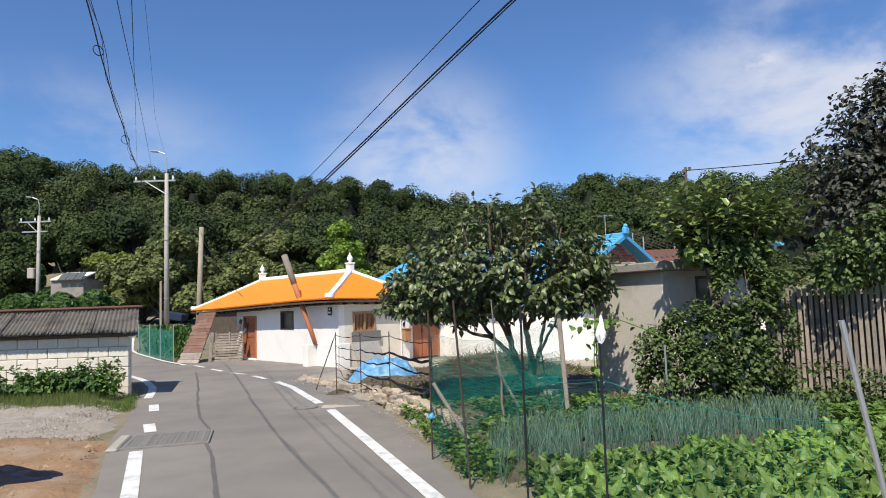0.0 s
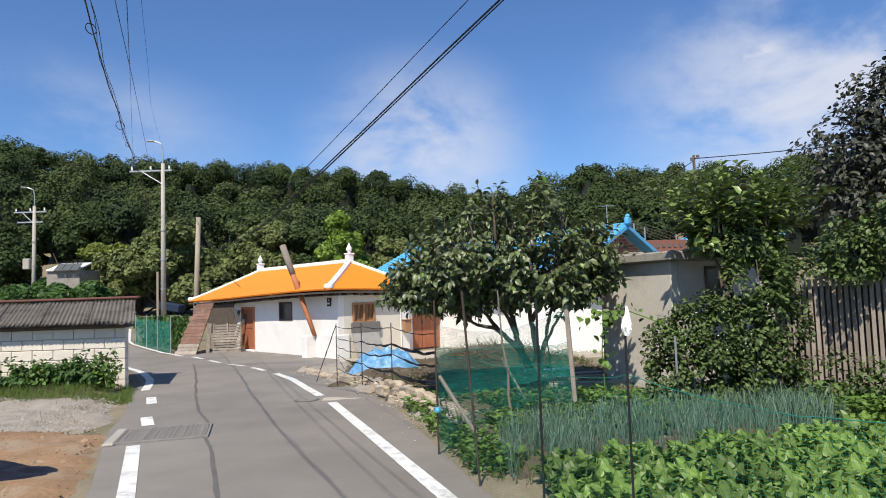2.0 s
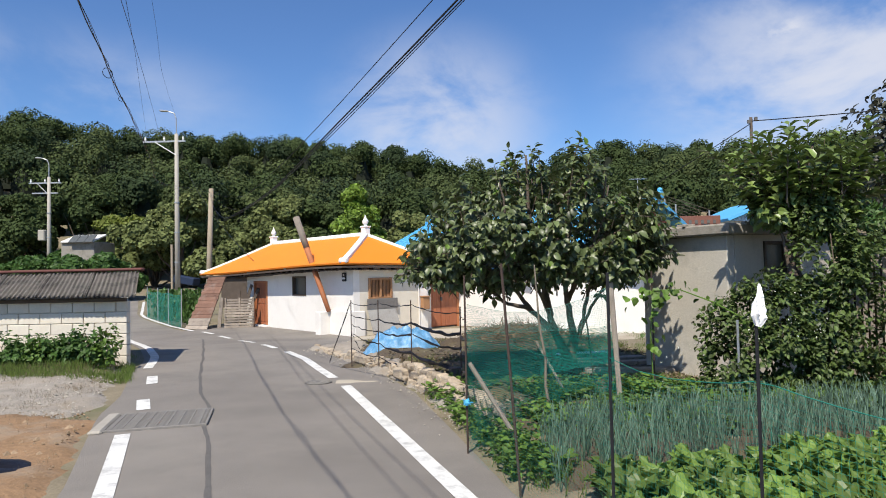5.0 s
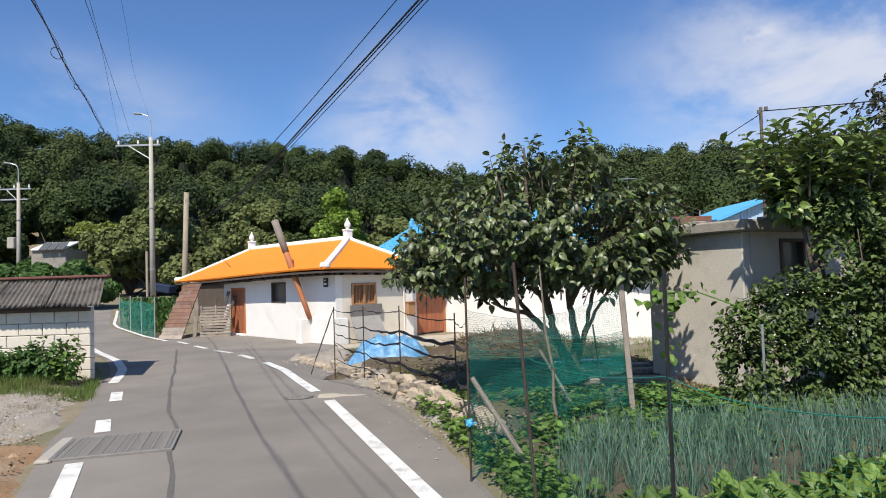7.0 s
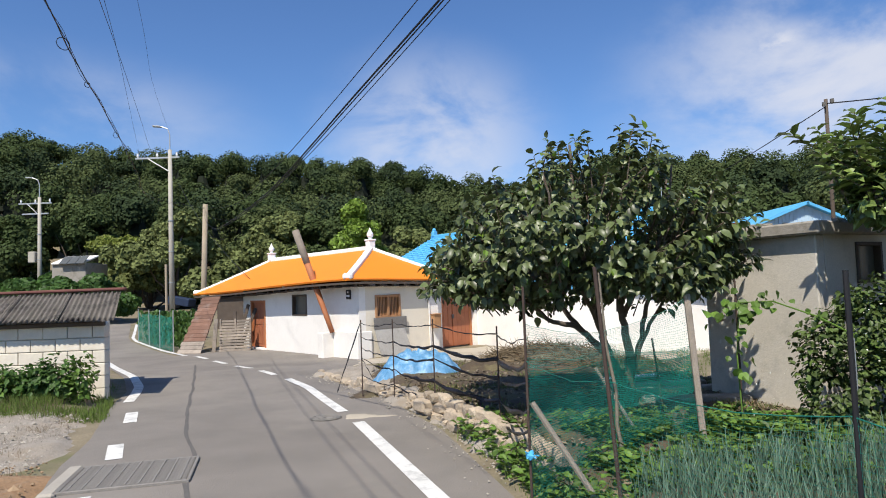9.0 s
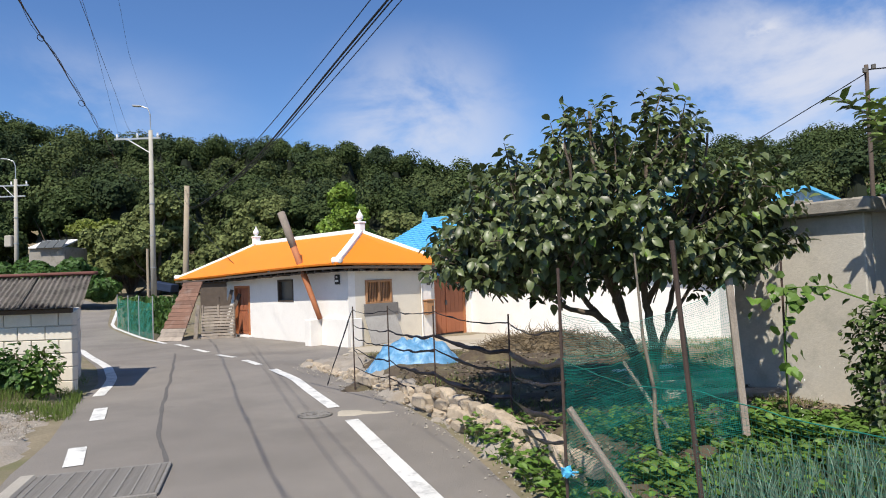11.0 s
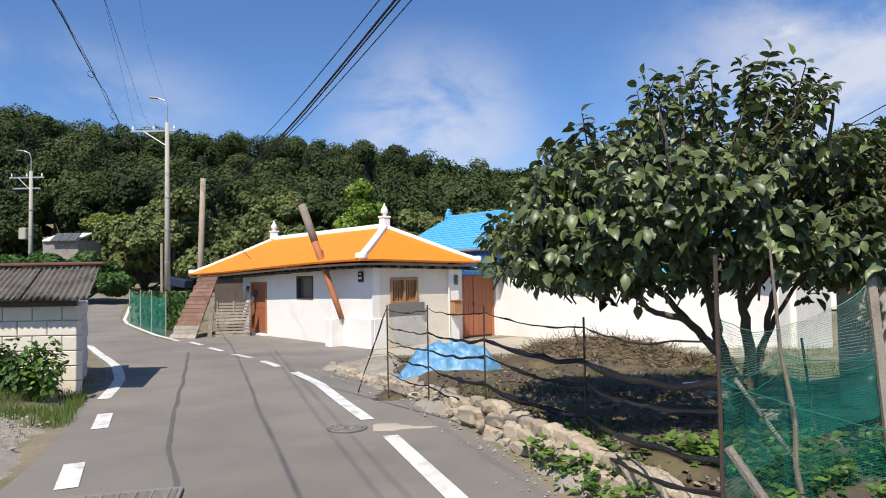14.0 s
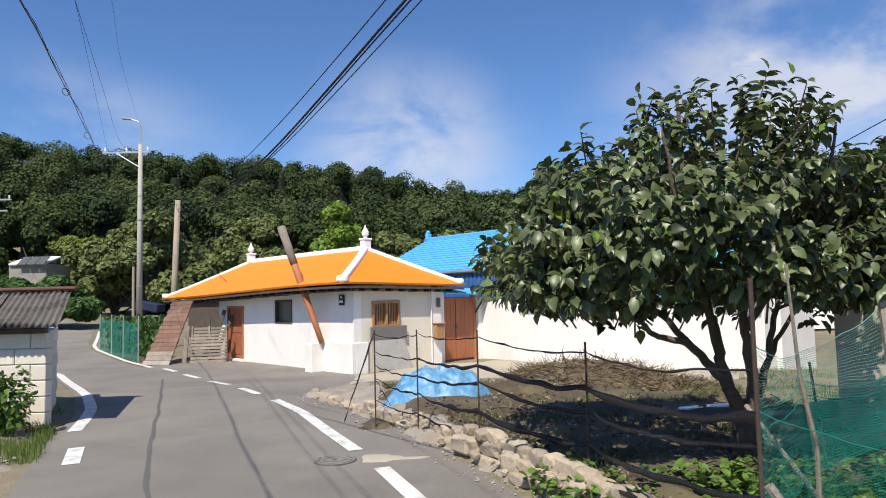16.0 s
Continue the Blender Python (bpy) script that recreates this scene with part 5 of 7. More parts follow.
bmesh.ops.translate(knot, verts=knot.verts, vec=(-0.19, 7.18, 0.41))
for k in range(5):
    tube(knot, [(-0.19, 7.17, 0.41), (-0.19 + rs.normal() * 0.04, 7.15, 0.41 + rs.normal() * 0.04)], 0.005, 4)
solo("cord_knot", knot, mat("blue_cord", (0.08, 0.42, 0.68), 0.6, 0.2, 5, 0), "blue cord tied round the post", "cord", base=(-0.19, 7.2, 0.41))
# crumpled film over the tip of the rod
bz = Vector((0.84, 3.69, 1.36))
bm = tubed([bz + Vector((0.002 * k, 0, h)) for k, h in enumerate((0.0, 0.012, 0.03, 0.05, 0.068, 0.085, 0.10, 0.115, 0.13, 0.145))], [0.012, 0.020, 0.029, 0.031, 0.026, 0.019, 0.013, 0.009, 0.007, 0.003], 22)
for q in bm.verts:
    d_ = q.co - bz
    a_ = math.atan2(d_.y, d_.x)
    fold = 0.72 + 0.28 * math.sin(7 * a_ + 30 * d_.z) + 0.3 * noise.noise(q.co * 45)
    q.co.x, q.co.y = bz.x + d_.x * fold, bz.y + d_.y * fold
    q.co.z += 0.012 * math.sin(3 * a_ + 1) * (1 - min(1, d_.z / 0.06))
solo("plastic_bag", bm, WHITEPLASTIC, "white plastic film tied over the tip of the post", "bag", base=bz)

FILM_POSTS = [(-2.09, 12.65, 1.06), (-1.58, 12.27, 1.07), (-0.965, 11.26, 1.10), (-0.228, 9.84, 1.06), (-0.19, 7.2, 1.1)]
for x, y, z in FILM_POSTS[:4]:
    post(x, y, -0.02, z + 0.05, 0.009, RUST, "thin dark rod post of the film fence", group="film fence posts")


def film(a, b, wa, wb, sag, twist=0.6, n=26, name="film_strip"):
    """A ribbon of black film hung between two points, twisted and wavy."""
    a, b = Vector(a), Vector(b)
    side = (b - a).cross(Vector((0, 0, 1))).normalized()
    v, f = [], []
    for i in range(n + 1):
        t = i / n
        p = a.lerp(b, t) - Vector((0, 0, sag * 4 * t * (1 - t))) + side * 0.03 * noise.noise((t * 4, a.x * 3, b.z * 5)) + Vector((0, 0, 0.02 * noise.noise((t * 7, a.z * 9, b.x))))
        w = wa + (wb - wa) * t
        w *= 0.55 + 0.9 * abs(noise.noise((t * 5 + a.x, a.z * 7, 3)))
        ang = twist * noise.noise((t * 3, a.z * 4 + b.y, 7)) * 2
        d = Vector((0, 0, math.cos(ang))) + side * math.sin(ang)
        v += [p - d * w / 2, p + side * 0.0012, p + d * w / 2, p - side * 0.0012]
    for i in range(n):
        for q in range(4):
            f.append((4 * i + q, 4 * i + (q + 1) % 4, 4 * i + 4 + (q + 1) % 4, 4 * i + 4 + q))
    ob = raw(name, v, f, BLACKFILM, smooth=True)
    return tagged(ob, "ribbon of torn black plastic film hung between posts", "film strip", "film fence strips")


fp = FILM_POSTS
LV = [((1.06, 0.02), (1.07, 0.02), (1.09, 0.02), (1.03, 0.022), (1.19, 0.02)),
      ((0.86, 0.02), (0.80, 0.025), (0.80, 0.06), (0.76, 0.08), (1.00, 0.06)),
      ((0.70, 0.02), (0.60, 0.035), (0.64, 0.06), (0.57, 0.06), (0.90, 0.035)),
      ((0.55, 0.02), (0.40, 0.04), (0.36, 0.08), (0.32, 0.09), (0.70, 0.04)),
      ((0.30, 0.015), (0.18, 0.03), (0.16, 0.07), (0.12, 0.06), (0.56, 0.03))]
for row in LV:
    for k in range(4):
        film((fp[k][0], fp[k][1], row[k][0]), (fp[k + 1][0], fp[k + 1][1], row[k + 1][0]), row[k][1] * 0.85, row[k + 1][1] * 0.85, 0.04 + 0.006 * k)
film((-2.09, 12.64, 1.06), (-2.43, 12.45, 0.10), 0.09, 0.05, -0.01)
film((-2.09, 12.64, 0.55), (-1.9, 12.45, 0.25), 0.02, 0.02, 0.0)
film((-1.58, 12.26, 0.75), (-1.59, 12.26, 0.05), 0.05, 0.04, 0.0)

# tarpaulin heap


def heap(name, c, sx, sy, h, material, label, cat, seed, rough=0.25, folds=5.0, rot=0.0, kind=""):
    bm = bmesh.new()
    n = 34
    grid = []
    for j in range(n + 1):
        row = []
        for i in range(n + 1):
            a, b = i / n * 2 - 1, j / n * 2 - 1
            d = math.sqrt(min(2, a * a + b * b))
            k = noise.noise((a * 1.7 + seed, b * 1.7, 0))
            z = h * max(0, 1 - (d / (1.0 + 0.15 * k)) ** 2.4) * (1 + rough * noise.noise((a * folds, b * folds, seed)) + 0.5 * rough * noise.noise((a * folds * 2.5, b * folds * 2.5, seed)))
            x, y = a * sx, b * sy
            x, y = x * math.cos(rot) - y * math.sin(rot), x * math.sin(rot) + y * math.cos(rot)
            row.append(bm.verts.new((c[0] + x, c[1] + y, c[2] + z - 0.03)))
        grid.append(row)
    for j in range(n):
        for i in range(n):
            if max(q.co.z for q in (grid[j][i], grid[j][i + 1], grid[j + 1][i + 1], grid[j + 1][i])) > c[2] - 0.025:
                bm.faces.new((grid[j][i], grid[j][i + 1], grid[j + 1][i + 1], grid[j + 1][i]))
    return solo(name, bm, material, label, cat, kind=kind, smooth=True, base=c)


heap("tarpaulin", (-1.32, 14.05, 0.06), 0.84, 0.55, 0.44, BLUEFILM, "crumpled pale blue tarpaulin over a heap", "tarpaulin", 3, 0.4, 6.0)
heap("dark_heap", (-0.2, 14.2, 0.06), 0.75, 0.5, 0.2, BEDSOIL, "dark weedy soil heap", "soil heap", 5, 0.5, 6, kind="stuff")
heap("stalk_heap", (1.1, 15.1, 0.06), 1.7, 0.6, 0.30, STRAW, "heap of dry pulled stalks", "stalks", 9, 0.5, 7, rot=-0.75, kind="stuff")
n = 2600
q = rs.rand(n, 2) * 2 - 1
ok = (q ** 2).sum(1) < 1
q = q[ok]
ax = q[:, 0] * 1.7
ay = q[:, 1] * 0.6
ca, sa_ = math.cos(-0.75), math.sin(-0.75)
pos = np.stack([1.1 + ax * ca - ay * sa_, 15.1 + ax * sa_ + ay * ca, 0.08 + 0.30 * (1 - (q ** 2).sum(1)) + 0.03 * rs.rand(len(q))], 1)
w = unit(len(pos))
w[:, 2] = np.abs(w[:, 2]) * 0.4
tagged(leaves("dry_stalks", pos, w, unit(len(pos)), rs.uniform(0.12, 0.35, len(pos)), BLADE_V, BLADE_F, STRAW, width=np.full(len(pos), 0.014)), "loose dry stalks on the heap", "stalks", kind="stuff")
# old concrete and timber pieces lying in the bed
for c, s, a, mt in (((2.0, 11.7, 0.14), (1.3, 0.22, 0.08), 0.2, SLABCON), ((2.25, 11.2, 0.16), (1.5, 0.18, 0.07), 0.12, GREYWOOD), ((2.1, 10.6, 0.14), (1.2, 0.25, 0.07), -0.1, SLABCON), ((1.75, 12.2, 0.17), (0.9, 0.14, 0.06), 0.3, WHITEPLASTIC)):
    solo("lying_slab", boxed(c, s, Matrix.Rotation(a, 3, "Z"), 0.012), mt, "old slab lying flat in the weedy bed", "slab", "lying slabs", base=c)
solo("log", tubed([(4.5, 9.2, 0.2), (4.65, 9.15, 0.13), (4.75, 9.1, 0.1)], [0.045, 0.05, 0.05], 8), RUSTBEAM, "short reddish cut log on the ground", "log", base=(4.6, 9.15, 0.1))
# mulch film at the soil edge
heap("mulch_film", (-4.55, 6.55, -0.02), 0.75, 0.55, 0.16, BLACKFILM, "shiny black mulch film over a soil ridge", "mulch film", 13, 0.4, 4, rot=0.5)
heap("mulch_film", (1.0, 5.45, 0.02), 0.5, 0.22, 0.10, BLACKFILM, "black mulch film along the edge of the cabbage bed", "mulch film", 21, 0.4, 4, rot=-0.9)
heap("mulch_film", (1.55, 5.9, 0.0), 0.7, 0.35, 0.1, BLACKFILM, "black mulch film under the leaf rows", "mulch film", 17, 0.4, 4, rot=-0.3)

# ---- vertical board fence at the back of the plot ----
fence = thing("slat_fence", (5.7, 9.6, 0.1), "tall fence of weathered upright slats", "fence")
f0, f1 = Vector((4.9, 10.25, 0)), Vector((7.6, 8.0, 0))
fm = frame3(f1 - f0)
nf = 46
for k in range(nf):
    c = f0.lerp(f1, k / nf)
    h = 1.62 + rs.uniform(-0.04, 0.04)
    part("slat", boxed(c + Vector((0, 0, 0.05 + h / 2)), (0.05, 0.02, h), fm, 0.003), GREYWOOD, fence)
for z in (0.5, 1.35):
    part("rail", boxed(f0.lerp(f1, 0.5) + Vector((0.02, 0.03, z)), ((f1 - f0).length, 0.03, 0.06), fm), DARKWOOD, fence)
# dark sheet added behind the slats to stand for shade in the gaps
part("gap_shade_backing", boxed(f0.lerp(f1, 0.5) + Vector((0.05, 0.06, 0.8)), ((f1 - f0).length, 0.01, 1.45), fm), DARKWOOD, fence)

# ---- poles and wires ----


def wire(a, b, sag, r, name="overhead_cable", n=28, end=None, label="thick black overhead cable above the lane", wob=0.0):
    a, b = Vector(a), Vector(b)
    pts = [a.lerp(b, i / n) - Vector((0, 0, sag * 4 * (i / n) * (1 - i / n))) for i in range(n + 1)]
    if wob:
        n, ph = 90, 60 * r * 100
        pts = [a.lerp(b, i / n) + Vector((0.8 * wob * math.sin(0.42 * i + ph), 0, 0.8 * wob * math.cos(0.33 * i + 2 * ph) - sag * 4 * (i / n) * (1 - i / n))) for i in range(n + 1)]
    r0 = r if end is None else end
    return solo(name, tubed(pts, [r0 + (r - r0) * min(1, 2.2 * i / n) for i in range(n + 1)], 5), BLACKCABLE, label, "cable", "overhead cables", base=a)


def utility_pole(x, y, z0, z1, arm, label, lamp=True, box_=False):
    t = thing("utility_pole", (x, y, z0), label, "utility pole")
    part("pole", tubed([(x, y, z0), (x, y, (z0 + z1) / 2), (x, y, z1)], [0.165, 0.14, 0.11], 12), POLECON, t, smooth=True)
    part("cross_arm", boxed((x + arm[0], y, z1 - 0.45), (arm[1], 0.09, 0.10), None, 0.01), STEEL, t)
    part("arm_brace", tubed([(x, y - 0.1, z1 - 1.3), (x + arm[0] - 0.5, y - 0.1, z1 - 0.5)], 0.03, 5), STEEL, t)
    for k in range(3):
        q = x + arm[0] - arm[1] / 2 + 0.15 + k * (arm[1] - 0.3) / 2
        part("insulator", tubed([(q, y, z1 - 0.4), (q, y, z1 - 0.3), (q, y, z1 - 0.22), (q, y, z1 - 0.15)], [0.03, 0.07, 0.04, 0.06], 8), WHITEPLASTIC, t)
    if lamp:
        part("lamp_arm", tubed([(x, y, z1 - 0.3), (x, y, z1 + 0.9), (x - 0.12, y, z1 + 1.25), (x - 0.55, y, z1 + 1.42)], 0.035, 7), STEEL, t)
        part("lamp_head", boxed((x - 0.75, y, z1 + 1.42), (0.5, 0.22, 0.1), Matrix.Rotation(0.1, 3, "Y"), 0.04), STEEL, t)
    if box_:
        part("transformer", boxed((x - 0.5, y, z0 + 4.2), (0.5, 0.4, 0.8), None, 0.05), POLECON, t)
        part("cross_arm", boxed((x + arm[0], y, z1 - 1.2), (arm[1] * 0.8, 0.09, 0.10), None, 0.01), STEEL, t)
    for h in (2.2, 4.0, 5.8):
        part("band", tubed([(x, y, z0 + h), (x, y, z0 + h + 0.06)], 0.165, 10), STEEL, t)
    return t


utility_pole(-17.1, 41, 0.2, 10.2, (-0.75, 2.6), "tall concrete utility pole with cross arm and street lamp")
utility_pole(-30.2, 49.5, 0.6, 9.1, (-0.3, 2.4), "distant concrete utility pole with two cross arms", box_=True)
sp = thing("old_pole", (-11.05, 30.2, -0.15), "bare old wooden pole stump", "pole")
part("pole", tubed([(-11.2, 30.2, -0.2), (-11.1, 30.2, 2.5), (-11.0, 30.2, 5.4)], [0.125, 0.115, 0.10], 10), OLDPOLE, sp, smooth=True)
sp = thing("old_pole", (4.1, 11.0, 0.05), "thin dark wooden telephone pole", "pole")
part("pole", tubed([(4.05, 11.0, 0.0), (4.07, 11.0, 2), (4.08, 11.0, 3.72)], [0.028, 0.025, 0.022], 9), DARKWOOD, sp, smooth=True)
for k, h in enumerate((3.62, 3.66)):
    part("insulator", tubed([(4.03 + 0.1 * k, 10.95, h), (4.03 + 0.1 * k, 10.95, h + 0.05)], 0.025, 7), IRON, sp)
sp = thing("old_pole", (-17.6, 43, 0.2), "short thin concrete pole beside the trees", "pole")
part("pole", tubed([(-18.3, 43, 0.2), (-18.3, 43, 3.6)], 0.08, 8), OLDPOLE, sp)
# cables over the lane: plan line, then heights along it


def span(line, heights, r, label="thick black overhead cable above the lane", wob=0.0, name="overhead_cable", thin=0.004):
    """A cable over the plan line x = a + b*y, through the given (y, z) and last points (x, y, z)."""
    a, b = line
    ctl = [Vector((a + b * q[0], q[0], q[1])) if len(q) == 2 else Vector(q) for q in heights]
    pts = []
    for i in range(len(ctl) - 1):
        p0, p1, p2, p3 = ctl[max(i - 1, 0)], ctl[i], ctl[i + 1], ctl[min(i + 2, len(ctl) - 1)]
        d = (p2 - p1).length
        m1 = (p2 - p0) * (d / max(d, (p2 - p0).length))
        m2 = (p3 - p1) * (d / max(d, (p3 - p1).length))
        n = max(6, int(d / 0.3))
        for k in range(n):
            t = k / n
            q = p1 * (2 * t ** 3 - 3 * t ** 2 + 1) + m1 * (t ** 3 - 2 * t ** 2 + t) + p2 * (3 * t ** 2 - 2 * t ** 3) + m2 * (t ** 3 - t ** 2)
            if wob:
                q = q + Vector((wob * noise.noise((q.y * 0.9, r * 900, 0)), 0, wob * noise.noise((q.y * 1.1, r * 700, 5))))
            pts.append(q)
    pts.append(ctl[-1])
    solo(name, tubed(pts, [r + (min(r, thin) - r) * sm(10.5, 14.0, q.y) for q in pts], 6), BLACKCABLE, label, "cable", "overhead cables", base=ctl[0])
    return pts


BL = [(-12, 5.2), (0, 4.1), (5.0, 3.80), (8.3, 3.85), (10.9, 4.0), (13.5, 4.14), (16.6, 4.30), (22, 4.55), (-11.0, 30.1, 5.2)]
run = span((-0.61, -0.4065), BL, 0.006, wob=0.02)
span((-0.57, -0.4065), [(q[0], q[1] - 0.05) if len(q) == 2 else (q[0], q[1], q[2] - 0.1) for q in BL], 0.003, wob=0.04)
span((-0.62, -0.4065), [(q[0], q[1] + 0.03) if len(q) == 2 else (q[0], q[1], q[2] + 0.05) for q in BL], 0.0025, wob=0.07)
span((-0.08, -0.46), [(-12, 3.2), (0, 4.0), (6.6, 4.95), (16, 6.72), (23.4, 7.75), (-18.9, 41, 9.95)], 0.005)
span((-0.54, -0.4153), [(-12, 3.9), (0, 4.4), (7.1, 4.95), (11, 5.42), (14, 5.74), (18.8, 6.18), (27.2, 7.0), (-17.5, 41, 9.9)], 0.005)
span((-0.417, -0.4189), [(-12, 5.3), (0, 6.3), (13, 7.9), (21.2, 9.15), (27.3, 9.75), (-17.2, 41, 11.45)], 0.0045)
for k in range(9):
    q = run[int(len(run) * (0.36 + 0.055 * k + 0.01 * (k % 3)))]
    h = 0.03 + 0.012 * (k % 3)
    ring = [q + Vector((0.5 * h * math.cos(a), h * math.cos(a), -h + h * math.sin(a))) for a in np.linspace(0, 2 * math.pi, 13)]
    solo("cable_loop", tubed(ring, 0.004, 5), BLACKCABLE, "coiled slack of black cable on the line", "cable", "cable loops", base=q)
RX = (3.758, -0.6228)
span(RX, [(-12, 7.62), (5, 3.97), (8.5, 3.22), (10.8, 2.76), (13.2, 2.62), (-11.05, 30.1, 5.3)], 0.009, wob=0.004, thin=0.002)
span((RX[0] + 0.012, RX[1]), [(-12, 7.60), (5, 3.95), (8.5, 3.20), (10.8, 2.74), (13.2, 2.60), (-11.05, 30.1, 5.25)], 0.006, wob=0.004, thin=0.002)
span((4.17, -0.6282), [(-12, 8.45), (6, 4.38), (10.8, 3.31), (13.2, 3.0), (-11.05, 30.1, 5.38)], 0.005, thin=0.002)
span((4.15, -0.63), [(-12, 7.97), (6, 4.04), (10.8, 3.0), (13.2, 2.75), (-11.05, 30.1, 5.15)], 0.0045, thin=0.002)
wire((4.08, 10.98, 3.66), (13, 9.0, 4.3), 0.15, 0.008, label="thin dark telephone wire")
wire((4.06, 10.98, 3.62), (1.5, 16, 1.9), 0.05, 0.006, label="thin dark telephone wire")
wire((-6.6, 23.0, 1.7), (-16.6, 41, 8.2), 0.5, 0.009, label="thin dark telephone wire")

# ---- trees ----
QUAD_V = np.array([[0, -0.5, 0.05], [0.1, 0.5, 0], [0.9, 0.4, -0.1], [1.0, -0.45, 0.05]])
QUAD_F = [(0, 3, 2, 1)]


def tree(name, x, y, z0, crown, material, label, leaf, per, trunk_r, bark=BARK, tv=CLUMP_V, tf=CLUMP_F, droop=0.25):
    """Tapered trunk with limbs, and a crown of leaf clumps. crown: list of (dx, dy, z, radius)."""
    t = thing(name, (x, y, z0), label, "tree")
    bm = bmesh.new()
    tips = [((x + cx, y + cy, cz), (x + 0.3 * cx, y + 0.3 * cy, z0 + 0.45 * (cz - z0)), trunk_r * (0.9 if k == 0 else 0.55)) for k, (cx, cy, cz, cr) in enumerate(crown)]
    stick_tree(bm, (x, y, z0 - 0.1), tips, trunk_r, wander=trunk_r * 0.5)
    part("trunk", bm, bark, t, smooth=True)
    cs, rr2 = [], []
    for cx, cy, cz, cr in crown:
        c, r = lumps((x + cx, y + cy, cz - 0.15 * cr), cr, 9, (0.3, 0.5))
        cs.append(c)
        rr2.append(r)
    ob = clump_crown("crown", np.concatenate(cs), np.concatenate(rr2), per, leaf, material, t, tv, tf, droop)
    return t


def spread(n, rx, ry, z0, z1, r0, r1):
    """Rough places of a crown's masses."""
    out = []
    for k in range(n):
        a = 2.4 * k
        q = math.sqrt((k + 0.5) / n)
        out.append((rx * q * math.cos(a) * 0.75, ry * q * math.sin(a) * 0.75, z1 - (z1 - z0) * (0.25 + 0.75 * rs.rand()) * q - r1 * 0.6, r0 + (r1 - r0) * rs.rand()))
    return out


# broad trees at the foot of the hill
for x, y, z0, w, h, m_, lab in (
        (-20.8, 50, 0.8, 4.6, 7.8, L_OLIVE, "broad olive green tree at the hill foot"),
        (-23.5, 52, 0.8, 4.0, 6.6, L_OLIVE, "broad olive green tree with drying leaves"),
        (-28.4, 58, 1.2, 3.2, 7.0, L_LIME, "yellowing lime green tree at the hill foot"),
        (-34.0, 62, 1.4, 5.0, 9.5, L_FOREST, "dense dark green tree at the hill foot"),
        (-26.0, 63, 1.4, 5.0, 10.0, L_FOREST_B, "dense green tree at the hill foot"),
        (-42.0, 64, 1.4, 5.0, 10.0, L_FOREST, "dense dark green tree at the hill foot"),
        (-18.0, 62, 1.4, 4.8, 9.4, L_FOREST_B, "dense green tree at the hill foot"),
        (-29.5, 50, 0.9, 2.6, 3.4, L_BEAN, "bright green bushy tree"),
        (-14.5, 53, 1.0, 4.4, 7.6, L_OLIVE, "olive green tree behind the house"),
        (-9.6, 54, 1.0, 4.3, 7.4, L_FOREST, "dark green spreading tree behind the house"),
        (-3.6, 56, 1.2, 4.0, 6.0, L_OLIVE, "grey green tree behind the house"),
        (0.8, 52, 1.0, 4.0, 5.6, L_OLIVE, "grey green tree behind the blue roof"),
        (-38.0, 57, 1.0, 5.0, 6.6, L_FOREST, "dark green tree beside the far pole"),
        (-27.5, 43, 0.6, 2.4, 2.6, L_BEAN, "bright green bushy tree"),
        (-21.5, 40, 0.3, 2.6, 2.9, L_BEAN, "bright green bushy shrub"),
        (-36.5, 48, 0.7, 4.0, 4.6, L_FOREST, "dark green low tree"),
        (7.0, 58, 1.2, 4.5, 7.4, L_FOREST, "dark green tree behind the blue house"),
        (15.0, 60, 1.2, 5.0, 8.4, L_FOREST, "dark green tree on the slope"),
        (22.0, 50, 1.0, 4.5, 7.0, L_FOREST, "dark green tree on the slope"),
        (28.0, 42, 0.8, 4.6, 7.2, L_BEAN, "mid green tree behind the plot"),
        (20.0, 30, 0.3, 3.6, 5.0, L_BEAN, "mid green tree behind the plot")):
    tree("tree", x, y, z0, spread(9, w, w * 0.8, z0 + 1.0, z0 + h, w * 0.28, w * 0.40), m_, lab, 0.20, 300, 0.22, tv=QUAD_V, tf=QUAD_F)
# conical lime tree
con = [(0.9 * (1 - k / 9) * math.cos(2.4 * k), 0.9 * (1 - k / 9) * math.sin(2.4 * k), 2.2 + 0.66 * k, 2.0 * (1 - 0.085 * k)) for k in range(8)]
tree("tree", -7.15, 47, 0.8, con, L_PINE, "conical bright green cypress", 0.16, 420, 0.2, tv=QUAD_V, tf=QUAD_F, droop=-0.3)

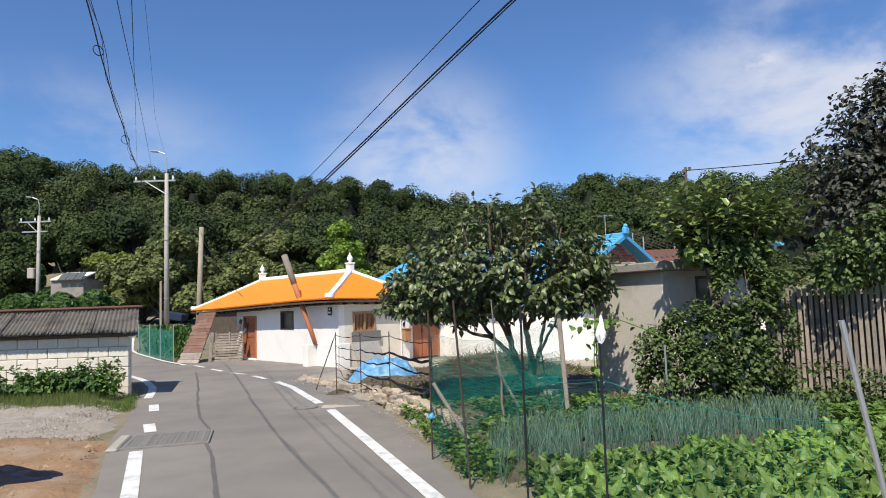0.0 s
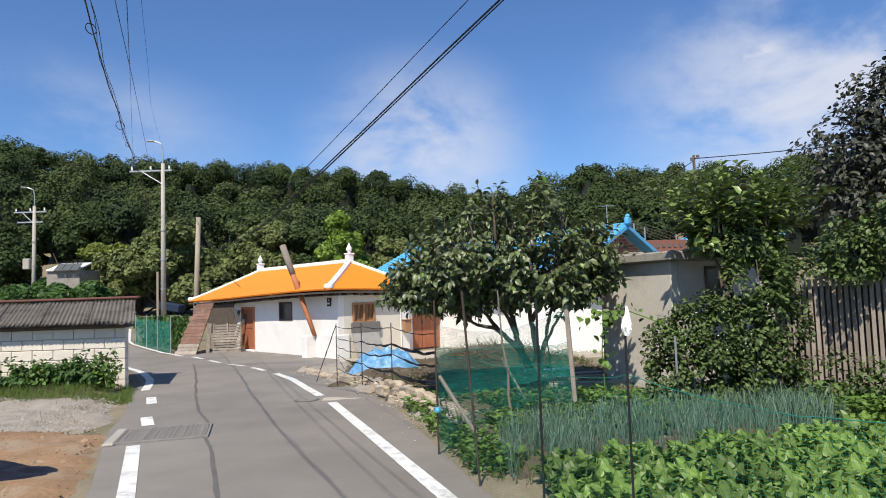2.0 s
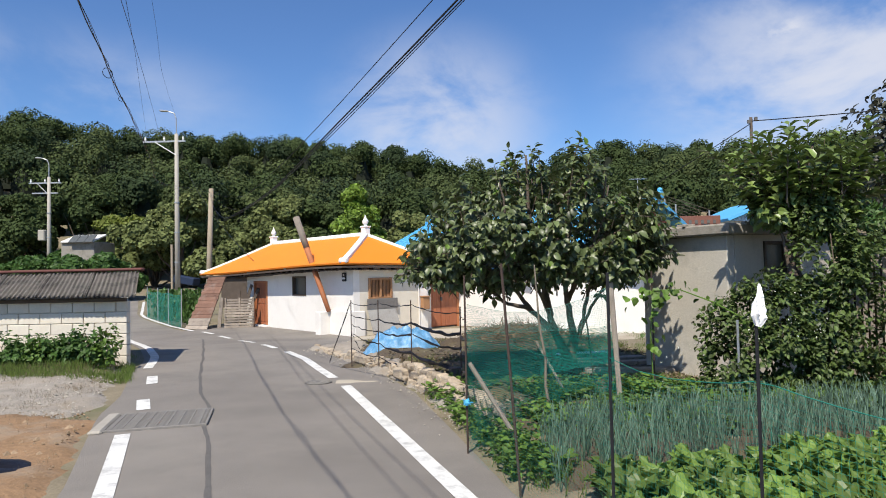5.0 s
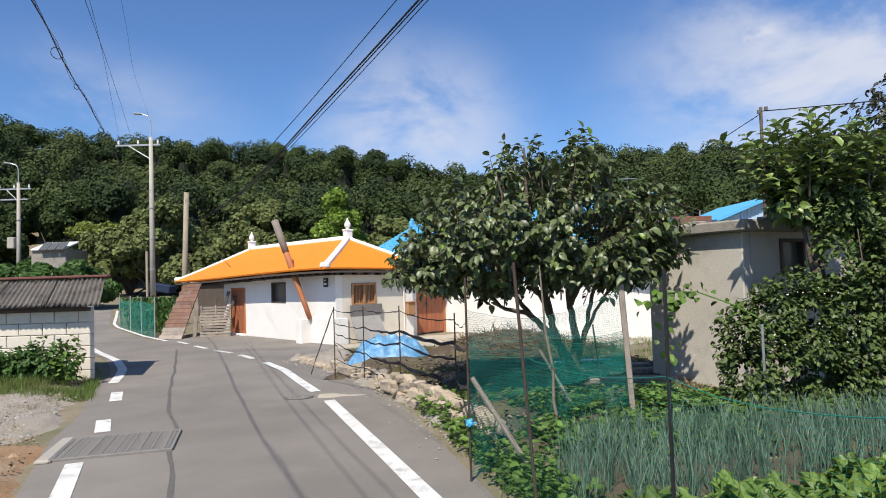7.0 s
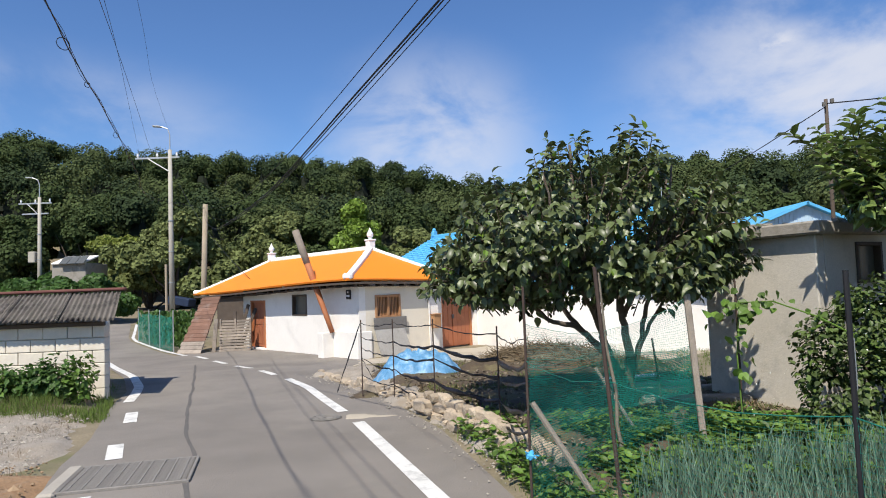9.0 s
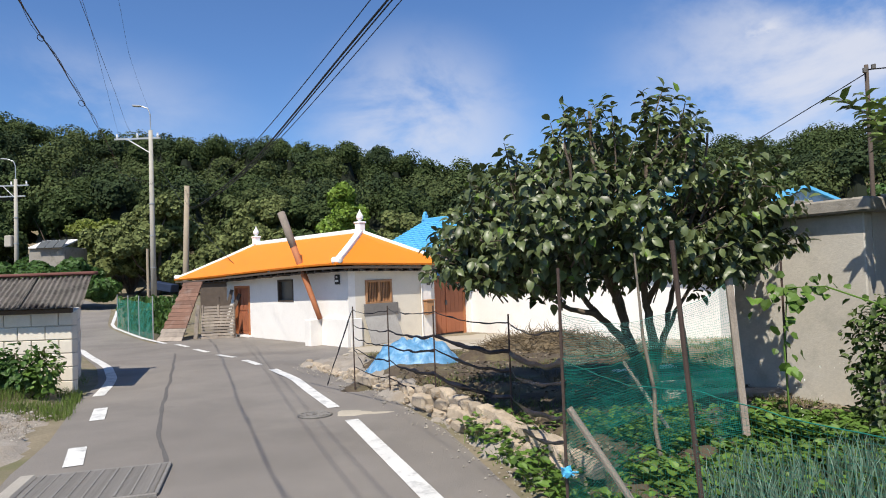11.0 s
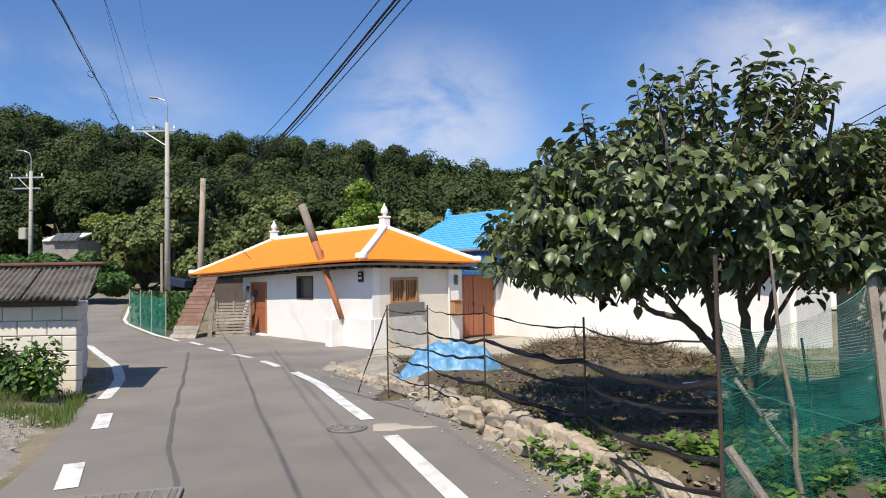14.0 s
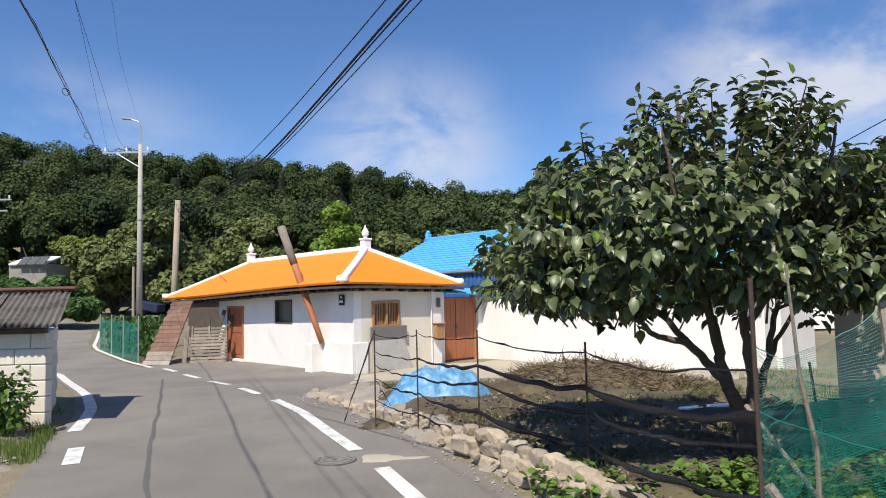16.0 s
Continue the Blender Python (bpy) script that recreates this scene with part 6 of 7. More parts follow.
# wooded hill
pos_, out_, sz_ = [], [], []
cores_v, cores_f = [], []
pl_ = []
yy = 66.0
while yy < 140:
    xx = -105.0
    while xx < 120:
        px_, py_ = xx + rs.uniform(-2.4, 2.4), yy + rs.uniform(-2.2, 2.2)
        if abs(px_) < 0.95 * py_ + 6 and not (yy < 70 and rs.rand() < 0.35):
            pl_.append((px_, py_))
        xx += 5.6
    yy += 5.2
kinds = ([], [], [])
for px_, py_ in pl_:
    g = ground_z(px_, py_)
    h = rs.uniform(5.8, 9.2) + 2.3 * (1 - sm(-15, 12, px_)) * sm(84, 104, py_)
    w = rs.uniform(2.2, 3.7)
    c, r = lumps((px_, py_, g + h - w * 0.9), w, 10, (0.30, 0.52), 0.85)
    p_, o_ = crown_points(c, r, 200)
    mid_ = p_ - np.array([px_, py_, g + h - w])
    o_ = o_ + 0.6 * mid_ / np.linalg.norm(mid_, axis=1, keepdims=True)
    kinds[int(rs.choice(3, p=(0.5, 0.25, 0.25)))].append((p_, o_))
    # near-black shell added in each tree, painted as the crown's inner shade
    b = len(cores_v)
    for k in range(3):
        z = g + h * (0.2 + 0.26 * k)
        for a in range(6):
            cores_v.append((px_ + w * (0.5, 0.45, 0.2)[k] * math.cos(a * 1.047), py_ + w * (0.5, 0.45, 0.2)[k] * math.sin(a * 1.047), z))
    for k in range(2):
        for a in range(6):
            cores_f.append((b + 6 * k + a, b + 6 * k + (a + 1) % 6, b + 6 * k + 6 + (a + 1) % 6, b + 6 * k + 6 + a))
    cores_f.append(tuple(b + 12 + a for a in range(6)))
for lst, m_, lab in zip(kinds, (L_FOREST, L_FOREST_B, L_FOREST_C), ("dense dark green broadleaf wood covering the hill", "lighter green broadleaf trees among the hill wood", "very dark green trees among the hill wood")):
    p_, o_ = np.concatenate([q[0] for q in lst]), np.concatenate([q[1] for q in lst])
    way_ = np.cross(o_, unit(len(p_))) + 0.2 * o_
    ob = leaves("forest", p_, way_, 1.2 * o_ + 0.45 * unit(len(p_)) + np.array([0, 0, 0.2]), rs.uniform(0.12, 0.31, len(p_)), QUAD_V, QUAD_F, m_)
    tagged(ob, lab, "forest", kind="stuff")
core = raw("forest_shade_core", cores_v, cores_f, CROWN_SHADE)
tagged(core, "near-black shells painted as shade inside the hill wood", "forest", kind="stuff")

# ---- persimmon tree ----
TX, TY = 1.24, 10.36
pers = thing("persimmon_tree", (TX, TY, 0.06), "persimmon tree with large glossy dark green leaves", "tree")


def limb(points, r0, r1, sides=8, fine=4):
    """A tapering limb with a slightly crooked run through the points."""
    pts = [Vector(q) for q in points]
    run = []
    for i in range(len(pts) - 1):
        p0, p1, p2, p3 = pts[max(i - 1, 0)], pts[i], pts[i + 1], pts[min(i + 2, len(pts) - 1)]
        for k in range(fine):
            t = k / fine
            q = 0.5 * ((2 * p1) + (p2 - p0) * t + (2 * p0 - 5 * p1 + 4 * p2 - p3) * t * t + (3 * p1 - p0 - 3 * p2 + p3) * t ** 3)
            run.append(q + (Vector(rs.normal(size=3)) * 0.007 if run else Vector((0, 0, 0))))
    run.append(pts[-1])
    n = len(run) - 1
    return tubed(run, [r0 + (r1 - r0) * (i / n) ** 0.8 for i in range(n + 1)], sides)


part("trunk", limb([(1.27, 10.36, -0.08), (1.26, 10.36, 0.15), (1.24, 10.35, 0.38), (1.21, 10.34, 0.5)], 0.135, 0.085, 10), BARK, pers, smooth=True)
BOUGHS = (([(1.22, 10.34, 0.36), (1.12, 10.29, 0.55), (1.01, 10.25, 0.80), (0.97, 10.22, 1.05), (0.85, 10.2, 1.6), (0.72, 10.15, 2.4), (0.7, 10.15, 3.1)], 0.075, 0.014),
         ([(1.06, 10.27, 0.66), (0.90, 10.2, 0.84), (0.68, 10.1, 1.05), (0.40, 10.0, 1.13), (0.10, 9.95, 1.35), (-0.5, 9.95, 1.72)], 0.052, 0.010),
         ([(0.76, 10.14, 0.98), (0.58, 10.25, 1.22), (0.40, 10.35, 1.45), (0.05, 10.5, 1.9), (-0.3, 10.6, 2.35)], 0.036, 0.010),
         ([(0.98, 10.23, 0.95), (0.84, 10.05, 1.22), (0.66, 9.75, 1.5), (0.4, 9.45, 2.1), (0.3, 9.4, 2.7)], 0.036, 0.010),
         ([(1.25, 10.35, 0.36), (1.29, 10.32, 0.62), (1.25, 10.27, 0.95), (1.20, 10.22, 1.35), (1.25, 10.2, 2.1), (1.28, 10.2, 3.2)], 0.072, 0.014),
         ([(1.23, 10.26, 1.15), (1.34, 10.0, 1.5), (1.5, 9.6, 2.0), (1.6, 9.45, 2.7)], 0.038, 0.010),
         ([(1.29, 10.36, 0.40), (1.38, 10.34, 0.70), (1.47, 10.32, 1.05), (1.58, 10.35, 1.45), (1.75, 10.4, 2.1), (1.85, 10.4, 2.7)], 0.044, 0.010),
         ([(1.34, 10.35, 0.58), (1.52, 10.4, 0.95), (1.72, 10.42, 1.28), (2.1, 10.45, 1.65), (2.35, 10.4, 2.1)], 0.030, 0.008),
         ([(1.1, 10.3, 1.5), (1.05, 10.8, 1.95), (1.0, 11.1, 2.5)], 0.032, 0.009),
         ([(1.52, 10.35, 1.3), (1.8, 10.1, 1.42), (2.05, 9.9, 1.5)], 0.016, 0.006))
for pts_, r0_, r1_ in BOUGHS:
    part("limb", limb(pts_, r0_, r1_, 7), BARK, pers, smooth=True)


def crown_top(x):
    """Outline of the crown: its height over the plan."""
    return float(np.interp(x, (-0.98, -0.85, -0.6, -0.4, -0.15, 0.1, 0.28, 0.5, 0.8, 1.0, 1.22, 1.42, 1.7, 1.85, 2.2, 2.42, 2.52), (1.6, 1.93, 2.2, 2.53, 2.8, 2.66, 2.98, 3.22, 3.2, 2.82, 3.28, 3.3, 3.08, 2.66, 2.64, 2.48, 2.1)))


def crown_low(x):
    return float(np.interp(x, (-0.95, -0.5, 0, 0.45, 0.85, 1.2, 1.7, 2.0, 2.45), (1.5, 1.36, 1.36, 1.30, 1.42, 1.46, 1.32, 1.46, 1.55)))


tw_p, tw_d = [], []
tries = 0
while len(tw_p) < 1150 and tries < 24000:
    tries += 1
    x, dy = rs.uniform(-0.88, 2.36), rs.uniform(-1.4, 1.35)
    if ((x - 0.78) / 1.74) ** 4 + (dy / 1.42) ** 2 > 1:
        continue
    edge = math.sqrt(1 - (dy / 1.6) ** 2)
    lo, hi = crown_low(x), crown_low(x) + (crown_top(x) - crown_low(x)) * edge - 0.06
    if hi < lo + 0.1:
        continue
    z = rs.uniform(lo + 0.2 * (1 - edge), hi)
    rel = (((x - 0.8) / 1.7) ** 2 + (dy / 1.4) ** 2 + ((z - 2.2) / 1.1) ** 2) ** 0.5
    if rel < 0.6 and rs.rand() < 0.8:
        continue
    if noise.noise((x * 2.1, dy * 2.1, z * 2.3)) < -0.14:
        continue
    tw_p.append((x, TY - 0.06 + dy, z))
    d = np.array([(x - 0.8) * 0.55, dy * 0.55, (z - 1.7) * 0.5 + 0.3]) + rs.normal(size=3) * 0.25
    tw_d.append(d / np.linalg.norm(d))
tw_p, tw_d = np.array(tw_p), np.array(tw_d)
bm = bmesh.new()
for p_, d_ in zip(tw_p[::2], tw_d[::2]):
    tube(bm, [p_ - d_ * 0.34 - np.array([0, 0, 0.05]), p_ - d_ * 0.1, p_ + d_ * 0.12], [0.009, 0.007, 0.004], 4, caps=False)
tagged(part("twig_spray", bm, BARK, pers), kind="stuff")
lp, lw, lu = [], [], []
for p_, d_ in zip(tw_p, tw_d):
    for k in range(13):
        s = -0.26 + 0.034 * k
        side = np.cross(d_, unit(1)[0])
        w_ = d_ * (0.35 + 0.5 * (k > 9)) + side * 1.0 + np.array([0, 0, -0.35 - 0.5 * rs.rand()])
        lp.append(p_ + d_ * s)
        lw.append(w_)
        lu.append(np.array([0, 0, 0.8]) + 0.6 * d_ + 0.7 * unit(1)[0])
lp, lw, lu = np.array(lp), np.array(lw), np.array(lu)
ls = rs.uniform(0.07, 0.13, len(lp))
young = (lp[:, 2] > 3.2) & (rs.rand(len(lp)) < 0.45) | (rs.rand(len(lp)) < 0.04)
PLEAF_V = np.array([[0, 0, 0], [0.22, 0.24, 0.09], [0.22, 0, 0.0], [0.22, -0.24, 0.09], [0.55, 0.31, 0.06], [0.55, 0, -0.05], [0.55, -0.31, 0.06], [0.82, 0.18, -0.08], [0.82, 0, -0.15], [0.82, -0.18, -0.08], [1, 0, -0.30]])
PLEAF_F = [(0, 2, 1), (0, 3, 2), (1, 2, 5, 4), (2, 3, 6, 5), (4, 5, 8, 7), (5, 6, 9, 8), (7, 8, 10), (8, 9, 10)]
leaves("crown", lp[~young], lw[~young], lu[~young], ls[~young], PLEAF_V, PLEAF_F, L_PERS, pers, smooth=True)
o = leaves("young_leaves", lp[young], lw[young], lu[young], ls[young] * 0.9, LEAF_V, LEAF_F, L_PERS_N, pers)
tagged(o, "lighter yellow green young leaves")

# ---- right hand trees and shrubs ----


def leafy(name, x, y, z0, masses, n, size, material, label, cat, limbs=(), bark=BARK, tr=0.05, tv=LEAF_V, tf=LEAF_F, down=0.35, hollow=0.5):
    """A shrub or tree of single leaves spread through ellipsoid masses (x, y, z, rx, ry, rz)."""
    t = thing(name, (x, y, z0), label, cat)
    if limbs:
        bm = stick_tree(bmesh.new(), (x, y, z0 - 0.05), limbs, tr, 7, 0.03)
        part("stem", bm, bark, t, smooth=True)
    vol = np.array([m[3] * m[4] * m[5] for m in masses]) ** 0.7
    cnt = (vol / vol.sum() * n).astype(int)
    ps, os_ = [], []
    for m, c in zip(masses, cnt):
        d = unit(c)
        rad = (hollow + (1 - hollow) * rs.rand(c, 1)) * (1 + 0.22 * np.array([[noise.noise(q * 2.2 + Vector(m[:3]))] for q in map(Vector, d)]))
        ps.append(np.array(m[:3]) + d * rad * np.array(m[3:]))
        os_.append(d)
    ps, os_ = np.concatenate(ps), np.concatenate(os_)
    open_ = np.array([noise.noise(Vector(q) * 3.4) > -0.12 for q in ps])
    ps, os_ = ps[open_], os_[open_]
    w = np.cross(os_, unit(len(ps))) + 0.7 * os_
    w[:, 2] -= down
    u = os_ * 0.7 + 0.5 * unit(len(ps)) + np.array([0, 0, 0.8])
    leaves("foliage", ps, w, u, size * rs.uniform(0.6, 1.35, len(ps)), tv, tf, material, t)
    return t


fresh_tree = leafy("tree", 3.87, 8.9, 0.08, [(3.85, 9.43, 2.45, 0.4, 0.3, 0.3), (4.25, 9.4, 2.25, 0.35, 0.3, 0.35), (3.6, 9.38, 2.3, 0.3, 0.3, 0.3)],
      2600, 0.12, L_RTREE, "small leaning tree with fresh green pointed leaves", "tree",
      [((4.10, 9.43, 3.1), (3.73, 9.28, 1.6), 0.085), ((3.50, 9.38, 2.6), (3.70, 9.28, 1.5), 0.05), ((4.50, 9.43, 2.5), (3.85, 9.33, 1.6), 0.05)], tr=0.09)
# upright shoots with pointed leaves set along them
sp_, sw_, su_ = [], [], []
bm = bmesh.new()
for k in range(46):
    a, rr = 2.4 * k, 0.72 * math.sqrt((k + 0.5) / 46)
    base = np.array([3.98 + rr * math.cos(a), 9.40 + 0.55 * rr * math.sin(a), 2.15 + 0.5 * rs.rand()])
    lean = np.array([0.5 * rr * math.cos(a), 0.4 * rr * math.sin(a), 1.0]) + rs.normal(size=3) * 0.10
    if k % 3 == 0:
        lean += np.array([0.6 * math.cos(a), 0.3 * math.sin(a), -0.5])
    lean /= np.linalg.norm(lean)
    ln = rs.uniform(0.5, 0.8) * (1.4 - 0.7 * rr)
    tube(bm, [base - lean * 0.1, base + lean * ln * 0.5, base + lean * ln], [0.010, 0.007, 0.003], 4, caps=False)
    for q in range(20):
        s = ln * (0.12 + 0.9 * q / 20)
        side = np.array([math.cos(2.4 * q), math.sin(2.4 * q), 0])
        sp_.append(base + lean * s)
        sw_.append(side * 0.9 + lean * (0.25 + 0.6 * q / 20) + np.array([0, 0, -0.12]) + rs.normal(size=3) * 0.12)
        su_.append(np.array([0, 0, 1.0]) - 0.3 * side + rs.normal(size=3) * 0.15)
part("twig_spray", bm, BARK, fresh_tree)
leaves("crown", sp_, sw_, su_, rs.uniform(0.12, 0.20, len(sp_)), LEAF_V * np.array([1, 0.8, 1.6]), LEAF_F, L_RTREE, fresh_tree, smooth=True)
leafy("climbing_vine", 4.0, 8.95, 0.08, [(3.85, 8.85, 0.7, 0.35, 0.3, 0.7), (4.1, 8.85, 1.35, 0.3, 0.25, 0.5), (4.3, 8.95, 0.9, 0.4, 0.3, 0.8), (4.25, 8.9, 1.6, 0.22, 0.2, 0.4), (3.75, 8.95, 1.55, 0.22, 0.2, 0.45), (4.35, 9.1, 1.9, 0.35, 0.25, 0.3), (4.0, 9.15, 2.15, 0.4, 0.3, 0.35), (3.6, 9.0, 1.0, 0.3, 0.3, 0.6)],
      9500, 0.066, L_BUSH, "climbing vine with broad leaves round the trunk", "vine", [((4.0, 8.9, 1.9), (3.95, 8.9, 0.9), 0.02)])
leafy("shrub", 3.0, 8.75, 0.06, [(3.0, 8.8, 0.55, 0.5, 0.4, 0.55), (3.35, 8.8, 0.7, 0.4, 0.4, 0.6), (2.75, 8.75, 0.35, 0.3, 0.35, 0.4), (3.1, 8.9, 1.05, 0.35, 0.3, 0.3), (3.6, 8.7, 0.4, 0.4, 0.3, 0.45), (3.3, 8.95, 1.2, 0.4, 0.3, 0.35), (2.75, 8.95, 0.75, 0.3, 0.3, 0.45)],
      11000, 0.060, L_BUSH, "dense flowering shrub beside the hut", "shrub", [((3.1, 8.8, 1.3), (3.0, 8.75, 0.6), 0.02), ((3.5, 8.8, 1.0), (3.2, 8.75, 0.5), 0.02)])
leafy("shrub", 4.7, 8.6, 0.06, [(4.6, 8.6, 0.35, 0.6, 0.4, 0.4), (5.3, 8.5, 0.3, 0.6, 0.4, 0.35), (5.9, 8.2, 0.3, 0.6, 0.4, 0.35)],
      2600, 0.066, L_BUSH, "low weedy shrub growth along the fence", "shrub", [((4.7, 8.6, 0.7), (4.7, 8.6, 0.3), 0.015)])
leafy("tree", 6.1, 9.2, 0.08, [(6.0, 9.3, 2.2, 0.6, 0.5, 0.5), (5.5, 9.3, 1.95, 0.4, 0.4, 0.4), (6.7, 8.9, 2.0, 0.7, 0.5, 0.5), (6.4, 9.0, 2.5, 0.6, 0.5, 0.4), (6.9, 8.7, 2.2, 0.6, 0.5, 0.6)],
      12000, 0.075, L_BUSH, "dense dark bushy tree before the slat fence", "tree", [((6.1, 9.1, 2.2), (6.1, 9.2, 1.0), 0.06), ((6.7, 8.9, 2.2), (6.2, 9.1, 1.0), 0.04)])
leafy("tree", 10.2, 15.5, 0.08, [(9.6, 15.5, 4.6, 1.3, 1.0, 1.0), (10.3, 15.3, 5.6, 1.2, 1.0, 1.0), (9.3, 15.4, 3.5, 1.1, 1.0, 0.9), (11.2, 15.2, 5.2, 1.2, 1.0, 1.2), (10.5, 15.2, 3.8, 1.4, 1.0, 1.2), (10.9, 15.4, 6.4, 0.8, 0.7, 0.6)],
      12000, 0.15, L_DARK, "tall tree with sparse dark purplish leaves", "tree", [((10.4, 15.4, 5.8), (10.2, 15.5, 2.6), 0.11), ((9.5, 15.5, 4.6), (10.0, 15.5, 2.4), 0.07), ((11.1, 15.3, 5.6), (10.4, 15.4, 2.6), 0.07)], tr=0.12, hollow=0.25)
leafy("shrub", 8.0, 12.8, 0.08, [(7.6, 12.8, 1.8, 0.9, 0.7, 0.9), (8.5, 12.5, 2.2, 1.0, 0.7, 1.0), (6.6, 12.6, 1.6, 0.7, 0.6, 0.7)],
      3600, 0.12, L_BUSH, "tall overgrown shrub behind the fence", "shrub", [((8.2, 12.7, 2.6), (8.0, 12.8, 1.2), 0.05)])
# white flowers on the shrub
n = 160
d = unit(n)
pp = np.where(rs.rand(n, 1) < 0.6, np.array([[3.3, 8.6, 1.0]]), np.array([[2.5, 9.0, 0.35]])) + d * np.array([0.45, 0.3, 0.32])
tagged(leaves("white_flowers", pp, unit(n) + np.array([0, -0.6, 0.6]), unit(n), rs.uniform(0.012, 0.028, n), SMALL_V, SMALL_F, FLOWER), "sprays of tiny white flowers", "flowers", kind="stuff")
# gourd vine on its rod, with an arching stem
vine = thing("gourd_vine", (1.98, 9.0, 0.05), "gourd vine with broad lobed leaves hanging from a rod", "vine")
arch = [(1.98, 9.0, 0.1), (1.96, 9.0, 0.8), (2.0, 8.98, 1.3), (2.3, 8.95, 1.30), (2.65, 8.85, 1.15), (2.95, 8.7, 0.95)]
part("stem", tubed(arch, 0.008, 5), L_VINE, vine)
vp = np.concatenate([np.array([2.08, 8.98, 1.26]) + rs.normal(size=(34, 3)) * np.array([0.22, 0.08, 0.07]), np.array([1.96, 8.98, 0.85]) + rs.normal(size=(16, 3)) * np.array([0.05, 0.04, 0.22]), np.array(arch)[rs.randint(3, 6, 16)] + rs.normal(size=(16, 3)) * 0.05])
w = unit(len(vp)) * np.array([1, 1, 0.3])
w[:, 2] -= 0.55
leaves("leaves", vp, w, unit(len(vp)) * 0.5 + np.array([0, -0.5, 0.7]), rs.uniform(0.06, 0.115, len(vp)), LEAF_V * np.array([1, 1.55, 1]), LEAF_F, L_VINE, vine)

# ---- vegetables ----
CAB = []
for k in range(6):
    n = 40
    a = np.linspace(0, 2 * math.pi * 6.3, n) + rs.rand(n) * 0.5
    tilt = np.linspace(0.25, 1.15, n)
    w = np.stack([np.cos(a) * np.cos(tilt), np.sin(a) * np.cos(tilt), np.sin(tilt)], 1)
    u = np.stack([-np.cos(a) * np.sin(tilt), -np.sin(a) * np.sin(tilt), np.cos(tilt)], 1) + 0.25 * unit(n)
    # ruffled blade: five strips of six steps, waved at the rim
    CV, CF = [], []
    for i_ in range(7):
        s_ = i_ / 6
        half = 0.05 + 0.25 * math.sin(math.pi * min(1, s_ * 0.9 + 0.02)) ** 0.8 * (0.3 + 0.7 * s_)
        for j_ in range(5):
            e_ = (j_ - 2) / 2
            CV.append((s_ * (1 - 0.14 * e_ * e_ * s_), half * e_, 0.10 * s_ * abs(e_) - 0.22 * s_ * s_ + 0.13 * e_ * e_ * math.sin(2.3 * i_ + 2.0 * j_)))
            if i_ and j_:
                b_ = i_ * 5 + j_
                CF.append((b_ - 6, b_ - 5, b_, b_ - 1))
    CV = np.array(CV)
    o = leaves("cabbage", np.zeros((n, 3)), w, u, rs.uniform(0.10, 0.20, n), CV, CF, L_CABB)
    b = bmesh.new()
    b.from_mesh(o.data)
    bmesh.ops.remove_doubles(b, verts=b.verts, dist=0.0005)
    b.to_mesh(o.data)
    b.free()
    CAB.append(o.data)
    bpy.data.objects.remove(o)
cnt = 0
for j in range(19):
    for i in range(20):
        x = 0.8 + 0.30 * i + rs.uniform(-0.06, 0.06)
        y = 7.35 - 0.30 * j + rs.uniform(-0.06, 0.06)
        near = 0.84 + (3.7 - y) * 0.55 + 0.32 if y < 3.7 else 0.84 - (y - 3.7) * 0.36 + 0.42
        if x < near - 0.12 or y < 2.0 or y > min(7.4, 5.9 + 0.37 * (x - 0.85)) or x > 1.25 * y + 0.3:
            continue
        o = new("cabbage", CAB[cnt % 6])
        s = rs.uniform(1.1, 1.6)
        o.matrix_basis = Matrix.LocRotScale((x, y, ground_z(x, y) + 0.03), Euler((rs.uniform(-0.15, 0.15), rs.uniform(-0.15, 0.15), rs.uniform(0, 6.3))), (s, s, s))
        tagged(o, "young green cabbage plant with broad leaves in soil", "cabbage", "cabbage rows")
        cnt += 1
# leeks
lp, lw = [], []
for j in range(17):
    for i in range(95):
        x = 0.45 + 0.047 * i + rs.normal() * 0.02
        y = 5.98 + 0.155 * j + 0.36 * (x - 0.4) + rs.normal() * 0.025
        if x > 4.1 or x < 0.35 + 0.12 * max(0, j - 6) or y > 7.75 + 0.17 * (x - 1):
            continue
        if noise.noise((x * 2.6, y * 2.6, 9)) < -0.25:
            continue
        for k in range(6):
            a = rs.uniform(0, 6.3)
            t = rs.uniform(0.02, 0.3)
            lp.append((x, y, ground_z(x, y) + 0.02))
            lw.append((math.cos(a) * t, math.sin(a) * t, 1))
lp, lw = np.array(lp), np.array(lw)
LEEK_V = np.array([[0, -0.5, 0], [0, 0.5, 0], [0, 0, 0.006], [0.45, -0.5, 0.0], [0.45, 0.5, 0.0], [0.45, 0, 0.008], [0.8, -0.4, -0.06], [0.8, 0.4, -0.06], [0.8, 0, -0.052], [1, 0, -0.16]])
LEEK_F = [(0, 2, 5, 3), (2, 1, 4, 5), (1, 0, 3, 4), (3, 5, 8, 6), (5, 4, 7, 8), (4, 3, 6, 7), (6, 8, 9), (8, 7, 9), (7, 6, 9)]
tagged(leaves("leeks", lp, lw, unit(len(lp)), rs.uniform(0.15, 0.42, len(lp)), LEEK_V, LEEK_F, L_LEEK, width=rs.uniform(0.005, 0.0095, len(lp))), "rows of upright blue green leeks", "leeks", kind="stuff")


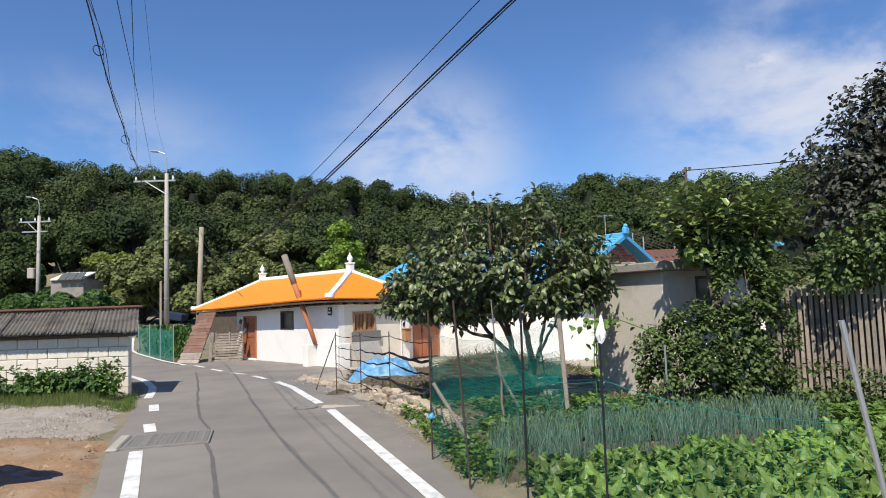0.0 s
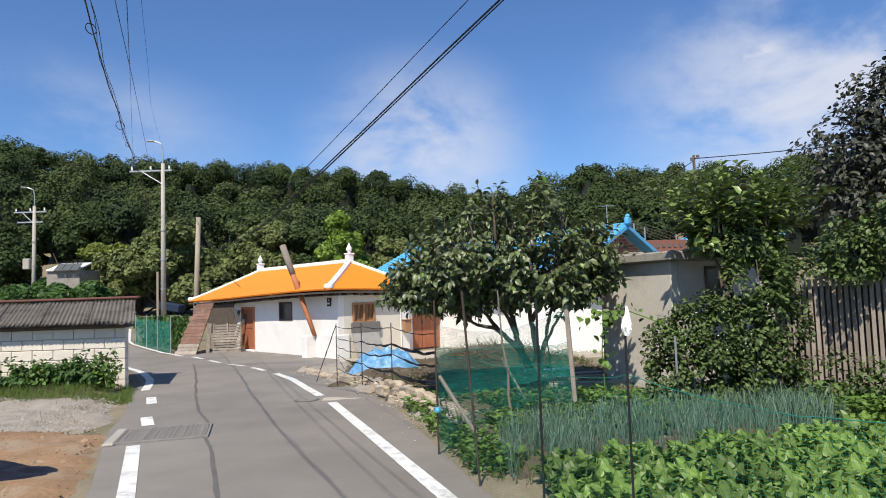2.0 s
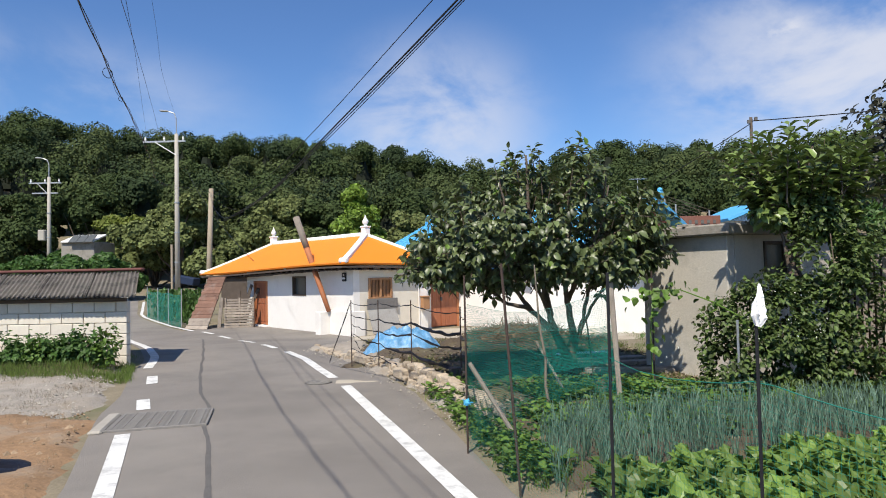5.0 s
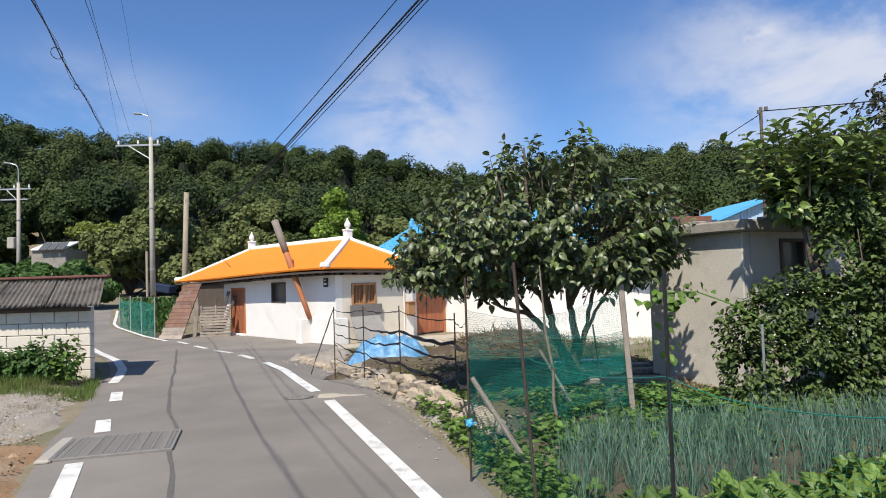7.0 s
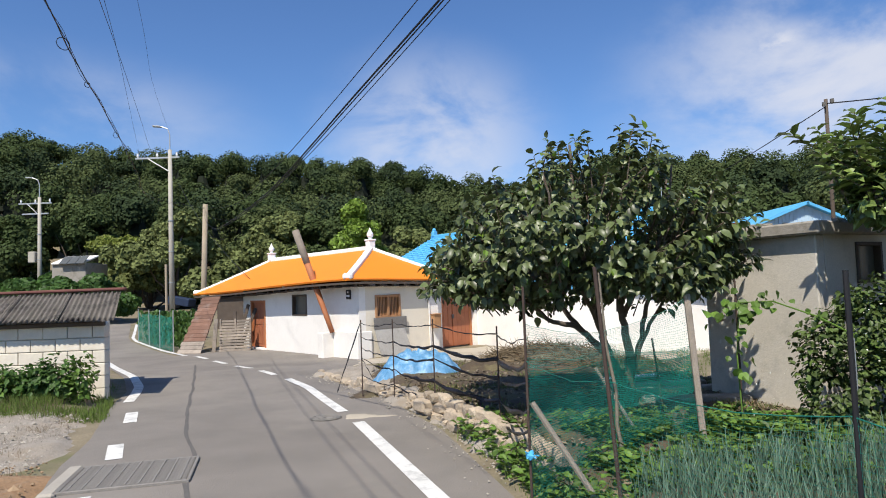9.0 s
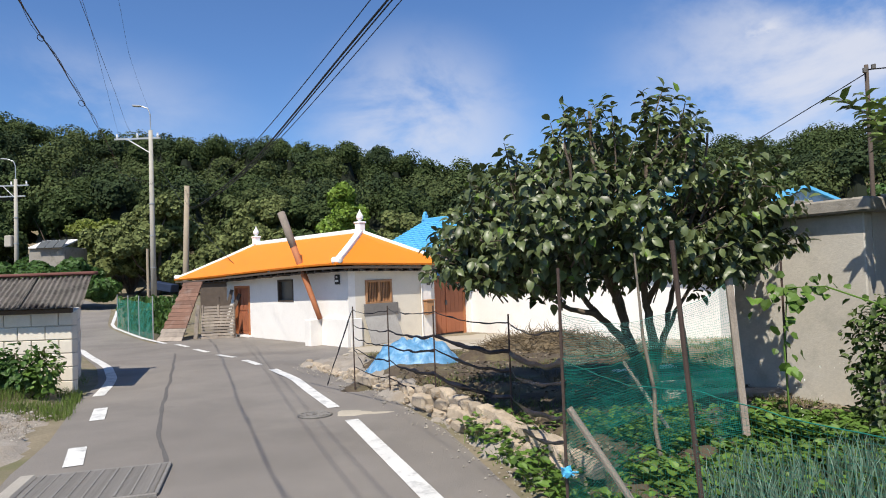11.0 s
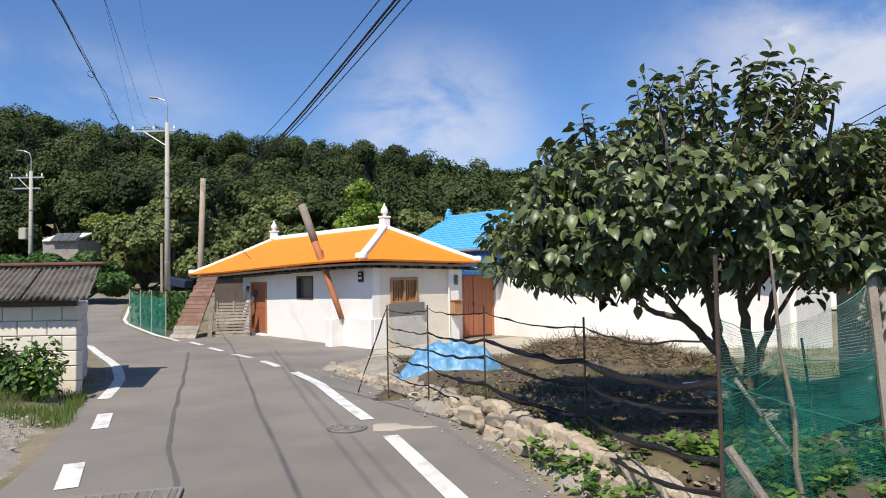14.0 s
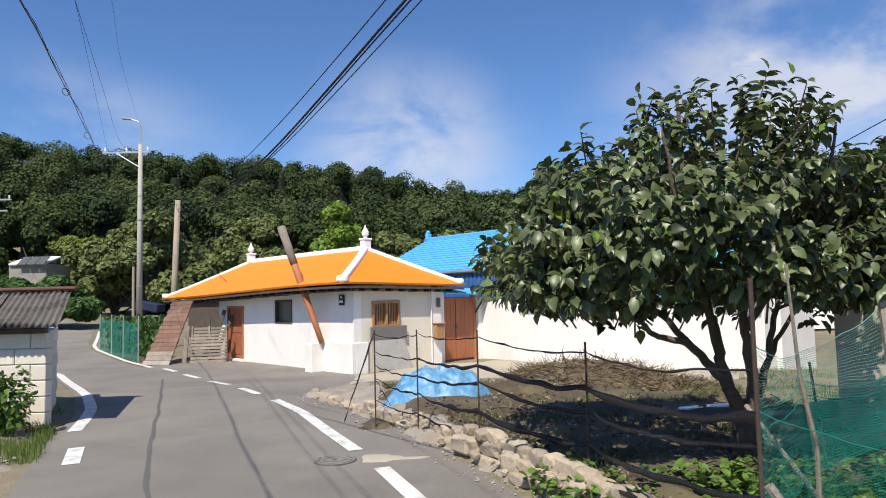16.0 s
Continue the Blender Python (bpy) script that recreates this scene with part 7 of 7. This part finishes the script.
def tufts(name, areas, label, material, blade=(0.06, 0.2), width=0.006, lean=0.5, broad=0.0, bm_=None):
    """Grass or weeds scattered over areas: (x0, x1, y0, y1, count, test)."""
    ps, ws = [], []
    for x0, x1, y0, y1, c, test in areas:
        k = 0
        while k < c:
            x, y = rs.uniform(x0, x1), rs.uniform(y0, y1)
            k += 1
            if not test(x, y) or noise.noise((x * 1.7, y * 1.7, 11)) < -0.15:
                continue
            for b in range(5):
                a = rs.uniform(0, 6.3)
                t = rs.uniform(0.1, lean)
                ps.append((x + rs.normal() * 0.03, y + rs.normal() * 0.03, ground_z(x, y) + 0.0))
                ws.append((math.cos(a) * t, math.sin(a) * t, 1 - 0.5 * broad))
    ps, ws = np.array(ps), np.array(ws)
    if broad:
        ps[:, 2] += rs.rand(len(ps)) * broad * 0.18
        o = leaves(name, ps, ws * np.array([2, 2, 0.4]), unit(len(ps)) * 0.5 + np.array([0, 0, 1]), rs.uniform(*blade, len(ps)), LEAF_V, LEAF_F, material)
    else:
        o = leaves(name, ps, ws, unit(len(ps)), rs.uniform(*blade, len(ps)), BLADE_V, BLADE_F, material, width=np.full(len(ps), width))
    return tagged(o, label, "weeds", kind="stuff")


verge = lambda x, y: 0.02 < fieldness(x, y) < 0.55
tufts("verge_grass", [(-1.2, 3, 2, 10.5, 5200, verge), (-8.6, -5.0, 11.4, 13.2, 2600, lambda x, y: x < -5.3 - (y - 11.4) * 0.45), (-6.9, -6.0, 13.2, 15, 260, lambda x, y: x < -6.2 - (y - 13.2) * 0.42)], "short green roadside grass", L_GRASS, (0.05, 0.17))
tufts("broad_weeds", [(3.5, 6.8, 7.2, 8.9, 2600, lambda x, y: y > 7.55), (-1.2, 1.2, 6.2, 10.0, 2600, lambda x, y: 0.03 < fieldness(x, y) < 0.42), (0.0, 2.2, 7.3, 9.6, 1500, lambda x, y: fieldness(x, y) > 0.6), (0.8, 5.2, 7.7, 9.2, 3400, lambda x, y: y > 7.75 + 0.15 * (x - 1))], "low broad leaved weeds under the net", L_VINE, (0.04, 0.10), broad=1.0)
tufts("bed_weeds", [(-2.2, 2.8, 9.0, 15.6, 6500, lambda x, y: fieldness(x, y) > 0.35 and noise.noise((x * 1.1, y * 1.1, 2)) > -0.02), (1.8, 5.0, 11, 17, 1200, lambda x, y: True)], "sparse weeds in the tilled bed", L_GRASS, (0.03, 0.11))
tufts("dry_litter", [(-2.2, 2.8, 8.6, 15.6, 9000, lambda x, y: fieldness(x, y) > 0.3)], "dry leaf litter and stalks on the bed", STRAW, (0.03, 0.12), 0.010, 2.5)
tufts("dry_grass", [(-9.5, -4.4, 8.5, 12.2, 1500, lambda x, y: x < -4.7 - (y - 9) * 0.42), (-6.5, -3.3, 5.0, 9.2, 420, lambda x, y: x < -3.5 - (y - 6.2) * 0.45), (-9.2, -6.1, 11.6, 13.0, 900, lambda x, y: True)], "thin dry grass on the verge", STRAW, (0.03, 0.13), 0.004, 0.9)
# pale mulch flakes on the tilled soil
n = 9000
mx, my = rs.uniform(-2.2, 2.9, n), rs.uniform(8.2, 15.4, n)
okm = np.array([fieldness(a, b) > 0.3 and noise.noise((a * 1.5, b * 1.5, 20)) > -0.2 for a, b in zip(mx, my)])
mx, my = mx[okm], my[okm]
mp = np.stack([mx, my, [ground_z(a, b) + 0.05 + 0.05 * noise.noise((a * 1.1, b * 1.1, 3)) for a, b in zip(mx, my)]], 1)
mw = unit(len(mp)) * np.array([1, 1, 0.35])
tagged(leaves("mulch_flakes", mp, mw, unit(len(mp)) * 0.6 + np.array([0, 0, 1]), rs.uniform(0.02, 0.085, len(mp)), LEAF_V, LEAF_F, mat("mulch_flake", (0.165, 0.135, 0.095), 0.95, 0.35, 6, 0, each=0.7)), "dry broken leaves and mulch on the tilled soil", "litter", kind="stuff")
# bean plants before the shed
bean = []
for k in range(26):
    x = -6.35 - 0.22 * k + rs.uniform(-0.06, 0.06)
    y = 12.55 + rs.uniform(-0.12, 0.14)
    h = rs.uniform(0.34, 0.5) * (1.2 if k < 4 else 1)
    leafy("bean_plant", x, y, 0.08, [(x, y, 0.12 + h * 0.5, 0.25, 0.30, h * 0.72)], 520, 0.085, L_BEAN if k % 5 else L_VINE, "bushy green bean plant before the shed wall", "bean plant", [((x, y, 0.1 + h), (x, y, 0.2), 0.008)], hollow=0.3)["group"] = "bean row"
# crop hedge and net beyond the lane
tufts("hedge_crop", [(-17, -9.2, 23.0, 31, 2600, lambda x, y: x > -9.3 - (y - 23.2) * 0.70 + 0.4 and x < -9.0 - (y - 23.2) * 0.35)], "tall leafy crop behind the green net", L_BEAN, (0.12, 0.26), broad=7.0)
net("lane_net", [(-9.6, 23.6), (-10.7, 25.1), (-11.9, 26.9), (-13.3, 29.0)], [0.95, 1.0, 1.0, 1.0], [-0.16, -0.15, -0.12, -0.1], 0.035, 0.011, "dark green net fence beside the lane")
for x, y in ((-9.6, 23.6), (-10.7, 25.1), (-11.9, 26.9), (-13.3, 29.0)):
    post(x, y, -0.2, 1.15, 0.02, STEEL, "thin steel post of the lane net", group="lane net posts")
# ---- far house with solar panels ----
sol = thing("far_house", (-26.3, 47, 0.6), "far white house with dark solar panels on its roof", "house")
part("wall", boxed((-26.3, 47.8, 2.3), (2.3, 2.8, 3.6), None, 0.04), SLABCON, sol)
part("roof", boxed((-26.3, 47.2, 4.35), (2.2, 2.0, 0.12), Matrix.Rotation(0.28, 3, "X"), 0.03), WHITEWALL, sol, "white painted roof")
for k in range(3):
    part("solar_panel", boxed((-26.5 + 0.56 * k, 46.4, 4.30), (0.53, 0.9, 0.05), Matrix.Rotation(0.62, 3, "X"), 0.01), GLASSDARK, sol)
truck = thing("far_tarpaulin", (-18.6, 46, 0.7), "distant dark blue tarpaulin on a frame", "tarpaulin")
part("cover", boxed((-18.6, 46, 1.3), (1.4, 1.2, 0.5), Matrix.Rotation(0.2, 3, "Y"), 0.04), mat("dark_blue_cover", (0.012, 0.025, 0.06), 0.8), truck)
far_hut = thing("far_shed", (-9.5, 36, -0.1), "small far shed with a tan tiled roof", "shed")
part("wall", boxed((-11.0, 37, 0.7), (3.0, 3, 1.7), None, 0.02), DARKWOOD, far_hut)
bm = bmesh.new()
sheet(bm, (-12.9, 35.3, 1.55), (-9.2, 35.3, 1.55), (-9.8, 37, 2.35), (-12.0, 37, 2.35), 0.08)
part("roof", bm, mat("tan_tile", (0.4, 0.26, 0.14), 0.8, 0.15, 3, 0.2), far_hut)

# ---- blocks of the shed ----
for me, loc in SHED_BLOCKS:
    o = new("block", me)
    o.parent = shed
    o.location = loc - origin_of(shed)
